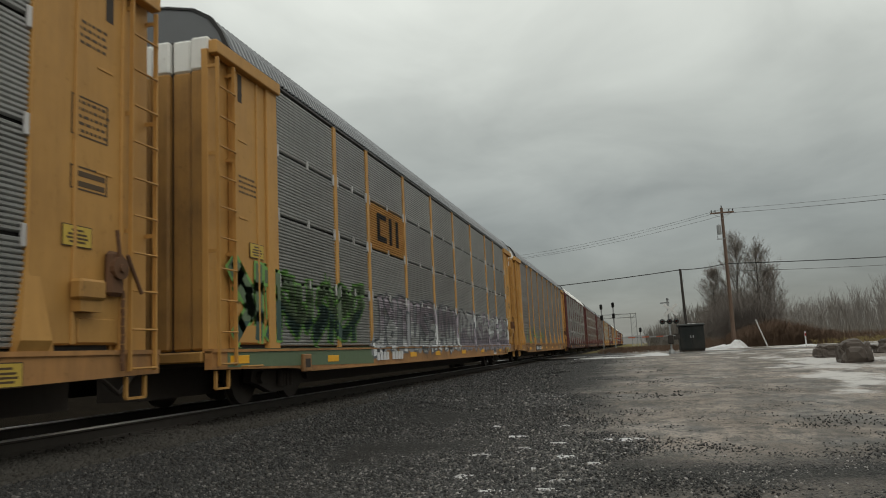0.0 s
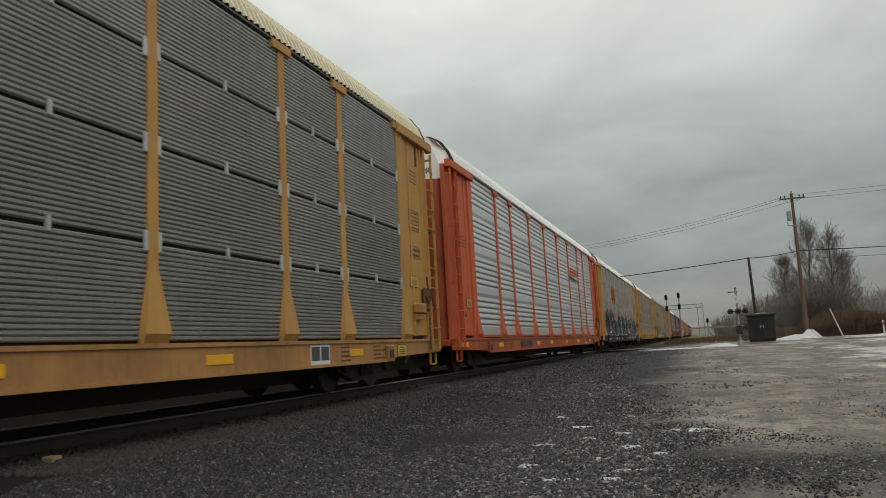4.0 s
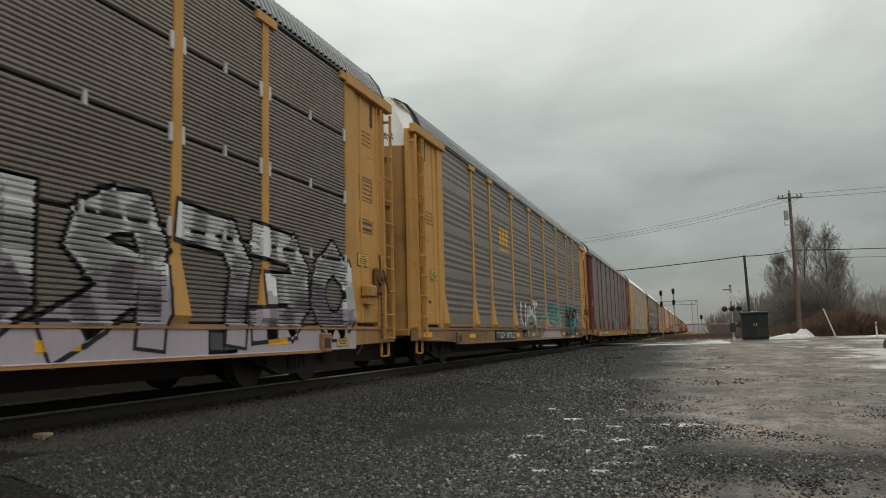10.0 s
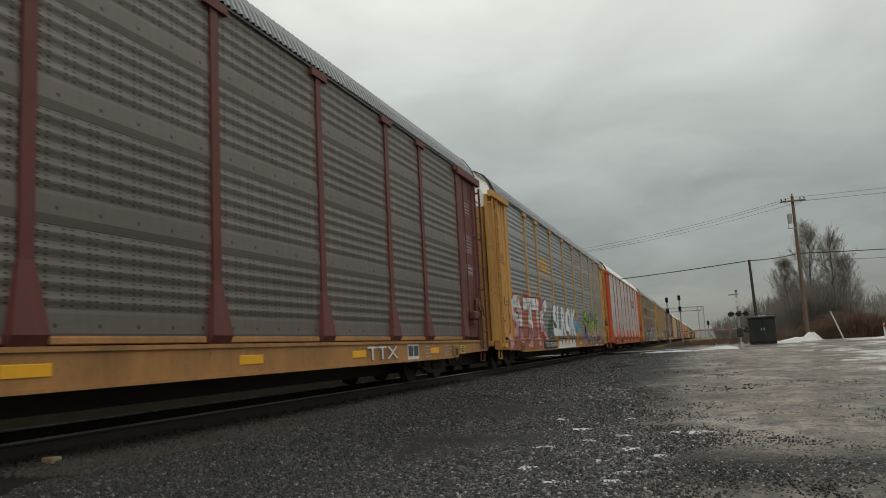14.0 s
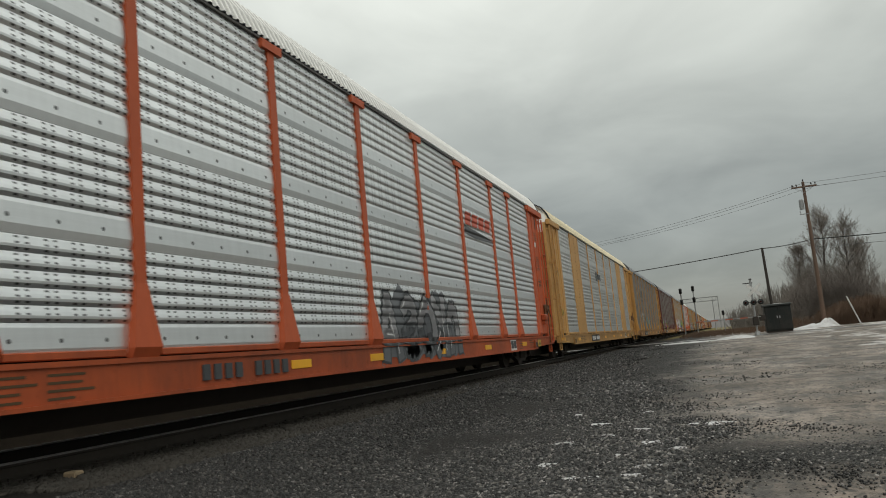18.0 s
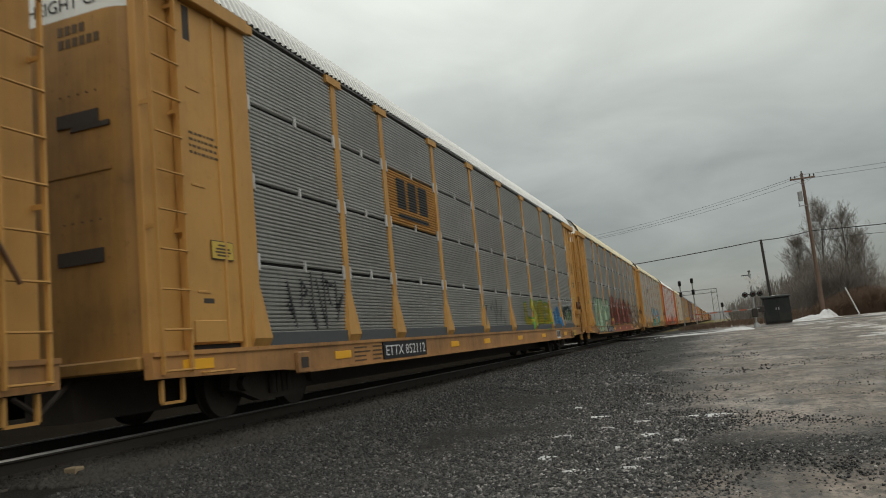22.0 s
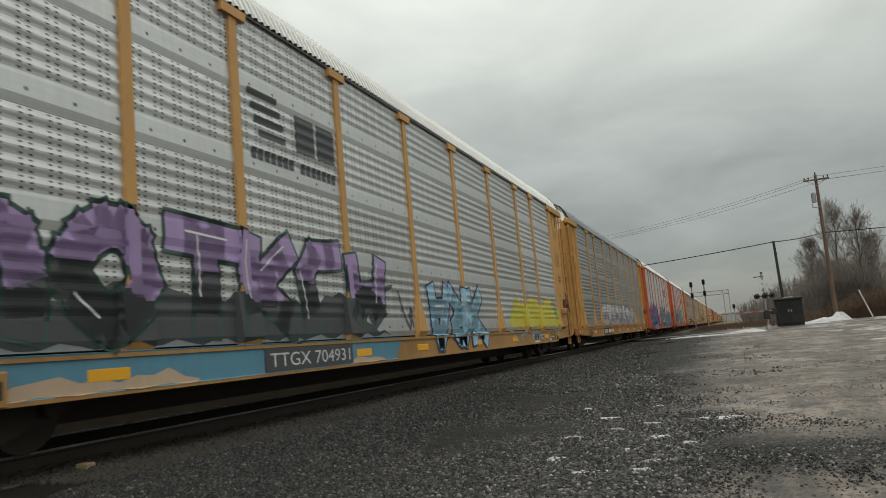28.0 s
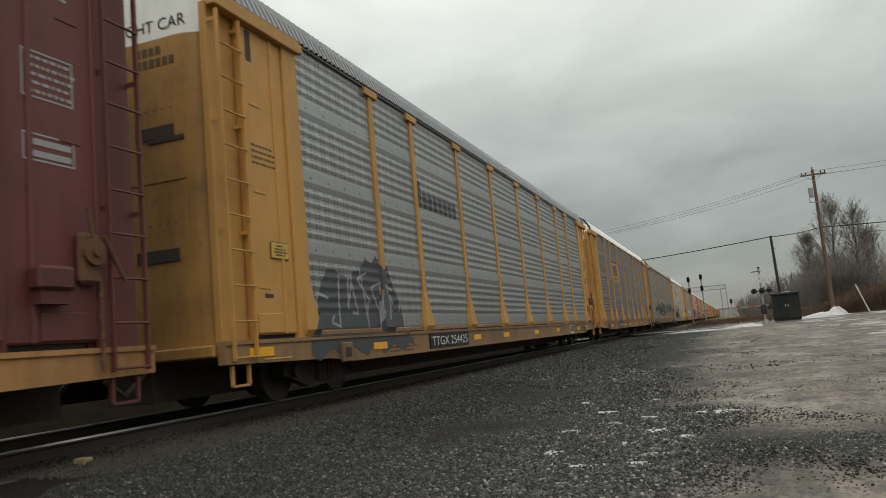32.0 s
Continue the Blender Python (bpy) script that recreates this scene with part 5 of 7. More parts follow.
# x, y, half width, half length of the small ice patches in the gravel
ICE = [(-1.68, 7.22, 0.15, 0.30), (-0.75, 6.95, 0.21, 0.10), (-0.17, 9.89, 0.15, 0.25), (-1.77, 8.68, 0.13, 0.38), (-1.66, 10.38, 0.15, 0.25), (-0.80, 8.44, 0.18, 0.14), (-0.51, 7.95, 0.13, 0.12), (-1.03, 9.6, 0.13, 0.22), (-1.31, 6.45, 0.08, 0.3), (-1.98, 18.1, 0.5, 0.5), (-2.16, 11.8, 0.09, 0.2), (-1.39, 9.19, 0.11, 0.14), (-1.06, 7.63, 0.06, 0.15), (-0.81, 6.53, 0.11, 0.12), (-1.13, 6.47, 0.07, 0.12), (-0.43, 9.86, 0.1, 0.15), (-1.1, 11.65, 0.08, 0.2)]
for i, (x, y, a, b) in enumerate(ICE):
    ob = new("ice_patch", blob(Shape(), x, y, 1.5 * a, 0.75 * b, 0.02, i, ground_z).mesh("ice_patch", M["snow"], True))
    tagged(ob, "thin patch of old ice on dark gravel", "ice patch", "ice patches in the gravel")
for i, (x, y, a, b, h) in enumerate([(1.0, 46.0, 1.0, 0.7, 0.16), (-1.6, 45.0, 2.0, 0.5, 0.06), (5.6, 61.0, 1.4, 0.8, 0.10), (8.0, 64.8, 0.75, 0.7, 0.55), (7.0, 64.4, 1.5, 0.7, 0.28), (-10.9, 9.5, 0.16, 1.3, 0.02), (-11.0, 12.6, 0.18, 1.5, 0.02), (-11.1, 16.6, 0.2, 1.7, 0.02), (-11.0, 22.0, 0.2, 2.2, 0.02), (12.0, 59.0, 0.9, 0.4, 0.12)]):
    ob = new("snow_mound", blob(Shape(), x, y, a, b, h, 40 + i, ground_z, 22, 5).mesh("snow_mound", M["snow"], True))
    tagged(ob, "mound of dirty old snow on wet ground", "snow", "snow mounds")


def boulder(x, y, rx, ry, h, seed):
    bm = bmesh.new()
    bmesh.ops.create_icosphere(bm, subdivisions=4, radius=1)
    for v in bm.verts:
        n = noise.noise(v.co * 1.3 + Vector((seed, 0, 0))) * 0.35 + noise.noise(v.co * 3.1 + Vector((0, seed, 0))) * 0.12 + noise.noise(v.co * 7 + Vector((0, seed, 0))) * 0.07
        c = v.co
        k = 1 + n
        p = [math.copysign(abs(q) ** 0.5, q) for q in c]
        v.co = Vector((p[0] * rx * k, p[1] * ry * k, (p[2] * 0.5 + 0.42) * h * k))
    me = bpy.data.meshes.new("boulder")
    bm.to_mesh(me)
    bm.free()
    me.materials.append(M["rock"])
    ob = new("boulder", me)
    ob.location = (x, y, ground_z(x, y) - 0.05)
    tagged(ob, "dark wet boulder lying on the muddy lot", "boulder", "boulders on the lot")


boulder(7.22, 28.9, 0.5, 0.5, 0.8, 1.0)
boulder(7.5, 33.4, 0.5, 0.5, 0.62, 2.0)
boulder(10.3, 36.0, 0.5, 0.45, 0.42, 3.0)
boulder(9.4, 31.2, 0.42, 0.4, 0.42, 4.5)
boulder(11.5, 38.5, 0.6, 0.5, 0.55, 6.5)


def utility_pole():
    root = new("utility_pole")
    root.location = (8.02, 67.3, ground_z(8, 67) - 0.1)
    tagged(root, "tall brown wooden utility pole with a crossarm and transformer", "utility pole")
    sh = Shape()
    sh.tube((0, 0, 0), (0, 0, 11.85), 0.18, 0.112, 12)
    part("pole_shaft", sh.mesh("pole_shaft", M["poleWood"]), root)
    part("crossarm", Shape().bevel_box(-0.95, 0.95, -0.26, -0.16, 11.35, 11.47, 0.015).mesh("crossarm", M["poleWood"]), root)
    for s in (-1, 1):
        part("brace", Shape().tube((s * 0.7, -0.2, 11.35), (0, -0.16, 10.9), 0.018, n=5).mesh("brace", M["galv"]), root)
    ins = Shape().tube((0, 0, 0), (0, 0, 0.08), 0.03, 0.03, 6).tube((0, 0, 0.08), (0, 0, 0.2), 0.06, 0.035, 8).mesh("insulator", M["darkwood"])
    for x in (-0.85, -0.55, 0.55, 0.85):
        part("insulator", ins, root, (x, -0.21, 11.47))
    part("insulator", ins, root, (0, 0, 11.85))
    can = Shape().tube((-0.36, -0.1, 9.6), (-0.36, -0.1, 10.35), 0.18, n=12).tube((-0.36, -0.1, 10.35), (-0.36, -0.1, 10.43), 0.18, 0.08, 12).mesh("transformer", M["galv"])
    part("transformer", can, root)
    part("cutout_arm", Shape().box(-0.6, 0.05, -0.22, -0.16, 9.15, 9.22).tube((-0.5, -0.2, 9.2), (-0.55, -0.2, 9.5), 0.03, n=6).mesh("cutout_arm", M["galv"]), root)


utility_pole()


def small_pole():
    root = new("cable_pole")
    root.location = (3.85, 60.0, ground_z(3.8, 60))
    tagged(root, "thin black leaning wooden cable pole behind the steel box", "utility pole")
    part("pole_shaft", Shape().tube((0.12, 0, 0), (0, 0, 3), 0.12, 0.105, 8).tube((0, 0, 3), (-0.06, 0, 6.15), 0.105, 0.085, 8).mesh("pole_shaft", M["darkwood"]), root)
    part("cable_clamp", Shape().box(-0.02, 0.14, -0.03, 0.03, 5.2, 5.26).mesh("cable_clamp", M["galv"]), root)


small_pole()


def cable(name, a, b, sag, r, mat, label):
    cu = bpy.data.curves.new(name, "CURVE")
    cu.dimensions, cu.bevel_depth, cu.bevel_resolution = "3D", r, 1
    sp = cu.splines.new("POLY")
    n = 16
    sp.points.add(n)
    a, b = Vector(a), Vector(b)
    for i in range(n + 1):
        t = i / n
        p = a.lerp(b, t) - Vector((0, 0, sag * 4 * t * (1 - t)))
        sp.points[i].co = (*p, 1)
    cu.materials.append(M[mat])
    tagged(new(name, cu), label, "cable", "overhead lines", "structure")


POLE_TOP = (8.02, 67.1, 11.95)
cable("overhead_cable", (3.79, 60, 6.5), (-28.0, 62.0, 6.0), 0.5, 0.035, "wire", "black overhead cable that crosses the tracks")
cable("overhead_cable", (3.79, 60, 6.5), (7.9, 67.2, 7.4), 0.10, 0.035, "wire", "black overhead cable between two poles")
cable("overhead_cable", (8.1, 67.2, 7.4), (42.0, 58.0, 6.6), 0.4, 0.035, "wire", "black overhead cable above the lot")
cable("overhead_cable", (8.1, 67.2, 6.75), (42.0, 60.0, 6.2), 0.4, 0.018, "thinwire", "thin grey overhead cable above the lot")
for dx in (-0.85, 0.85, 0.0):
    z = 0.35 if dx == 0 else 0.0
    cable("power_line", (8.02 + dx, 67.1, 11.65 + z), (-30.0 + dx, 93.0, 12.2 + z), 1.3, 0.012, "thinwire", "thin power line strung from the wooden pole")
    cable("power_line", (8.02 + dx, 67.1, 11.65 + z), (46.0 + dx, 41.0, 9.4 + z), 0.6, 0.012, "thinwire", "thin power line strung from the wooden pole")


def relay_box():
    root = new("relay_box")
    root.location = (3.95, 57.1, ground_z(4, 57))
    tagged(root, "dark steel relay cabinet beside the road crossing", "relay cabinet")
    part("body", Shape().bevel_box(-0.83, 0.83, -0.8, 0.8, 0.12, 1.80, 0.02).mesh("body", M["bungalow"]), root)
    part("roof", Shape().prism([(-0.9, 1.8), (0.9, 1.8), (0.86, 1.88), (0, 1.96), (-0.86, 1.88)], -0.9, 0.9).mesh("roof", M["bungalow"]), root)
    part("snow_cover", blob(Shape(), 0.1, 0.1, 0.45, 0.45, 0.05, 3, lambda x, y: 1.92).mesh("snow_cover", M["snow"], True), root, label="thin snow cover")
    for x in (-0.41, 0.41):
        d = part("door", Shape().bevel_box(x - 0.39, x + 0.39, -0.825, -0.79, 0.2, 1.74, 0.01).mesh("door", M["bungalow"]), root)
        part("handle", Shape().box(x * 0.2 - 0.03, x * 0.2 + 0.03, -0.86, -0.82, 0.95, 1.12).mesh("handle", M["galv"]), d)
    part("plinth", Shape().box(-0.8, 0.8, -0.75, 0.75, -0.1, 0.12).mesh("plinth", M["darkwood"]), root)


relay_box()


def crossing_signal():
    x, y = 2.2, 49.5
    root = new("crossing_signal")
    root.location = (x, y, 0.42)
    tagged(root, "railroad crossing signal with crossbuck, unlit lamps and lowered gate", "crossing signal")
    part("mast", Shape().tube((0, 0, 0), (0, 0, 3.35), 0.06, n=10).tube((0, 0, 0), (0, 0, 0.25), 0.2, 0.14, 10).mesh("mast", M["galv"]), root)
    for s in (-1, 1):
        b = Shape()
        m = Matrix.Translation((0.14, -0.1, 2.70)) @ Matrix.Rotation(s * math.radians(42), 4, "Y")
        b.bevel_box(-0.52, 0.52, -0.012, 0.012, -0.085, 0.085, 0.004, m=m)
        part("crossbuck_board", b.mesh("crossbuck_board", M["signwhite"]), root, (0, 0.02 * s, 0))
    part("top_arm", Shape().tube((-0.45, 0, 3.15), (0.1, 0, 3.15), 0.03, n=6).tube((0, 0, 3.35), (0, 0, 3.42), 0.1, 0.06, 8).mesh("top_arm", M["black"]), root)
    part("lamp_arm", Shape().tube((-0.45, 0, 1.98), (0.45, 0, 1.98), 0.03, n=6).mesh("lamp_arm", M["black"]), root)
    head = Shape().tube((0, -0.06, 0), (0, -0.08, 0), 0.165, n=18).tube((0, 0.08, 0), (0, -0.065, 0), 0.10, n=12).mesh("lamp_head", M["black"])
    lens = Shape().tube((0, -0.085, 0), (0, -0.10, 0), 0.075, n=14).mesh("lens", M["lens"])
    hood = Shape().tube((0, -0.09, 0.03), (0, -0.28, 0.0), 0.09, 0.085, 12, caps=False).mesh("hood", M["black"])
    for hx in (-0.42, 0.02, 0.42):
        h = part("lamp_head", head, root, (hx, -0.02, 1.98))
        part("lens", lens, h)
        part("hood", hood, h)
    part("gate_motor", Shape().bevel_box(-0.17, 0.17, -0.17, 0.17, 0.6, 1.15, 0.04).mesh("gate_motor", M["darkwood"]), root)
    part("counterweight", Shape().bevel_box(0.20, 0.55, -0.12, -0.04, 0.85, 1.2, 0.04).mesh("counterweight", M["darkwood"]), root)
    arm = part("gate_arm", Shape().box(-3.5, 0.3, -0.16, -0.13, 1.07, 1.13).mesh("gate_arm", M["galv"]), root)
    band = Shape().box(0, 0.42, -0.165, -0.125, 1.065, 1.135).mesh("red_band", M["p_brk"])
    for i in range(4):
        part("red_band", band, arm, (-3.4 + i * 0.85, 0, 0))


crossing_signal()


def far_gate():
    root = new("marker_post")
    root.location = (11.0, 55, ground_z(11, 55))
    tagged(root, "short white marker post beside the road", "marker post")
    part("shaft", Shape().tube((0, 0, 0), (0, 0, 1.0), 0.05, 0.045, 8).mesh("shaft", M["signwhite"]), root)
    part("reflector", Shape().box(-0.04, 0.04, -0.06, -0.045, 0.72, 0.9).mesh("reflector", M["redpaint"]), root)
    rod = new("leaning_rod", Shape().tube((9.42, 60, ground_z(9.4, 60)), (8.76, 60, 2.45), 0.05, 0.04, 8).mesh("leaning_rod", M["signwhite"]))
    tagged(rod, "pale leaning guy-wire guard beside the wooden pole", "rod")


far_gate()


def road():
    # the crossing road, a thin worn sheet over the ground
    sh = Shape()
    xs = [-40, -20, -11, -9.4, -4.9, -3.2, 0, 4, 8, 14, 24, 40, 80, 200]
    for a, b in zip(xs, xs[1:]):
        za, zb = (max(ground_z(a, 52), 0.40) + 0.012, max(ground_z(b, 52), 0.40) + 0.012)
        sh.add([(a, 50.9, za), (b, 50.9, zb), (b, 54.6, zb), (a, 54.6, za)], [(0, 1, 2, 3)])
    M["asphalt"] = weathered("wet_asphalt", (0.085, 0.08, 0.075), rough=0.35, dirt=(0.14, 0.12, 0.1), amount=0.6)
    tagged(new("road", sh.mesh("road", M["asphalt"])), "narrow wet asphalt road over the crossing", "road", kind="structure")


road()


def signal_mast(x, y, top, name, label, heads=2):
    root = new(name)
    root.location = (x, y, ground_z(x, y))
    tagged(root, label, "railway signal", "railway signals")
    part("mast", Shape().tube((0, 0, 0), (0, 0, top), 0.07, n=8).mesh("mast", M["galv"]), root)
    for i in range(heads):
        z = top - 0.35 - i * 1.3
        h = part("signal_head", Shape().bevel_box(-0.17, 0.17, -0.22, -0.06, z - 0.3, z + 0.3, 0.06).mesh("signal_head", M["black"]), root)
        for j in range(3):
            part("hood", Shape().tube((0, -0.22, z + 0.18 - j * 0.18), (0, -0.40, z + 0.17 - j * 0.18), 0.075, 0.07, 10, caps=False).mesh("hood", M["black"]), h)


signal_mast(-2.15, 93.5, 5.75, "signal_mast", "slim railway signal mast with two black heads")
signal_mast(-3.55, 93.5, 5.6, "signal_mast", "slim railway signal mast with two black heads")
signal_mast(0.95, 110, 2.9, "low_signal", "low black railway signal on a short mast", 1)


def signal_bridge():
    root = new("signal_bridge")
    root.location = (0, 215, 0)
    tagged(root, "grey lattice steel signal bridge over the tracks", "signal bridge")
    for x in (-0.4, 1.0):
        for yy in (-0.6, 0.6):
            part("leg", Shape().tube((x, yy, 0), (x, yy, 9.2), 0.09, n=6).mesh("leg", M["galv"]), root)
    for z in (8.2, 9.2):
        for yy in (-0.6, 0.6):
            part("chord", Shape().tube((-24, yy, z), (1.0, yy, z), 0.08, n=6).mesh("chord", M["galv"]), root)
    web = Shape()
    for i in range(20):
        x = -24 + i * 1.25
        web.tube((x, -0.6, 8.2 if i % 2 else 9.2), (x + 1.25, -0.6, 9.2 if i % 2 else 8.2), 0.04, n=4)
    for i in range(6):
        web.tube((-0.4, -0.6, i * 1.5), (1.0, -0.6, i * 1.5 + 1.5), 0.05, n=4)
    part("lattice", web.mesh("lattice", M["galv"]), root)


signal_bridge()


# ---- bare trees and brush ----
def bare_tree(x, y, h, seed, label):
    rnd = random.Random(seed)
    root = new("bare_tree")
    root.location = (x, y, ground_z(x, y) - 0.1)
    tagged(root, label, "tree", "bare trees")
    sh, tw = Shape(), Shape()
    stem = [Vector((0, 0, 0))]
    for i in range(9):
        stem.append(stem[-1] + Vector((rnd.gauss(0, 0.12), rnd.gauss(0, 0.12), h / 9)))
    for i in range(9):
        sh.tube(stem[i], stem[i + 1], 0.17 * (1 - i / 9.5), 0.17 * (1 - (i + 1) / 9.5), 6, caps=False)
    for _ in range(62):
        u = rnd.uniform(0.18, 0.97)
        i = min(8, int(u * 9))
        p = stem[i].lerp(stem[i + 1], u * 9 - i)
        a = rnd.uniform(0, 6.283)
        e = rnd.uniform(0.5, 1.15)
        d = Vector((math.cos(a) * math.cos(e), math.sin(a) * math.cos(e), math.sin(e)))
        limb = h * 0.36 * max(0.16, 1 - 1.9 * (u - 0.38) ** 2 - 0.35 * u) * rnd.uniform(0.7, 1.15)
        r = 0.05 * (1.1 - u)
        for s in range(4):
            q = p + d * limb / 4
            sh.tube(p, q, r * (1 - s * 0.2), r * (0.8 - s * 0.18), 4, caps=False)
            for _ in range(3):
                t = q + (d + Vector((rnd.gauss(0, 0.6), rnd.gauss(0, 0.6), rnd.uniform(-0.1, 0.6)))).normalized() * rnd.uniform(0.4, 1.1)
                tw.tube(q, t, 0.012, 0.007, 3, caps=False)
                for _ in range(3):
                    w = q.lerp(t, rnd.uniform(0.3, 1.0))
                    tw.tube(w, w + (d * 0.4 + Vector((rnd.gauss(0, 0.5), rnd.gauss(0, 0.5), rnd.uniform(0, 0.7)))).normalized() * rnd.uniform(0.25, 0.7), 0.008, 0.005, 3, caps=False)
            p = q
            d = (d + Vector((rnd.gauss(0, 0.15), rnd.gauss(0, 0.15), 0.15))).normalized()
    part("trunk", sh.mesh("trunk", M["bark"]), root)
    part("crown", tw.mesh("crown", M["thicket"]), root)


bare_tree(10.3, 80.5, 10.7, 3, "bare grey deciduous tree with a fine twiggy crown")
bare_tree(13.5, 83.0, 7.6, 8, "smaller bare tree in the brush")
bare_tree(8.5, 82.0, 7.6, 14, "small bare tree at the edge of the brush")
bare_tree(12.1, 79.5, 9.6, 21, "bare grey tree behind the wooden pole")


def stems(name, label, cat, mat, n, x0, x1, y0, y1, h0, h1, seed, r=0.012, fork=3, top=None):
    """Upright twigs that fork, thousands of them."""
    rnd = random.Random(seed)
    sh = Shape()
    for _ in range(n):
        x, y = rnd.uniform(x0, x1), rnd.uniform(y0, y1)
        h = rnd.uniform(h0, h1) * (top(x) if top else 1)
        p = Vector((x, y, ground_z(x, y) - 0.05))
        q = p + Vector((rnd.gauss(0, 0.12) * h, rnd.gauss(0, 0.12) * h, h * 0.55))
        sh.tube(p, q, r, r * 0.7, 3, caps=False)
        for _ in range(fork):
            e = q + Vector((rnd.gauss(0, 0.16) * h, rnd.gauss(0, 0.16) * h, h * rnd.uniform(0.2, 0.5)))
            sh.tube(q, e, r * 0.65, r * 0.25, 3, caps=False)
    tagged(new(name, sh.mesh(name, M[mat])), label, cat, kind="stuff")


stems("thicket", "dense bare grey-brown thicket under the trees", "thicket", "thicket", 2600, 7.4, 13.2, 77.5, 86, 2.5, 6.3, 31, 0.018, 6, lambda x: 0.62 + 0.38 * math.exp(-((x - 10.4) / 2.2) ** 2))
stems("brush", "low rusty brown brush beside the field", "brush", "brush", 3600, 8.5, 17.5, 69, 78, 0.7, 2.5, 32, 0.018, 6, lambda x: 0.45 + 0.55 * math.exp(-((x - 12.0) / 3.0) ** 2))
stems("brush", "thin brown brush along the road", "brush", "brush", 1500, 4.5, 26.0, 72, 82, 0.4, 1.2, 42, 0.018, 5)
stems("reeds", "dry brown weeds beyond the crossing", "weeds", "brush", 2200, -3.0, 5.5, 64, 110, 0.15, 0.5, 33, 0.022, 4)
stems("far_weeds", "dry yellow grass strip along the field", "grass", "drygrass", 3000, 14, 60, 66, 84, 0.2, 0.6, 34, 0.03, 4)


def woods():
    rnd = random.Random(77)
    sh = Shape()
    for i in range(300):
        x = rnd.uniform(16, 130)
        y = rnd.uniform(128, 165)
        h = rnd.uniform(7.0, 11.5) * (0.70 + 0.30 * smooth(22, 48, x))
        p = Vector((x, y, 0.2))
        q = p + Vector((rnd.gauss(0, 0.3), rnd.gauss(0, 0.3), h * 0.6))
        sh.tube(p, q, 0.075, 0.045, 4, caps=False)
        for _ in range(12):
            a = p.lerp(q, rnd.uniform(0.3, 1))
            e = a + Vector((rnd.gauss(0, 0.9), rnd.gauss(0, 0.9), h * rnd.uniform(0.12, 0.4)))
            sh.tube(a, e, 0.032, 0.018, 3, caps=False)
            for _ in range(5):
                f = e + Vector((rnd.gauss(0, 0.55), rnd.gauss(0, 0.55), rnd.uniform(0.2, 1.5)))
                sh.tube(a.lerp(e, rnd.uniform(0.4, 1)), f, 0.018, 0.010, 3, caps=False)
    for i in range(7000):
        x, y = rnd.uniform(15, 130), rnd.uniform(122, 168)
        h = rnd.uniform(2.5, 6.5)
        p = Vector((x, y, 0.1))
        sh.tube(p, p + Vector((rnd.gauss(0, 0.8), rnd.gauss(0, 0.8), h)), 0.04, 0.018, 3, caps=False)
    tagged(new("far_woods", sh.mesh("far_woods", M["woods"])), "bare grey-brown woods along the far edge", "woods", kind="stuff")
    rnd = random.Random(78)
    sh = Shape()
    for i in range(900):
        x, y = rnd.uniform(2.0, 14.0), rnd.uniform(112, 135)
        h = rnd.uniform(1.5, 6.5) * (0.55 + 0.45 * smooth(2, 9, x))
        p = Vector((x, y, 0.1))
        q = p + Vector((rnd.gauss(0, 0.4), rnd.gauss(0, 0.4), h))
        sh.tube(p, q, 0.06, 0.02, 3, caps=False)
        sh.tube(p.lerp(q, 0.5), q + Vector((rnd.gauss(0, 0.6), rnd.gauss(0, 0.6), rnd.uniform(-0.5, 0.4))), 0.04, 0.015, 3, caps=False)
    tagged(new("far_bushes", sh.mesh("far_bushes", M["twig"])), "distant bare bushes beyond the crossing", "bushes", kind="stuff")


woods()


def hills():
    sh = Shape()
    n = 60
    for i in range(n):
        a, b = -700 + 1700 * i / n, -700 + 1700 * (i + 1) / n
        ha = 9 + 5 * noise.noise((a * 0.004, 0, 0)) + 2 * noise.noise((a * 0.03, 1, 0))
        hb = 9 + 5 * noise.noise((b * 0.004, 0, 0)) + 2 * noise.noise((b * 0.03, 1, 0))
        sh.add([(a, 880, -1), (b, 880, -1), (b, 900, hb), (a, 900, ha), (a, 960, -1), (b, 960, -1)], [(0, 1, 2, 3), (3, 2, 5, 4)])
    tagged(new("backdrop_hills", sh.mesh("backdrop_hills", M["hill"])), "low hazy hill line at the horizon", "hills", kind="structure")
    rnd = random.Random(5)
    sh = Shape()
    for i in range(1500):
        x, y = rnd.uniform(-120, -15), rnd.uniform(-60, 130)
        if x > -22:
            continue
        h = rnd.uniform(2, 5)
        p = Vector((x, y, 0))
        q = p + Vector((rnd.gauss(0, 0.5), rnd.gauss(0, 0.5), h))
        sh.tube(p, q, 0.06, 0.02, 3, caps=False)
    tagged(new("trackside_scrub", sh.mesh("trackside_scrub", M["twig"])), "bare scrub on the far side of the track", "scrub", kind="stuff")


hills()


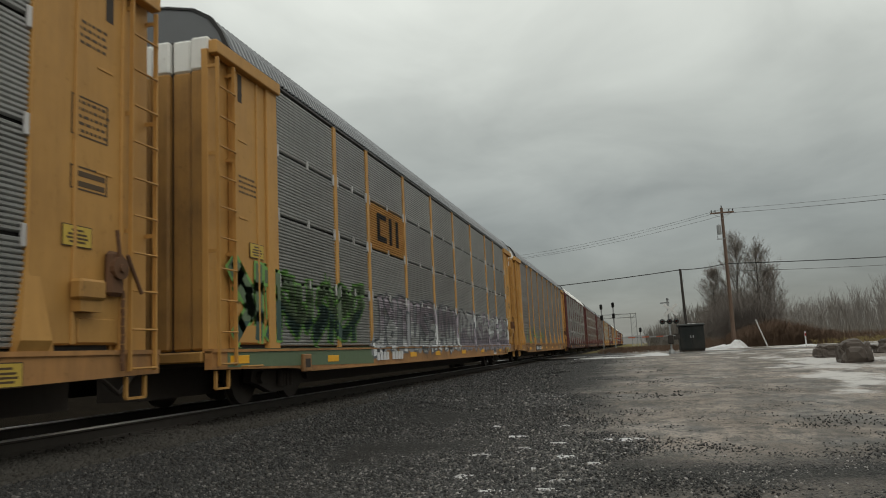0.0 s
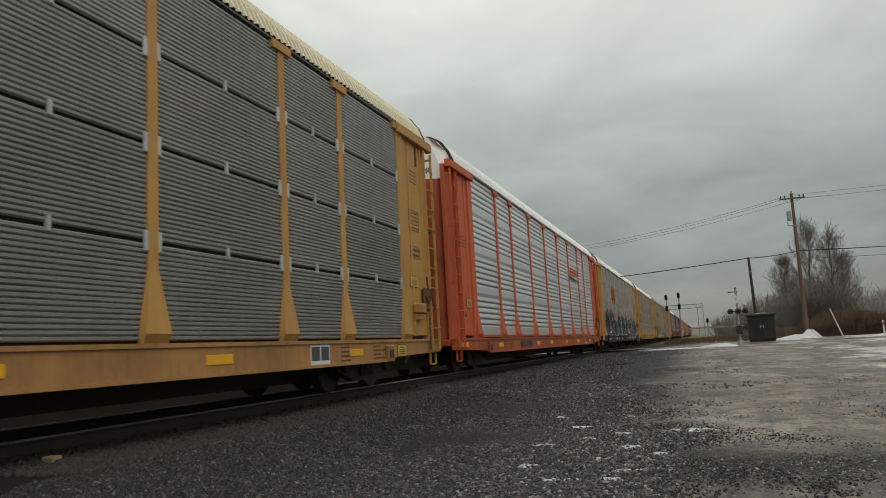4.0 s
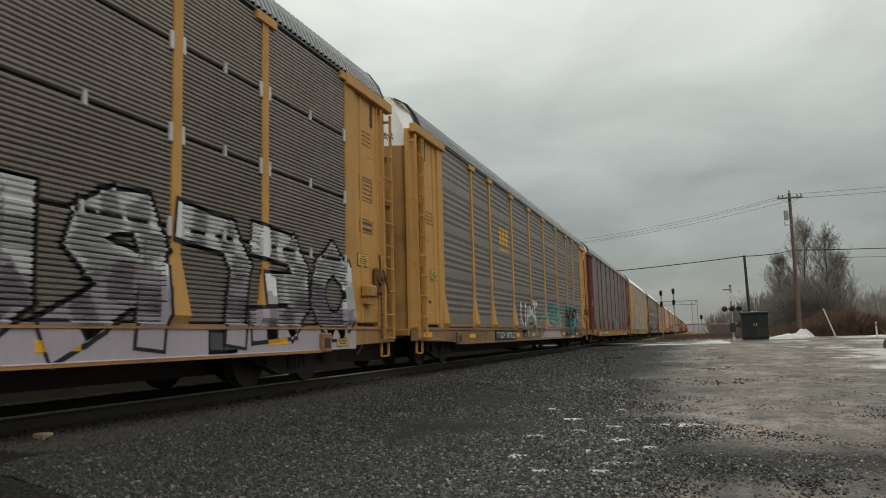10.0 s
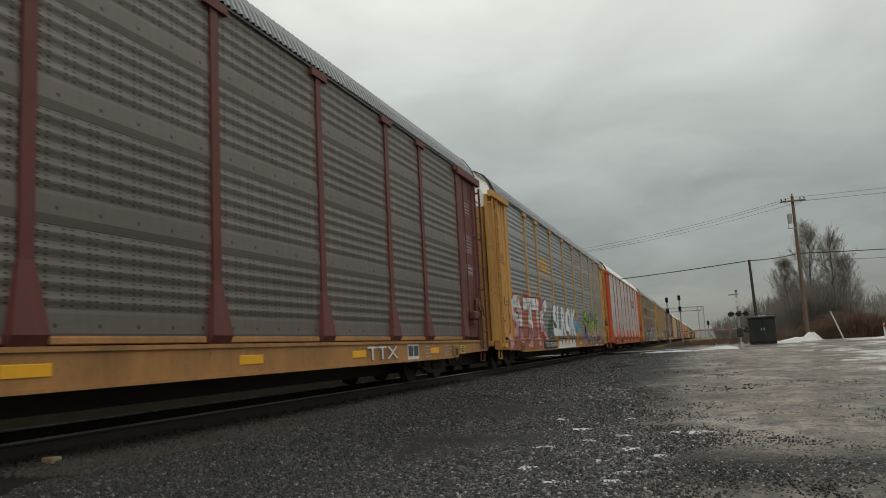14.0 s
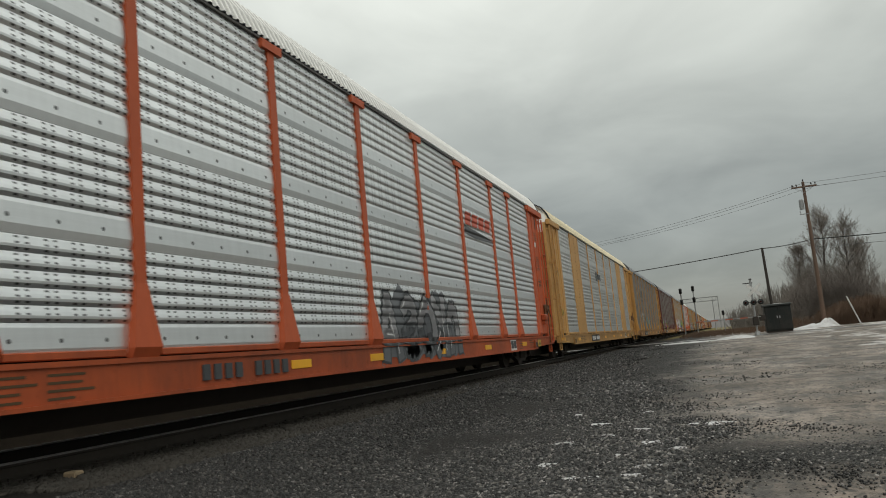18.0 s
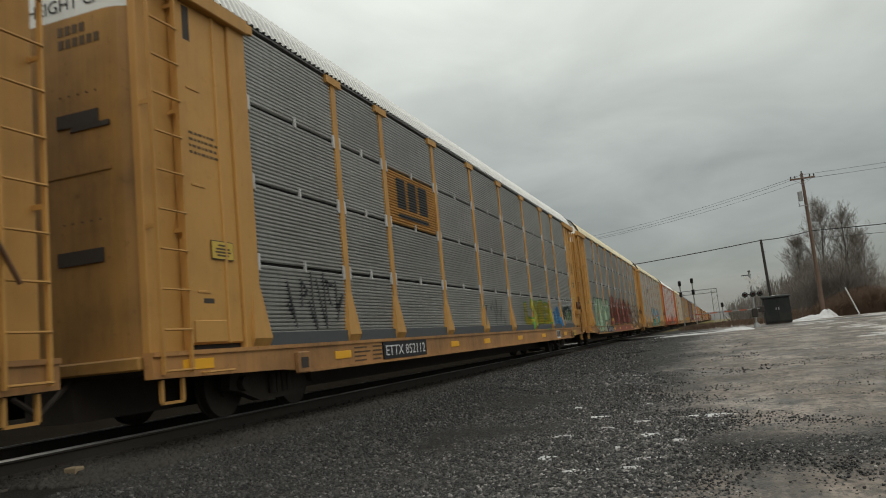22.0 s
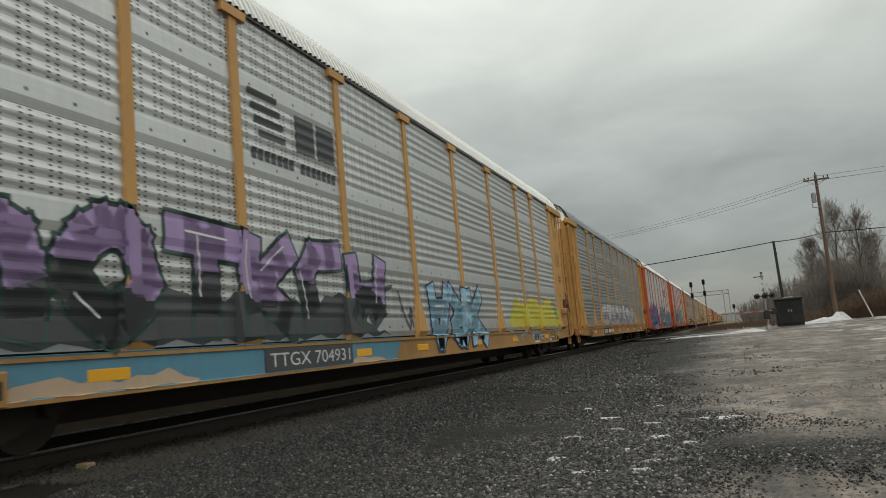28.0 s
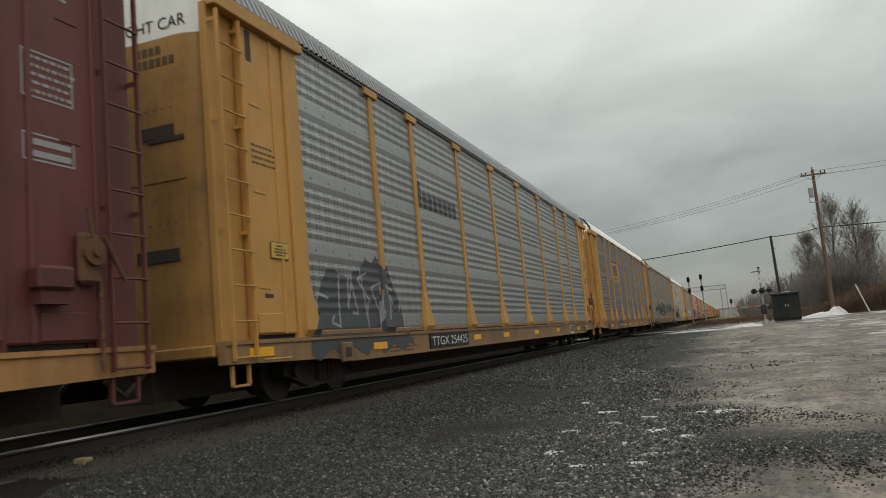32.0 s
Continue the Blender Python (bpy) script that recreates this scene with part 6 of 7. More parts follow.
# ---- paint work on the cars ----
def profile_x(style, zz, h):
    """How far the outer face of a side sheet stands out at the height zz above the sheet's foot."""
    if style == "ribbed":
        u = (zz * RIBS / h) % 1.0
        if zz > h:
            return -0.01
        return -0.018 + (0.036 * u / 0.28 if u < 0.28 else 0.036 + 0.005 * (u - 0.28) / 0.46 if u < 0.74 else 0.041 * (1 - u) / 0.26)
    if style in WAVE:
        if zz < 0.32:
            line = FLAT + [(WAVE[style][0][0], 0.32)]
            return next(b + (d - b) * (zz - a) / (c - a) for (b, a), (d, c) in zip(line, line[1:]) if zz <= c)
        p = (h - 0.32) / 5
        u = ((zz - 0.32) / p) % 1.0
        for (b, a), (d, c) in zip(WAVE[style], WAVE[style][1:]):
            if u <= c:
                return b + (d - b) * (u - a) / (c - a)
    return 0.0


def surface_x(spec, y, z):
    if z < Z_SILL1 + 0.035:
        return 1.562 if z > Z_SILL1 - 0.025 else 1.576 if z < Z_SILL0 + 0.03 and BODY0 + 3 < y < BODY1 - 3 else 1.537
    posts = spec.get("posts", POSTS)
    if y < posts[0] - 0.1 or y > posts[-1] + 0.1:
        return 1.502
    hw = 0.085
    if spec.get("flare", True):
        d = z - Z_SILL1
        hw = 0.215 if d < 0.70 else 0.085
        if d < 0.80 and min(abs(y - p) for p in posts) < hw:
            return 1.502 + (0.035 + 0.065 * d / 0.13 if d < 0.13 else 0.10 - 0.070 * (d - 0.13) / 0.67)
    for p in posts:
        if abs(y - p) < hw:
            return 1.531
    if any(posts[i] < y < posts[i + 1] for i in spec.get("solid", ())):
        return 1.535 if z > Z_PAN + 0.76 else 1.541
    h = (Z_EAVE - Z_PAN) / 4
    if spec["style"] == "plain":
        return SHEET_X + 0.002
    zz = (z - Z_PAN) % h
    return SHEET_X + profile_x(spec["style"], zz, h - (0.045 if spec["style"] == "ribbed" else 0.004))


def cut_heights(spec, z0, z1):
    out = [Z_SILL1 - 0.026, Z_SILL1 + 0.034, Z_PAN, Z_SILL0 + 0.03, Z_SILL1 + 0.13, Z_SILL1 + 0.695, Z_SILL1 + 0.705, Z_SILL1 + 0.80, Z_SILL1 + 0.121]
    h = (Z_EAVE - Z_PAN) / 4
    for r in range(4):
        b = Z_PAN + r * h
        if spec["style"] == "ribbed":
            p = (h - 0.045) / RIBS
            for i in range(RIBS):
                out += [b + i * p, b + (i + 0.28) * p, b + (i + 0.74) * p]
            out.append(b + h - 0.045)
        elif spec["style"] in WAVE:
            out += [b + 0.09, b + 0.28, b + 0.32]
            p = (h - 0.324) / 5
            for i in range(5):
                out += [b + 0.32 + (i + u) * p for _, u in WAVE[spec["style"]][:-1]]
        out.append(b)
    return sorted(z for z in set(out) if z0 < z < z1)


def laid_on(name, spec, polys, mats, lift, parent, pick=None, label=""):
    """Paint: flat outlines in (y, z), cut and pressed onto the ribs, posts and sill of the car's side."""
    bm = bmesh.new()
    for pts in polys:
        vs = [bm.verts.new((0, y, z)) for y, z in pts]
        if len(vs) > 2:
            try:
                bm.faces.new(vs)
            except ValueError:
                pass
    if not bm.faces:
        bm.free()
        return None
    bmesh.ops.triangulate(bm, faces=bm.faces[:])
    return press(name, spec, bm, mats, lift, parent, pick, label)


def press(name, spec, bm, mats, lift, parent, pick=None, label=""):
    ys = [v.co.y for v in bm.verts]
    zs = [v.co.z for v in bm.verts]
    y0, y1, z0, z1 = min(ys), max(ys), min(zs), max(zs)
    for z in cut_heights(spec, z0 + 0.004, z1 - 0.004):
        bmesh.ops.bisect_plane(bm, geom=bm.verts[:] + bm.edges[:] + bm.faces[:], plane_co=(0, 0, z), plane_no=(0, 0, 1), dist=0.0005)
    for p in spec.get("posts", POSTS):
        for d in (-0.221, -0.211, -0.092, -0.082, 0.082, 0.092, 0.211, 0.221):
            if y0 < p + d < y1:
                bmesh.ops.bisect_plane(bm, geom=bm.verts[:] + bm.edges[:] + bm.faces[:], plane_co=(0, p + d, 0), plane_no=(0, 1, 0), dist=0.0005)
    for v in bm.verts:
        v.co.x = surface_x(spec, v.co.y, v.co.z) + lift
    bmesh.ops.recalc_face_normals(bm, faces=bm.faces[:])
    for f in bm.faces:
        if f.normal.x < 0:
            f.normal_flip()
        if pick:
            f.material_index = pick(f.calc_center_median()) % len(mats)
    me = bpy.data.meshes.new(name)
    bm.to_mesh(me)
    bm.free()
    for m in mats:
        me.materials.append(M["p_" + m] if "p_" + m in M else M[m])
    return part(name, me, parent, label=label)


def bubble(rnd, cy, cz, hw, hh, angular=False, grow_by=0.0):
    """One fat spray-can figure."""
    n = 9 if angular else 22
    ph = [rnd.uniform(0, 6.28) for _ in range(3)]
    am = [rnd.uniform(0.08, 0.20), rnd.uniform(0.05, 0.16), rnd.uniform(0.03, 0.10)]
    pts = []
    for i in range(n):
        a = 2 * math.pi * i / n
        k = 1 + am[0] * math.sin(2 * a + ph[0]) + am[1] * math.sin(3 * a + ph[1]) + am[2] * math.sin(5 * a + ph[2])
        c, s = math.cos(a), math.sin(a)
        c, s = math.copysign(abs(c) ** 0.7, c), math.copysign(abs(s) ** 0.7, s)
        pts.append((cy + (hw * k + grow_by) * c, cz + (hh * k + grow_by) * s))
    return pts


def stroke(rnd, pts, w):
    """A sprayed line of the width w along points."""
    out = []
    for (a, b), (c, d) in zip(pts, pts[1:]):
        l = math.hypot(c - a, d - b) or 1
        nx, nz = -(d - b) / l * w / 2, (c - a) / l * w / 2
        ex, ez = (c - a) / l * w * 0.35, (d - b) / l * w * 0.35
        out.append([(a - ex + nx, b - ez + nz), (a - ex - nx, b - ez - nz), (c + ex - nx, d + ez - nz), (c + ex + nx, d + ez + nz)])
    return out


def scribble(rnd, y0, y1, z0, z1, n, w):
    polys = []
    step = (y1 - y0) / n
    for i in range(n):
        y = y0 + step * (i + 0.5)
        pts = [(y + rnd.uniform(-0.5, 0.5) * step, rnd.uniform(z0, z1)) for _ in range(rnd.randint(3, 6))]
        smoothed = []
        for a, b in zip(pts, pts[1:]):
            for t in (0, 0.5):
                smoothed.append((a[0] + (b[0] - a[0]) * t + 0.06 * step * rnd.gauss(0, 1), a[1] + (b[1] - a[1]) * t))
        polys += stroke(rnd, smoothed + [pts[-1]], w)
    return polys


def halo(rnd, y0, y1, z0, z1, ragged=0.18):
    ph = [rnd.uniform(0, 6.28) for _ in range(3)]
    n = max(6, int((y1 - y0) / 0.22))
    polys = []
    def top(i):
        y = y0 + (y1 - y0) * i / n
        e = min(1.0, 4 * min(i, n - i) / n + 0.25)
        return y, z0 + (z1 - z0) * (e - ragged * (0.5 + 0.5 * math.sin(y * 2.9 + ph[0])) - 0.6 * ragged * math.sin(y * 6.7 + ph[1]) ** 2)
    def low(i):
        y = y0 + (y1 - y0) * i / n
        return y, z0 + 0.10 * (z1 - z0) * math.sin(y * 4.1 + ph[2]) ** 2
    for i in range(n):
        polys.append([low(i), low(i + 1), top(i + 1), top(i)])
    return polys


def star(cy, cz, r):
    return [(cy + (r if i % 2 == 0 else r * 0.45) * math.sin(i * math.pi / 5), cz + (r if i % 2 == 0 else r * 0.45) * math.cos(i * math.pi / 5)) for i in range(10)]


# sprayed figures as strokes in a unit square
FIGURES = [
    [[(0, 0), (0.08, 0.95), (0.5, 0.35), (0.9, 1), (1, 0)]],
    [[(0.95, 0.82), (0.6, 1), (0.1, 0.85), (0.15, 0.58), (0.85, 0.42), (0.9, 0.12), (0.4, 0), (0, 0.14)]],
    [[(0.05, 0), (0.1, 1), (0.8, 0.92), (0.85, 0.6), (0.2, 0.48), (1, 0)]],
    [[(1, 0.95), (0.1, 0.9), (0.05, 0.08), (0.95, 0)], [(0.1, 0.5), (0.75, 0.54)]],
    [[(0, 0), (0.42, 1), (0.62, 1), (1, 0)], [(0.2, 0.34), (0.82, 0.36)]],
    [[(0.1, 1), (0.05, 0.08), (1, 0)]],
    [[(0.08, 1), (0.08, 0)], [(0.95, 1), (0.2, 0.5), (1, 0)]],
    [[(0.5, 1), (0.08, 0.7), (0.08, 0.3), (0.5, 0), (0.92, 0.3), (0.92, 0.7), (0.5, 1)]],
    [[(0, 0.95), (1, 1)], [(0.5, 0.95), (0.45, 0)]],
    [[(0.05, 1), (0.1, 0.25), (0.5, 0), (0.9, 0.25), (0.95, 1)]],
]


def soft_line(pts):
    """The same line with its corners cut."""
    out = [pts[0]]
    for (a, b), (c, d) in zip(pts, pts[1:]):
        out += [(a + (c - a) * 0.28, b + (d - b) * 0.28), (a + (c - a) * 0.72, b + (d - b) * 0.72)]
    return out + [pts[-1]]


def graffiti(root, spec, seed, kind, y0, y1, z0, z1, cols, n=6, txt=""):
    """cols: fill, second fill, outline, backing (None: no backing)."""
    rnd = random.Random(seed)
    fill, fill2, line, back = cols
    zm = (z0 + z1) / 2
    if kind == "tag":
        laid_on("spray_tag", spec, scribble(rnd, y0, y1, z0, z1, n, 0.045 if n > 4 else 0.07), [fill], 0.006, root)
        return
    if kind == "wash":
        laid_on("spray_backing", spec, halo(rnd, y0, y1, z0, z1, 0.3), [fill], 0.004, root)
        laid_on("spray_tag", spec, scribble(rnd, y0 + 0.1, y1 - 0.1, z0 + 0.1, z1 - 0.15, n, 0.05), [line], 0.007, root)
        return
    if back:
        laid_on("spray_backing", spec, halo(rnd, y0 - 0.12, y1 + 0.12, z0, z1 + 0.12), [back], 0.004, root)
    if kind == "word":
        press("spray_outline", spec, text_bmesh(txt, y0, y1, z0, z1, 0.10, 0.1), [line], 0.008, root)
        g = 0.06
        press("spray_letters", spec, text_bmesh(txt, y0 + g, y1 - g, z0 + g, z1 - g, 0.05, 0.1), [fill, fill2], 0.012, root, lambda c: 1 if c.z < zm - 0.15 * math.sin(c.y * 5) else 0)
        return
    step = (y1 - y0) / n
    share = 0.30 if kind == "bubble" else 0.14 if kind == "thin" else 0.22
    outl, body, edge = [], [], []
    order = FIGURES[:]
    rnd.shuffle(order)
    for i in range(n):
        top = z1 - rnd.uniform(0.0, 0.10) * (z1 - z0)
        low = z0 + rnd.uniform(0.0, 0.06) * (z1 - z0)
        a, w = y0 + step * (i - 0.02), step * 1.04
        wid = min(share * step, 0.42)
        flip, turn = rnd.random() < 0.5, rnd.random() < 0.5
        hooks = [[(rnd.choice((-0.1, 0.5, 1.1)), rnd.uniform(0.2, 0.9)), (rnd.uniform(0.1, 0.9), rnd.uniform(0.3, 1.0)), (rnd.uniform(0.3, 1.2), rnd.uniform(-0.02, 0.3))] for _ in range({"sharp": 1, "thin": 3}.get(kind, 0))]
        lean = rnd.uniform(-0.10, 0.16) * step
        for line_ in order[i % len(order)] + hooks:
            line_ = soft_line([(1 - u if flip else u, 1 - v if turn else v) for u, v in line_])
            pts = [(a + wid / 2 + (w - wid) * u + lean * v + 0.015 * rnd.gauss(0, 1) * step, low + wid / 2 + (top - low - wid) * v) for u, v in line_]
            outl += stroke(rnd, pts, wid + (0.06 if kind == "thin" else 0.11))
            body += stroke(rnd, pts, wid)
            edge += stroke(rnd, [(p - wid * 0.3, q + wid * 0.12) for p, q in pts[:3]], 0.028)
    laid_on("spray_outline", spec, outl, [line], 0.008, root)
    laid_on("spray_letters", spec, body, [fill, fill2], 0.011, root, lambda c: 1 if c.z < zm + 0.2 * math.sin(c.y * 3.1) - 0.1 else 0)
    if kind == "bubble":
        laid_on("spray_shine", spec, edge, ["gry" if fill == "wht" else "wht"], 0.014, root)


def bars(root, spec, name, rects, mat, lift=0.009):
    for a, b, c, d in rects:
        laid_on(name, spec, [[(a, c), (b, c), (b, d), (a, d)]], [mat], lift, root)


def plate(root, spec, bay, row, mat, bar_mat, rects):
    """A painted sheet in one bay that bears the owner's mark, here as plain bars."""
    h = (Z_EAVE - Z_PAN) / 4
    w = POSTS[bay + 1] - POSTS[bay] - 0.15
    part("plate_sheet", ribbed_panel(w, h - 0.045, spec["style"], M[mat]), root, (SHEET_X + 0.007, POSTS[bay] + 0.075, Z_PAN + row * h), "painted sheet with plain dark bars")
    y0, z0 = POSTS[bay] + 0.075, Z_PAN + row * h
    bars(root, spec, "mark_bar", [(y0 + a * w, y0 + b * w, z0 + c * h, z0 + d * h) for a, b, c, d in rects], bar_mat, 0.016)


def number_board(root, spec, txt, y0=7.3, y1=9.8, board="blk", ink="wht", z0=0.60, z1=0.90):
    if board:
        part("number_board", Shape().box(1.530, 1.560, y0, y1, z0, z1).mesh("number_board", M["p_" + board]), root, label="black board with white characters")
    if txt:
        bm = text_bmesh(txt, y0 + 0.1, y1 - 0.1, z0 + 0.06, z1 - 0.06)
        for v in bm.verts:
            v.co.x = 1.564
        me = bpy.data.meshes.new("number")
        bm.to_mesh(me)
        bm.free()
        me.materials.append(M["p_" + ink])
        part("number", me, root)
    else:
        w = (y1 - y0) / 9
        bar = cached(("number_bar", round(w, 3), round(z1 - z0, 3), ink), lambda: Shape().box(1.536, 1.564, 0.04, w - 0.05, 0.06, z1 - z0 - 0.06).mesh("number_bar", M["p_" + ink]))
        for i in range(9):
            if i != 4:
                part("number_bar", bar, root, (0, y0 + i * w, z0))


TWO = [(0.20, 0.28, 0.2, 0.8), (0.28, 0.46, 0.68, 0.8), (0.28, 0.46, 0.2, 0.32), (0.54, 0.62, 0.2, 0.8), (0.74, 0.82, 0.2, 0.8)]
THREE = [(0.18, 0.34, 0.30, 0.85), (0.40, 0.56, 0.30, 0.85), (0.62, 0.80, 0.30, 0.85), (0.18, 0.80, 0.12, 0.2)]


def dress(k, root, spec):
    s = 100 - 7 * k

    def g(kind, y0, y1, z0, z1, cols, n=6, txt=""):
        graffiti(root, spec, s + int(y0 * 10), kind, y0, y1, z0, z1, cols.split(), n, txt) if cols.count(" ") == 3 and "-" not in cols.split() else graffiti(root, spec, s + int(y0 * 10), kind, y0, y1, z0, z1, [None if c == "-" else c for c in cols.split()], n, txt)

    def mark(rects, mat, y0=7.4, y1=9.9, z0=3.25, z1=4.25):
        bars(root, spec, "mark_bar", [(y0 + a * (y1 - y0), y0 + b * (y1 - y0), z0 + c * (z1 - z0), z0 + d * (z1 - z0)) for a, b, c, d in rects], mat)

    def two_rims(txt, y0, y1, z0, z1):
        """Block letters, teal below and blue above, with a white and a black rim."""
        mid = z0 + 0.45 * (z1 - z0)
        for inset, bold, cols, lift in ((-0.05, 0.13, ["blk"], 0.007), (0.0, 0.10, ["wht"], 0.010), (0.03, 0.085, ["stl", "tl2"], 0.013)):
            press("spray_letters", spec, text_bmesh(txt, y0 + inset, y1 - inset, z0 + inset, z1 - inset, bold, 0.05), cols, lift, root, lambda c: 1 if c.z < mid else 0)

    def slanted_mark():
        """The owner's mark: four leaning red blocks over a dark wedge."""
        polys = [[(18.8 + 0.58 * i, 3.86), (19.25 + 0.58 * i, 3.86), (19.36 + 0.58 * i, 4.2), (18.91 + 0.58 * i, 4.2)] for i in range(4)]
        laid_on("mark_bar", spec, [[(18.72, 3.62), (19.5, 3.56), (21.25, 3.60), (21.25, 3.66), (19.6, 3.78), (18.74, 3.84)]], ["char"], 0.009, root)
        for p in polys:
            laid_on("mark_bar", spec, [p], ["sig"], 0.011, root)

    side_mark = [(0.0, 0.3, 0.86, 0.93), (0.03, 0.33, 0.72, 0.79), (0.06, 0.36, 0.58, 0.65), (0.10, 0.38, 0.44, 0.51), (0.5, 0.72, 0.42, 0.85), (0.76, 0.98, 0.42, 0.85)] + [(0.02 + 0.065 * i, 0.065 + 0.065 * i, 0.18, 0.30) for i in range(15) if i != 7]
    if k == 0:
        plate(root, spec, 2, 2, "yellow", "blk", TWO)
        laid_on("sill_paint", spec, [[(1.0, 0.70), (7.2, 0.60), (7.2, 0.96), (1.0, 0.96)]], ["sgrn"], 0.003, root)
        g("sharp", 1.2, 6.9, 1.0, 2.3, "sgrn drk grn -", 6)
        g("tag", 1.2, 6.9, 1.0, 2.4, "grn grn grn -", 9)
        g("bubble", 7.2, 16.0, 0.75, 2.25, "mauve wht slate gry", 9)
        g("sharp", 16.2, 26.4, 0.75, 2.2, "wht mauve slate mauve", 11)
        number_board(root, spec, "", 7.4, 9.4, None, "wht")
    elif k == -1:
        h = 2 * (Z_EAVE - Z_PAN) / 4
        part("shield_plate", Shape().bevel_box(-0.02, 0.03, 0, 1.76, 0, h, 0.01).mesh("shield_plate", M["yellow"]), root, (1.47, 5.39, Z_PAN + h), "yellow plate with a striped shield")
        y, z = 6.27, Z_PAN + h
        sh = [(y - 0.36, z + 1.80), (y + 0.36, z + 1.80), (y + 0.42, z + 1.72), (y + 0.36, z + 0.95), (y, z + 0.72), (y - 0.36, z + 0.95), (y - 0.42, z + 1.72)]
        def flat(name, polys, mat, x):
            vs, fs = [], []
            for p in polys:
                fs.append(tuple(range(len(vs), len(vs) + len(p))))
                vs += [(x, a, b) for a, b in p]
            part(name, mesh_of(name, vs, fs, [M[mat]]), root)
        flat("shield", [sh], "p_wht", 1.504)
        flat("shield_top", [[(y - 0.36, z + 1.80), (y + 0.36, z + 1.80), (y + 0.42, z + 1.72), (y + 0.39, z + 1.42), (y - 0.39, z + 1.42), (y - 0.42, z + 1.72)]], "p_navy", 1.508)
        flat("shield_stripe", [[(y - 0.33 + i * 0.145, z + 0.95 - 0.1 * (2 - abs(2 - i)) ), (y - 0.25 + i * 0.145, z + 0.95 - 0.1 * (2 - abs(2 - i))), (y - 0.25 + i * 0.145, z + 1.42), (y - 0.33 + i * 0.145, z + 1.42)] for i in range(5)], "p_red", 1.508)
        flat("mark_bar", [[(y - 0.3, z + 1.62), (y + 0.3, z + 1.62), (y + 0.3, z + 1.70), (y - 0.3, z + 1.70)], [(y - 0.32, z + 1.49), (y + 0.32, z + 1.49), (y + 0.32, z + 1.57), (y - 0.32, z + 1.57)]], "p_wht", 1.511)
        flat("slogan_bar", [[(y - 0.75, z + 0.42), (y - 0.1, z + 0.42), (y - 0.1, z + 0.55), (y - 0.75, z + 0.55)], [(y + 0.02, z + 0.42), (y + 0.72, z + 0.42), (y + 0.72, z + 0.55), (y + 0.02, z + 0.55)]], "p_char", 1.504)
        number_board(root, spec, "TTGX 963538", 6.4, 9.4)
    elif k == -2:
        plate(root, spec, 2, 2, "yellow", "navy", TWO)
        laid_on("spray_backing", spec, halo(random.Random(6), 1.8, 26.3, 0.96, 2.15, 0.12), ["char"], 0.002, root)
        g("sharp", 2.0, 9.4, 0.96, 2.75, "char slate wht prp", 4)
        g("sharp", 9.6, 17.6, 0.96, 2.5, "char slate wht prp", 6)
        g("sharp", 17.8, 25.9, 0.70, 2.4, "char slate wht prp", 7)
        number_board(root, spec, "504105", 7.62, 9.0, None, "wht", 0.62, 0.92)
    elif k in (-3, -10, -15, -21):
        slanted_mark()
        if k == -15:
            g("bubble", 13.2, 17.6, 0.6, 2.0, "gry slate char slate", 5)
            number_board(root, spec, "", 8.1, 10.0, None, "char")
        elif k == -21:
            g("bubble", 2.8, 10.4, 0.6, 2.6, "prp blue navy mag", 7)
            g("tag", 3.5, 10.0, 0.8, 2.4, "sky sky sky -", 9)
            g("sharp", 10.7, 12.4, 1.05, 1.9, "pink wht mag -", 2)
            laid_on("spray_backing", spec, halo(random.Random(8), 12.7, 18.9, 0.6, 2.75, 0.22), ["stl"], 0.003, root)
            g("word", 12.7, 18.3, 0.6, 2.55, "dkp dkp wht -", 4, "ALPS")
            g("bubble", 19.2, 26.3, 0.62, 2.2, "teal stl mag stl", 6)
            number_board(root, spec, "", 7.1, 9.6, "wht", "char", 0.58, 0.92)
        else:
            number_board(root, spec, "", 7.4, 9.2, None, "char")
    elif k == -5:
        g("bubble", 8.2, 13.1, 0.62, 2.3, "sky stl blk oxb", 4)
        g("bubble", 14.9, 19.2, 0.62, 2.2, "sky blue navy stl", 4)
        g("sharp", 19.5, 25.8, 0.62, 2.15, "salm brk navy stl", 7)
        g("tag", 2.8, 6.5, 1.1, 1.9, "mag mag mag -", 5)
        number_board(root, spec, "", 16.5, 18.2, None, "wht")
    elif k == -6:
        number_board(root, spec, "TTGX 695632", 8.3, 10.8)
        bars(root, spec, "stencil_bar", [(26.9, 27.05, 2.72, 3.07), (27.12, 27.18, 2.72, 3.07)], "wht")
    elif k == -7:
        laid_on("spray_backing", spec, halo(random.Random(2), 13.0, 15.6, 0.98, 2.2, 0.25), ["stl"], 0.003, root)
        g("sharp", 13.05, 15.6, 1.05, 2.15, "gry stl slate -", 4)
        g("tag", 9.2, 12.6, 1.3, 2.3, "slate slate slate -", 5)
        g("tag", 16.3, 18.0, 1.2, 1.7, "wht wht wht -", 3)
        number_board(root, spec, "", 6.5, 9.0)
    elif k == -8:
        mark(THREE, "gold", 8.0, 9.9)
        g("sharp", 10.9, 14.0, 0.6, 2.05, "wht gry char -", 3)
        laid_on("spray_backing", spec, halo(random.Random(4), 14.6, 19.0, 0.585, 1.2, 0.2), ["mauve"], 0.003, root)
        g("sharp", 15.9, 19.4, 1.35, 2.1, "teal teal gry -", 4)
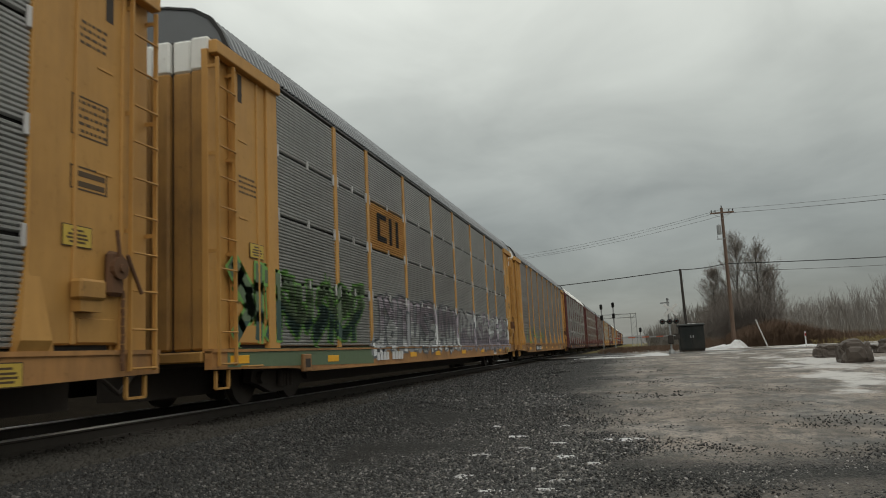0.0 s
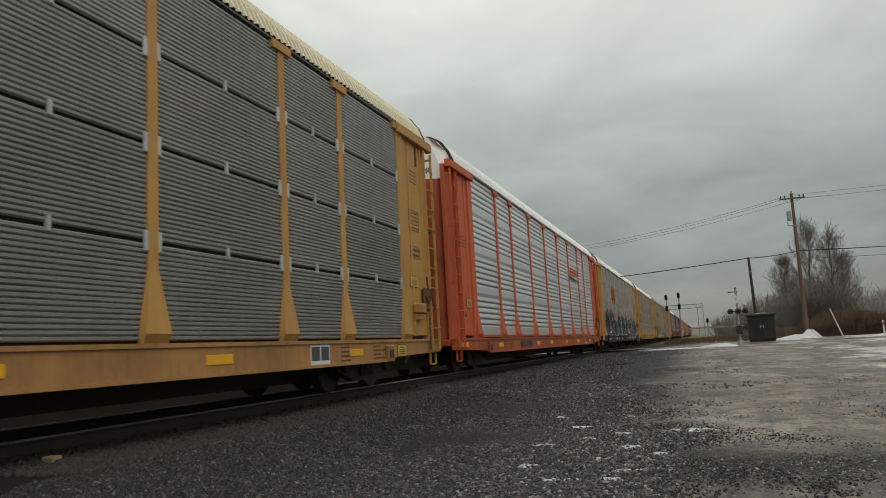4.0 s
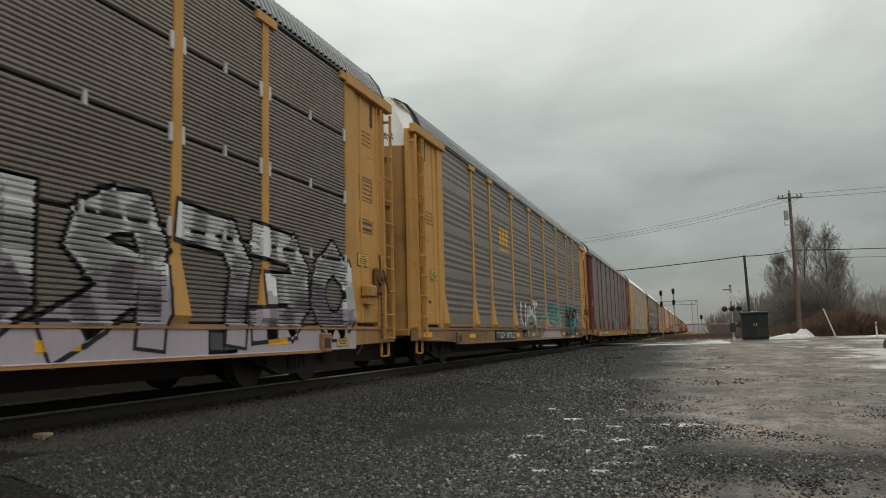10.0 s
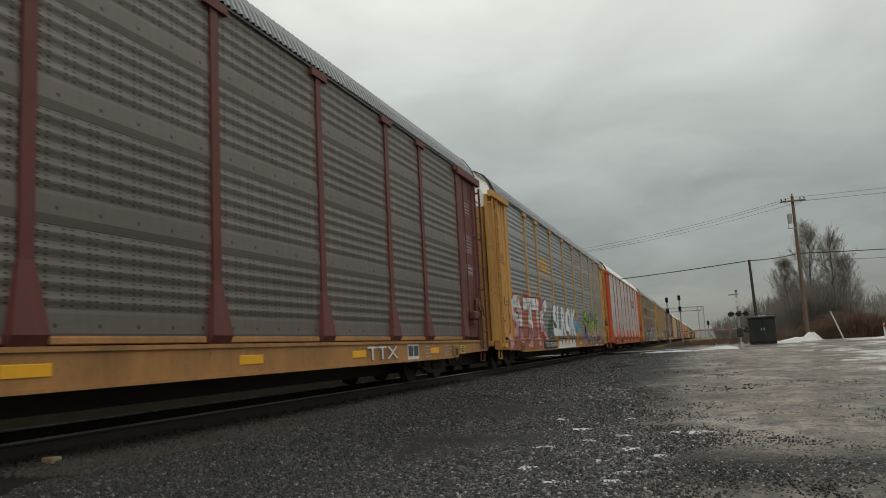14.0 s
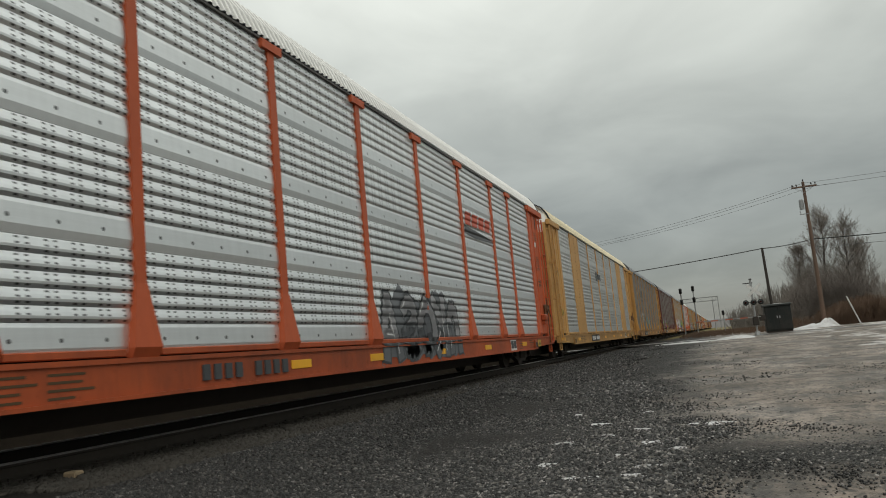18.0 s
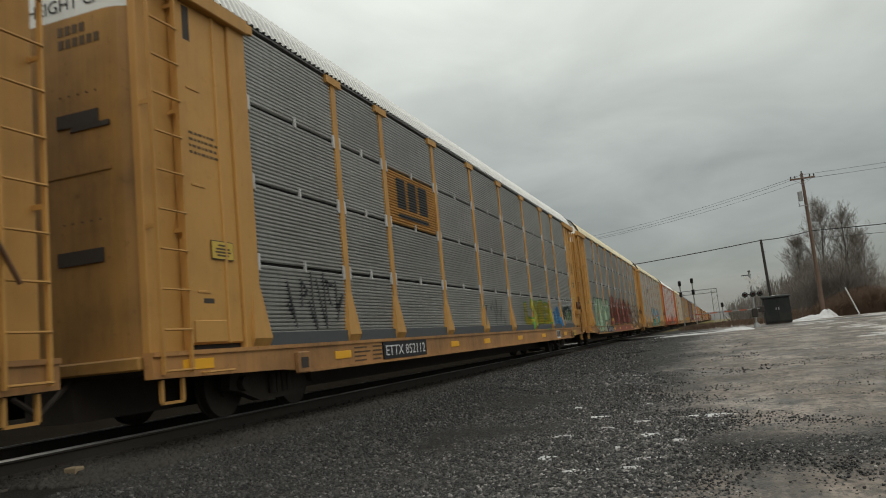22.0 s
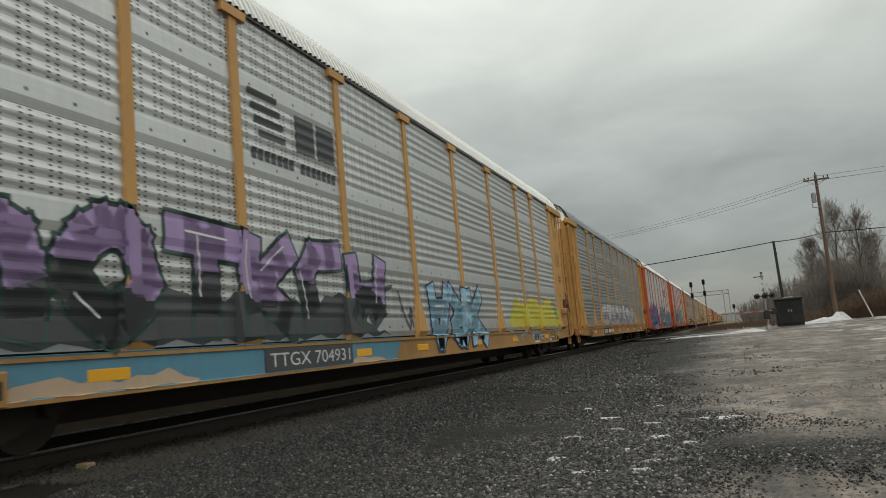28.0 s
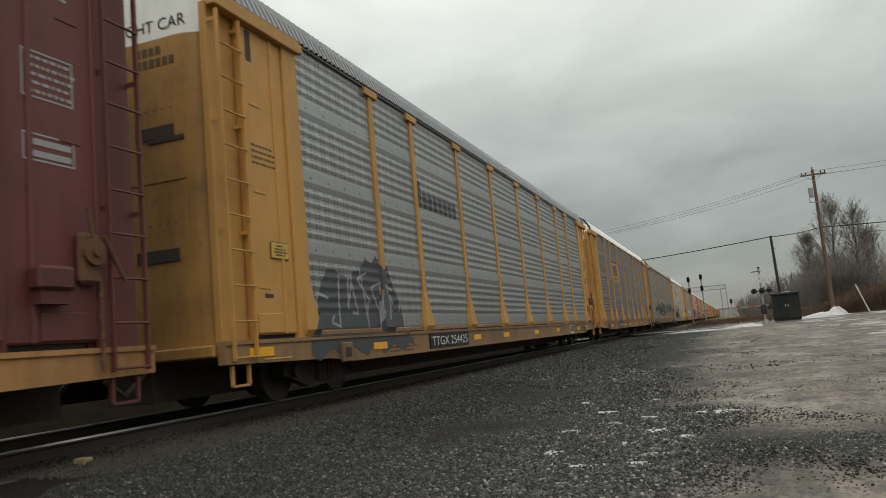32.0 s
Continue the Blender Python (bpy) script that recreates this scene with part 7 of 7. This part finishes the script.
        laid_on("spray_tag", spec, stroke(None, [(14.5, 0.62), (14.6, 1.2), (15.2, 1.5), (16.4, 1.35), (18.4, 1.2), (19.3, 1.3), (19.4, 0.62)], 0.12), ["teal"], 0.006, root)
        laid_on("spray_backing", spec, halo(random.Random(2), 20.0, 24.3, 0.62, 1.55, 0.3), ["blk"], 0.004, root)
        g("sharp", 20.4, 24.0, 0.75, 2.1, "blk drk teal -", 4)
        g("tag", 23.2, 26.2, 1.3, 1.8, "wht wht wht -", 6)
        number_board(root, spec, "TTGX 987623", 7.3, 9.9)
    elif k == -9:
        plate(root, spec, 2, 2, "yellow", "blk", THREE)
        g("tag", 2.9, 4.3, 1.6, 2.15, "wht wht wht -", 3)
        g("bubble", 4.4, 13.5, 0.62, 2.3, "pink mauve char teal", 6)
        laid_on("sill_paint", spec, [[(14.4, 0.585), (26.2, 0.585), (26.2, 0.965), (14.4, 0.965)]], ["mauve"], 0.003, root)
        g("bubble", 14.4, 26.3, 0.62, 2.45, "wht mauve blk -", 7)
        number_board(root, spec, "TTGX 159248", 7.0, 9.3)
    elif k == -11:
        mark(THREE, "gold", 7.5, 9.5)
        g("bubble", 2.0, 8.3, 0.6, 2.6, "wht pink red brk", 3)
        laid_on("spray_backing", spec, halo(random.Random(3), 8.2, 10.6, 1.0, 2.1, 0.3), ["drk"], 0.003, root)
        laid_on("spray_backing", spec, halo(random.Random(5), 9.2, 16.6, 1.25, 2.05, 0.35), ["stl"], 0.0045, root)
        g("word", 9.5, 15.4, 1.0, 2.4, "wht wht slate -", 5, "SLROK")
        laid_on("sill_paint", spec, [[(10.2 + 0.9 * i, 0.585), (11.25 + 0.9 * i, 0.585), (10.95 + 0.9 * i, 0.92), (10.5 + 0.9 * i, 0.92)] for i in range(5)], ["wht"], 0.004, root)
        g("sharp", 18.0, 23.6, 0.62, 2.4, "lime sand blk prp", 6)
        g("tag", 14.9, 17.0, 1.2, 2.1, "sky sky sky -", 6)
        number_board(root, spec, "TTGX 820903", 7.3, 9.8)
    elif k == -12:
        g("bubble", 3.1, 4.6, 0.7, 2.05, "lime grn blue pink", 2)
        g("sharp", 5.8, 7.1, 1.05, 2.15, "mauve pink prp -", 2)
        g("sharp", 7.6, 10.0, 1.05, 1.8, "org brk grn grn", 4)
        g("tag", 10.3, 12.5, 1.1, 1.8, "mag mag mag -", 5)
        number_board(root, spec, "TTGX 253564", 6.4, 9.2, z0=0.62, z1=0.92)
        number_board(root, spec, "TTX", 19.9, 21.5, None, "wht", 0.58, 0.93)
    elif k == -13:
        mark(side_mark, "char", 7.6, 9.9, 3.1, 4.5)
        g("tag", 6.6, 9.0, 1.65, 2.5, "wht wht wht -", 9)
        g("tag", 10.6, 14.4, 0.7, 2.3, "cyan cyan cyan -", 12)
        g("tag", 15.0, 17.5, 1.0, 1.7, "slate slate slate -", 6)
        number_board(root, spec, "TTGX 985514", 7.4, 10.1)
    elif k == -14:
        mark([(0.0, 0.3, 0.4, 0.9), (0.36, 0.9, 0.5, 0.8)], "char", 12.0, 14.0)
        number_board(root, spec, "", 8.3, 10.6)
    elif k == -16:
        mark([(0.0, 0.05, 0.25, 0.95), (0.95, 1.0, 0.25, 0.95), (0.0, 0.14, 0.9, 0.97), (0.86, 1.0, 0.9, 0.97), (0.0, 0.14, 0.25, 0.32), (0.86, 1.0, 0.25, 0.32)] + [(0.22 + 0.2 * i, 0.38 + 0.2 * i, 0.45, 0.8) for i in range(3)], "char", 7.8, 9.6)
        laid_on("spray_backing", spec, halo(random.Random(3), 9.9, 19.9, 1.6, 2.5, 0.2), ["sand"], 0.002, root)
        two_rims("BLOSM", 10.1, 15.4, 0.6, 2.4)
        two_rims("HYO", 16.3, 19.3, 0.6, 2.25)
        for y in (12.25, 15.7, 19.75):
            laid_on("spray_star", spec, [star(y, 1.72, 0.40)], ["wht"], 0.016, root)
            laid_on("spray_star", spec, [star(y, 1.72, 0.33)], ["brk"], 0.019, root)
        number_board(root, spec, "TTGX 971839", 7.8, 9.8, None, "char")
    elif k == -17:
        g("word", 3.4, 9.1, 0.6, 2.4, "pale pale drk sand", 4, "KUMP")
        laid_on("sill_paint", spec, halo(random.Random(4), 9.2, 21.4, 0.585, 0.96, 0.25), ["oxb"], 0.003, root)
        laid_on("spray_backing", spec, halo(random.Random(9), 9.2, 20.2, 0.98, 2.5, 0.45), ["oxb"], 0.003, root)
        g("sharp", 9.3, 20.2, 0.95, 2.65, "brk oxb umb -", 8)
        g("bubble", 20.6, 25.9, 0.75, 2.35, "sand sand blk -", 5)
        g("tag", 20.4, 22.4, 1.0, 2.0, "prp prp prp -", 4)
        number_board(root, spec, "TTGX 981226", 7.2, 9.8)
    elif k == -18:
        plate(root, spec, 2, 2, "yellow", "char", THREE)
        g("tag", 3.4, 5.1, 1.15, 2.05, "char char char -", 6)
        g("tag", 12.8, 15.2, 1.1, 1.9, "slate slate slate -", 7)
        g("bubble", 17.4, 21.2, 0.98, 1.95, "yel yel grn -", 4)
        g("wash", 21.4, 23.2, 0.98, 1.95, "blue blue sky -", 3)
        g("sharp", 23.6, 25.7, 1.2, 1.9, "drk grn wht -", 4)
        g("tag", 23.6, 25.7, 1.5, 2.25, "wht wht wht -", 5)
        part("dark_rub_strip", Shape().box(1.48, 1.55, 2.7, 25.9, Z_SILL1 + 0.03, Z_SILL1 + 0.2).mesh("dark_rub_strip", M["p_char"]), root)
        number_board(root, spec, "ETTX 852112", 6.4, 8.5)
    elif k == -19:
        plate(root, spec, 2, 2, "yellow", "char", TWO)
        laid_on("spray_backing", spec, halo(random.Random(6), 6.9, 13.9, 0.60, 1.75, 0.25), ["wht"], 0.003, root)
        laid_on("spray_backing", spec, halo(random.Random(6), 7.05, 13.75, 0.60, 1.62, 0.25), ["blk"], 0.005, root)
        g("tag", 7.0, 8.6, 1.1, 2.2, "mag mag mag -", 3)
        g("word", 8.1, 13.2, 0.9, 2.4, "blk blk wht -", 4, "gunk")
        g("tag", 3.2, 5.0, 1.2, 1.9, "char char char -", 5)
        g("bubble", 13.9, 17.7, 0.65, 1.75, "drk grn mag -", 4)
        g("sharp", 19.1, 22.0, 0.65, 2.0, "wht blk blk navy", 4)
        g("sharp", 22.3, 26.0, 0.65, 2.05, "mag red wht mag", 5)
        number_board(root, spec, "CNA 703062", 5.5, 7.7, None, "umb", 0.58, 0.92)
    elif k == -20:
        slanted_mark()
        g("sharp", 2.9, 9.8, 0.65, 2.6, "mauve sand blk -", 5)
        g("tag", 6.0, 9.6, 1.6, 2.7, "yel yel yel -", 3)
        g("bubble", 11.6, 18.7, 0.75, 2.75, "tl3 stl blk -", 5)
        g("word", 10.0, 11.5, 0.75, 2.1, "wht wht drk -", 2, "RK")
        g("word", 18.9, 20.4, 1.15, 1.75, "pink pink drk -", 3, "RIP")
        number_board(root, spec, "TTGX 693341", 9.2, 11.5, None, "wht")
    elif k == -22:
        g("wash", 7.4, 21.0, 1.05, 2.2, "mauve mauve char -", 16)
        g("bubble", 7.6, 20.8, 1.1, 2.1, "wht gry mauve -", 9)
        number_board(root, spec, "", 7.3, 9.8)
    elif k == -23:
        mark(side_mark, "char", 7.5, 9.9, 3.2, 4.5)
        laid_on("spray_backing", spec, halo(random.Random(3), 2.8, 11.5, 0.99, 1.75, 0.25), ["char"], 0.003, root)
        g("bubble", 2.8, 11.4, 1.0, 2.5, "lil char drk -", 6)
        laid_on("sill_paint", spec, [[(2.8, 0.585), (11.6, 0.585), (11.9, 0.97), (2.8, 0.97)]], ["stl"], 0.004, root)
        laid_on("sill_stain", spec, halo(random.Random(2), 3.6, 6.2, 0.585, 0.80, 0.4) + halo(random.Random(7), 9.8, 11.2, 0.585, 0.74, 0.4), ["sand"], 0.006, root)
        g("tag", 11.2, 12.6, 1.1, 2.2, "slate slate slate -", 2)
        g("bubble", 13.3, 17.2, 0.60, 2.1, "sky sky navy -", 3)
        laid_on("spray_backing", spec, halo(random.Random(11), 19.2, 26.2, 1.02, 2.1, 0.25), ["yel"], 0.004, root)
        g("tag", 19.4, 26.0, 1.05, 2.05, "lime lime lime -", 7)
        g("tag", 19.0, 26.0, 0.62, 1.0, "sky sky sky -", 6)
        number_board(root, spec, "TTGX 704931", 7.5, 9.9, "char", "wht")
    elif k == -24:
        laid_on("spray_backing", spec, halo(random.Random(5), 7.4, 26.2, 0.97, 1.55, 0.4), ["salm"], 0.003, root)
        g("thin", 7.6, 16.4, 0.98, 2.75, "drk slate wht -", 9)
        g("thin", 8.0, 16.0, 1.1, 2.3, "blk char gry -", 8)
        g("thin", 16.8, 26.2, 0.98, 2.6, "drk char gry -", 11)
        g("thin", 17.0, 26.0, 1.0, 2.2, "salm sand blk -", 9)
        g("wash", 4.6, 5.6, 1.6, 2.15, "blk blk char -", 2)
        g("tag", 1.9, 3.2, 2.0, 2.5, "char char char -", 4)
        bars(root, spec, "number_bar", [(6.2 + 0.42 * i, 6.45 + 0.42 * i, 1.66, 2.0) for i in range(8) if i != 2], "char")
    elif k == -25:
        plate(root, spec, 2, 2, "yellow", "char", THREE)
        g("tag", 12.8, 17.0, 1.1, 1.9, "mauve mauve mauve -", 8)
        laid_on("spray_heart", spec, [bubble(random.Random(3), 22.2, 1.7, 0.32, 0.4)], ["org"], 0.008, root)
        number_board(root, spec, "TTGX 254140", 7.4, 9.6)
    elif k == -26:
        bars(root, spec, "mark_bar", [(7.3 + 0.31 * i, 7.53 + 0.31 * i, 3.5, 3.85 if i else 4.05) for i in range(8)], "char")
        laid_on("spray_backing", spec, halo(random.Random(12), 2.6, 6.4, 0.60, 2.35, 0.2), ["char"], 0.003, root)
        g("tag", 2.8, 6.2, 0.9, 2.1, "gry gry gry -", 7)
        number_board(root, spec, "TTGX 254425", 7.2, 9.6)
    elif k == -4:
        number_board(root, spec, "", 7.3, 9.8)
    elif k == 1:
        g("tag", 4.0, 12.0, 1.0, 2.0, "grn grn grn -", 12)
        number_board(root, spec, "", 7.3, 9.8)


for k_, root_ in CARS.items():
    dress(k_, root_, TRAIN[k_])

motions()
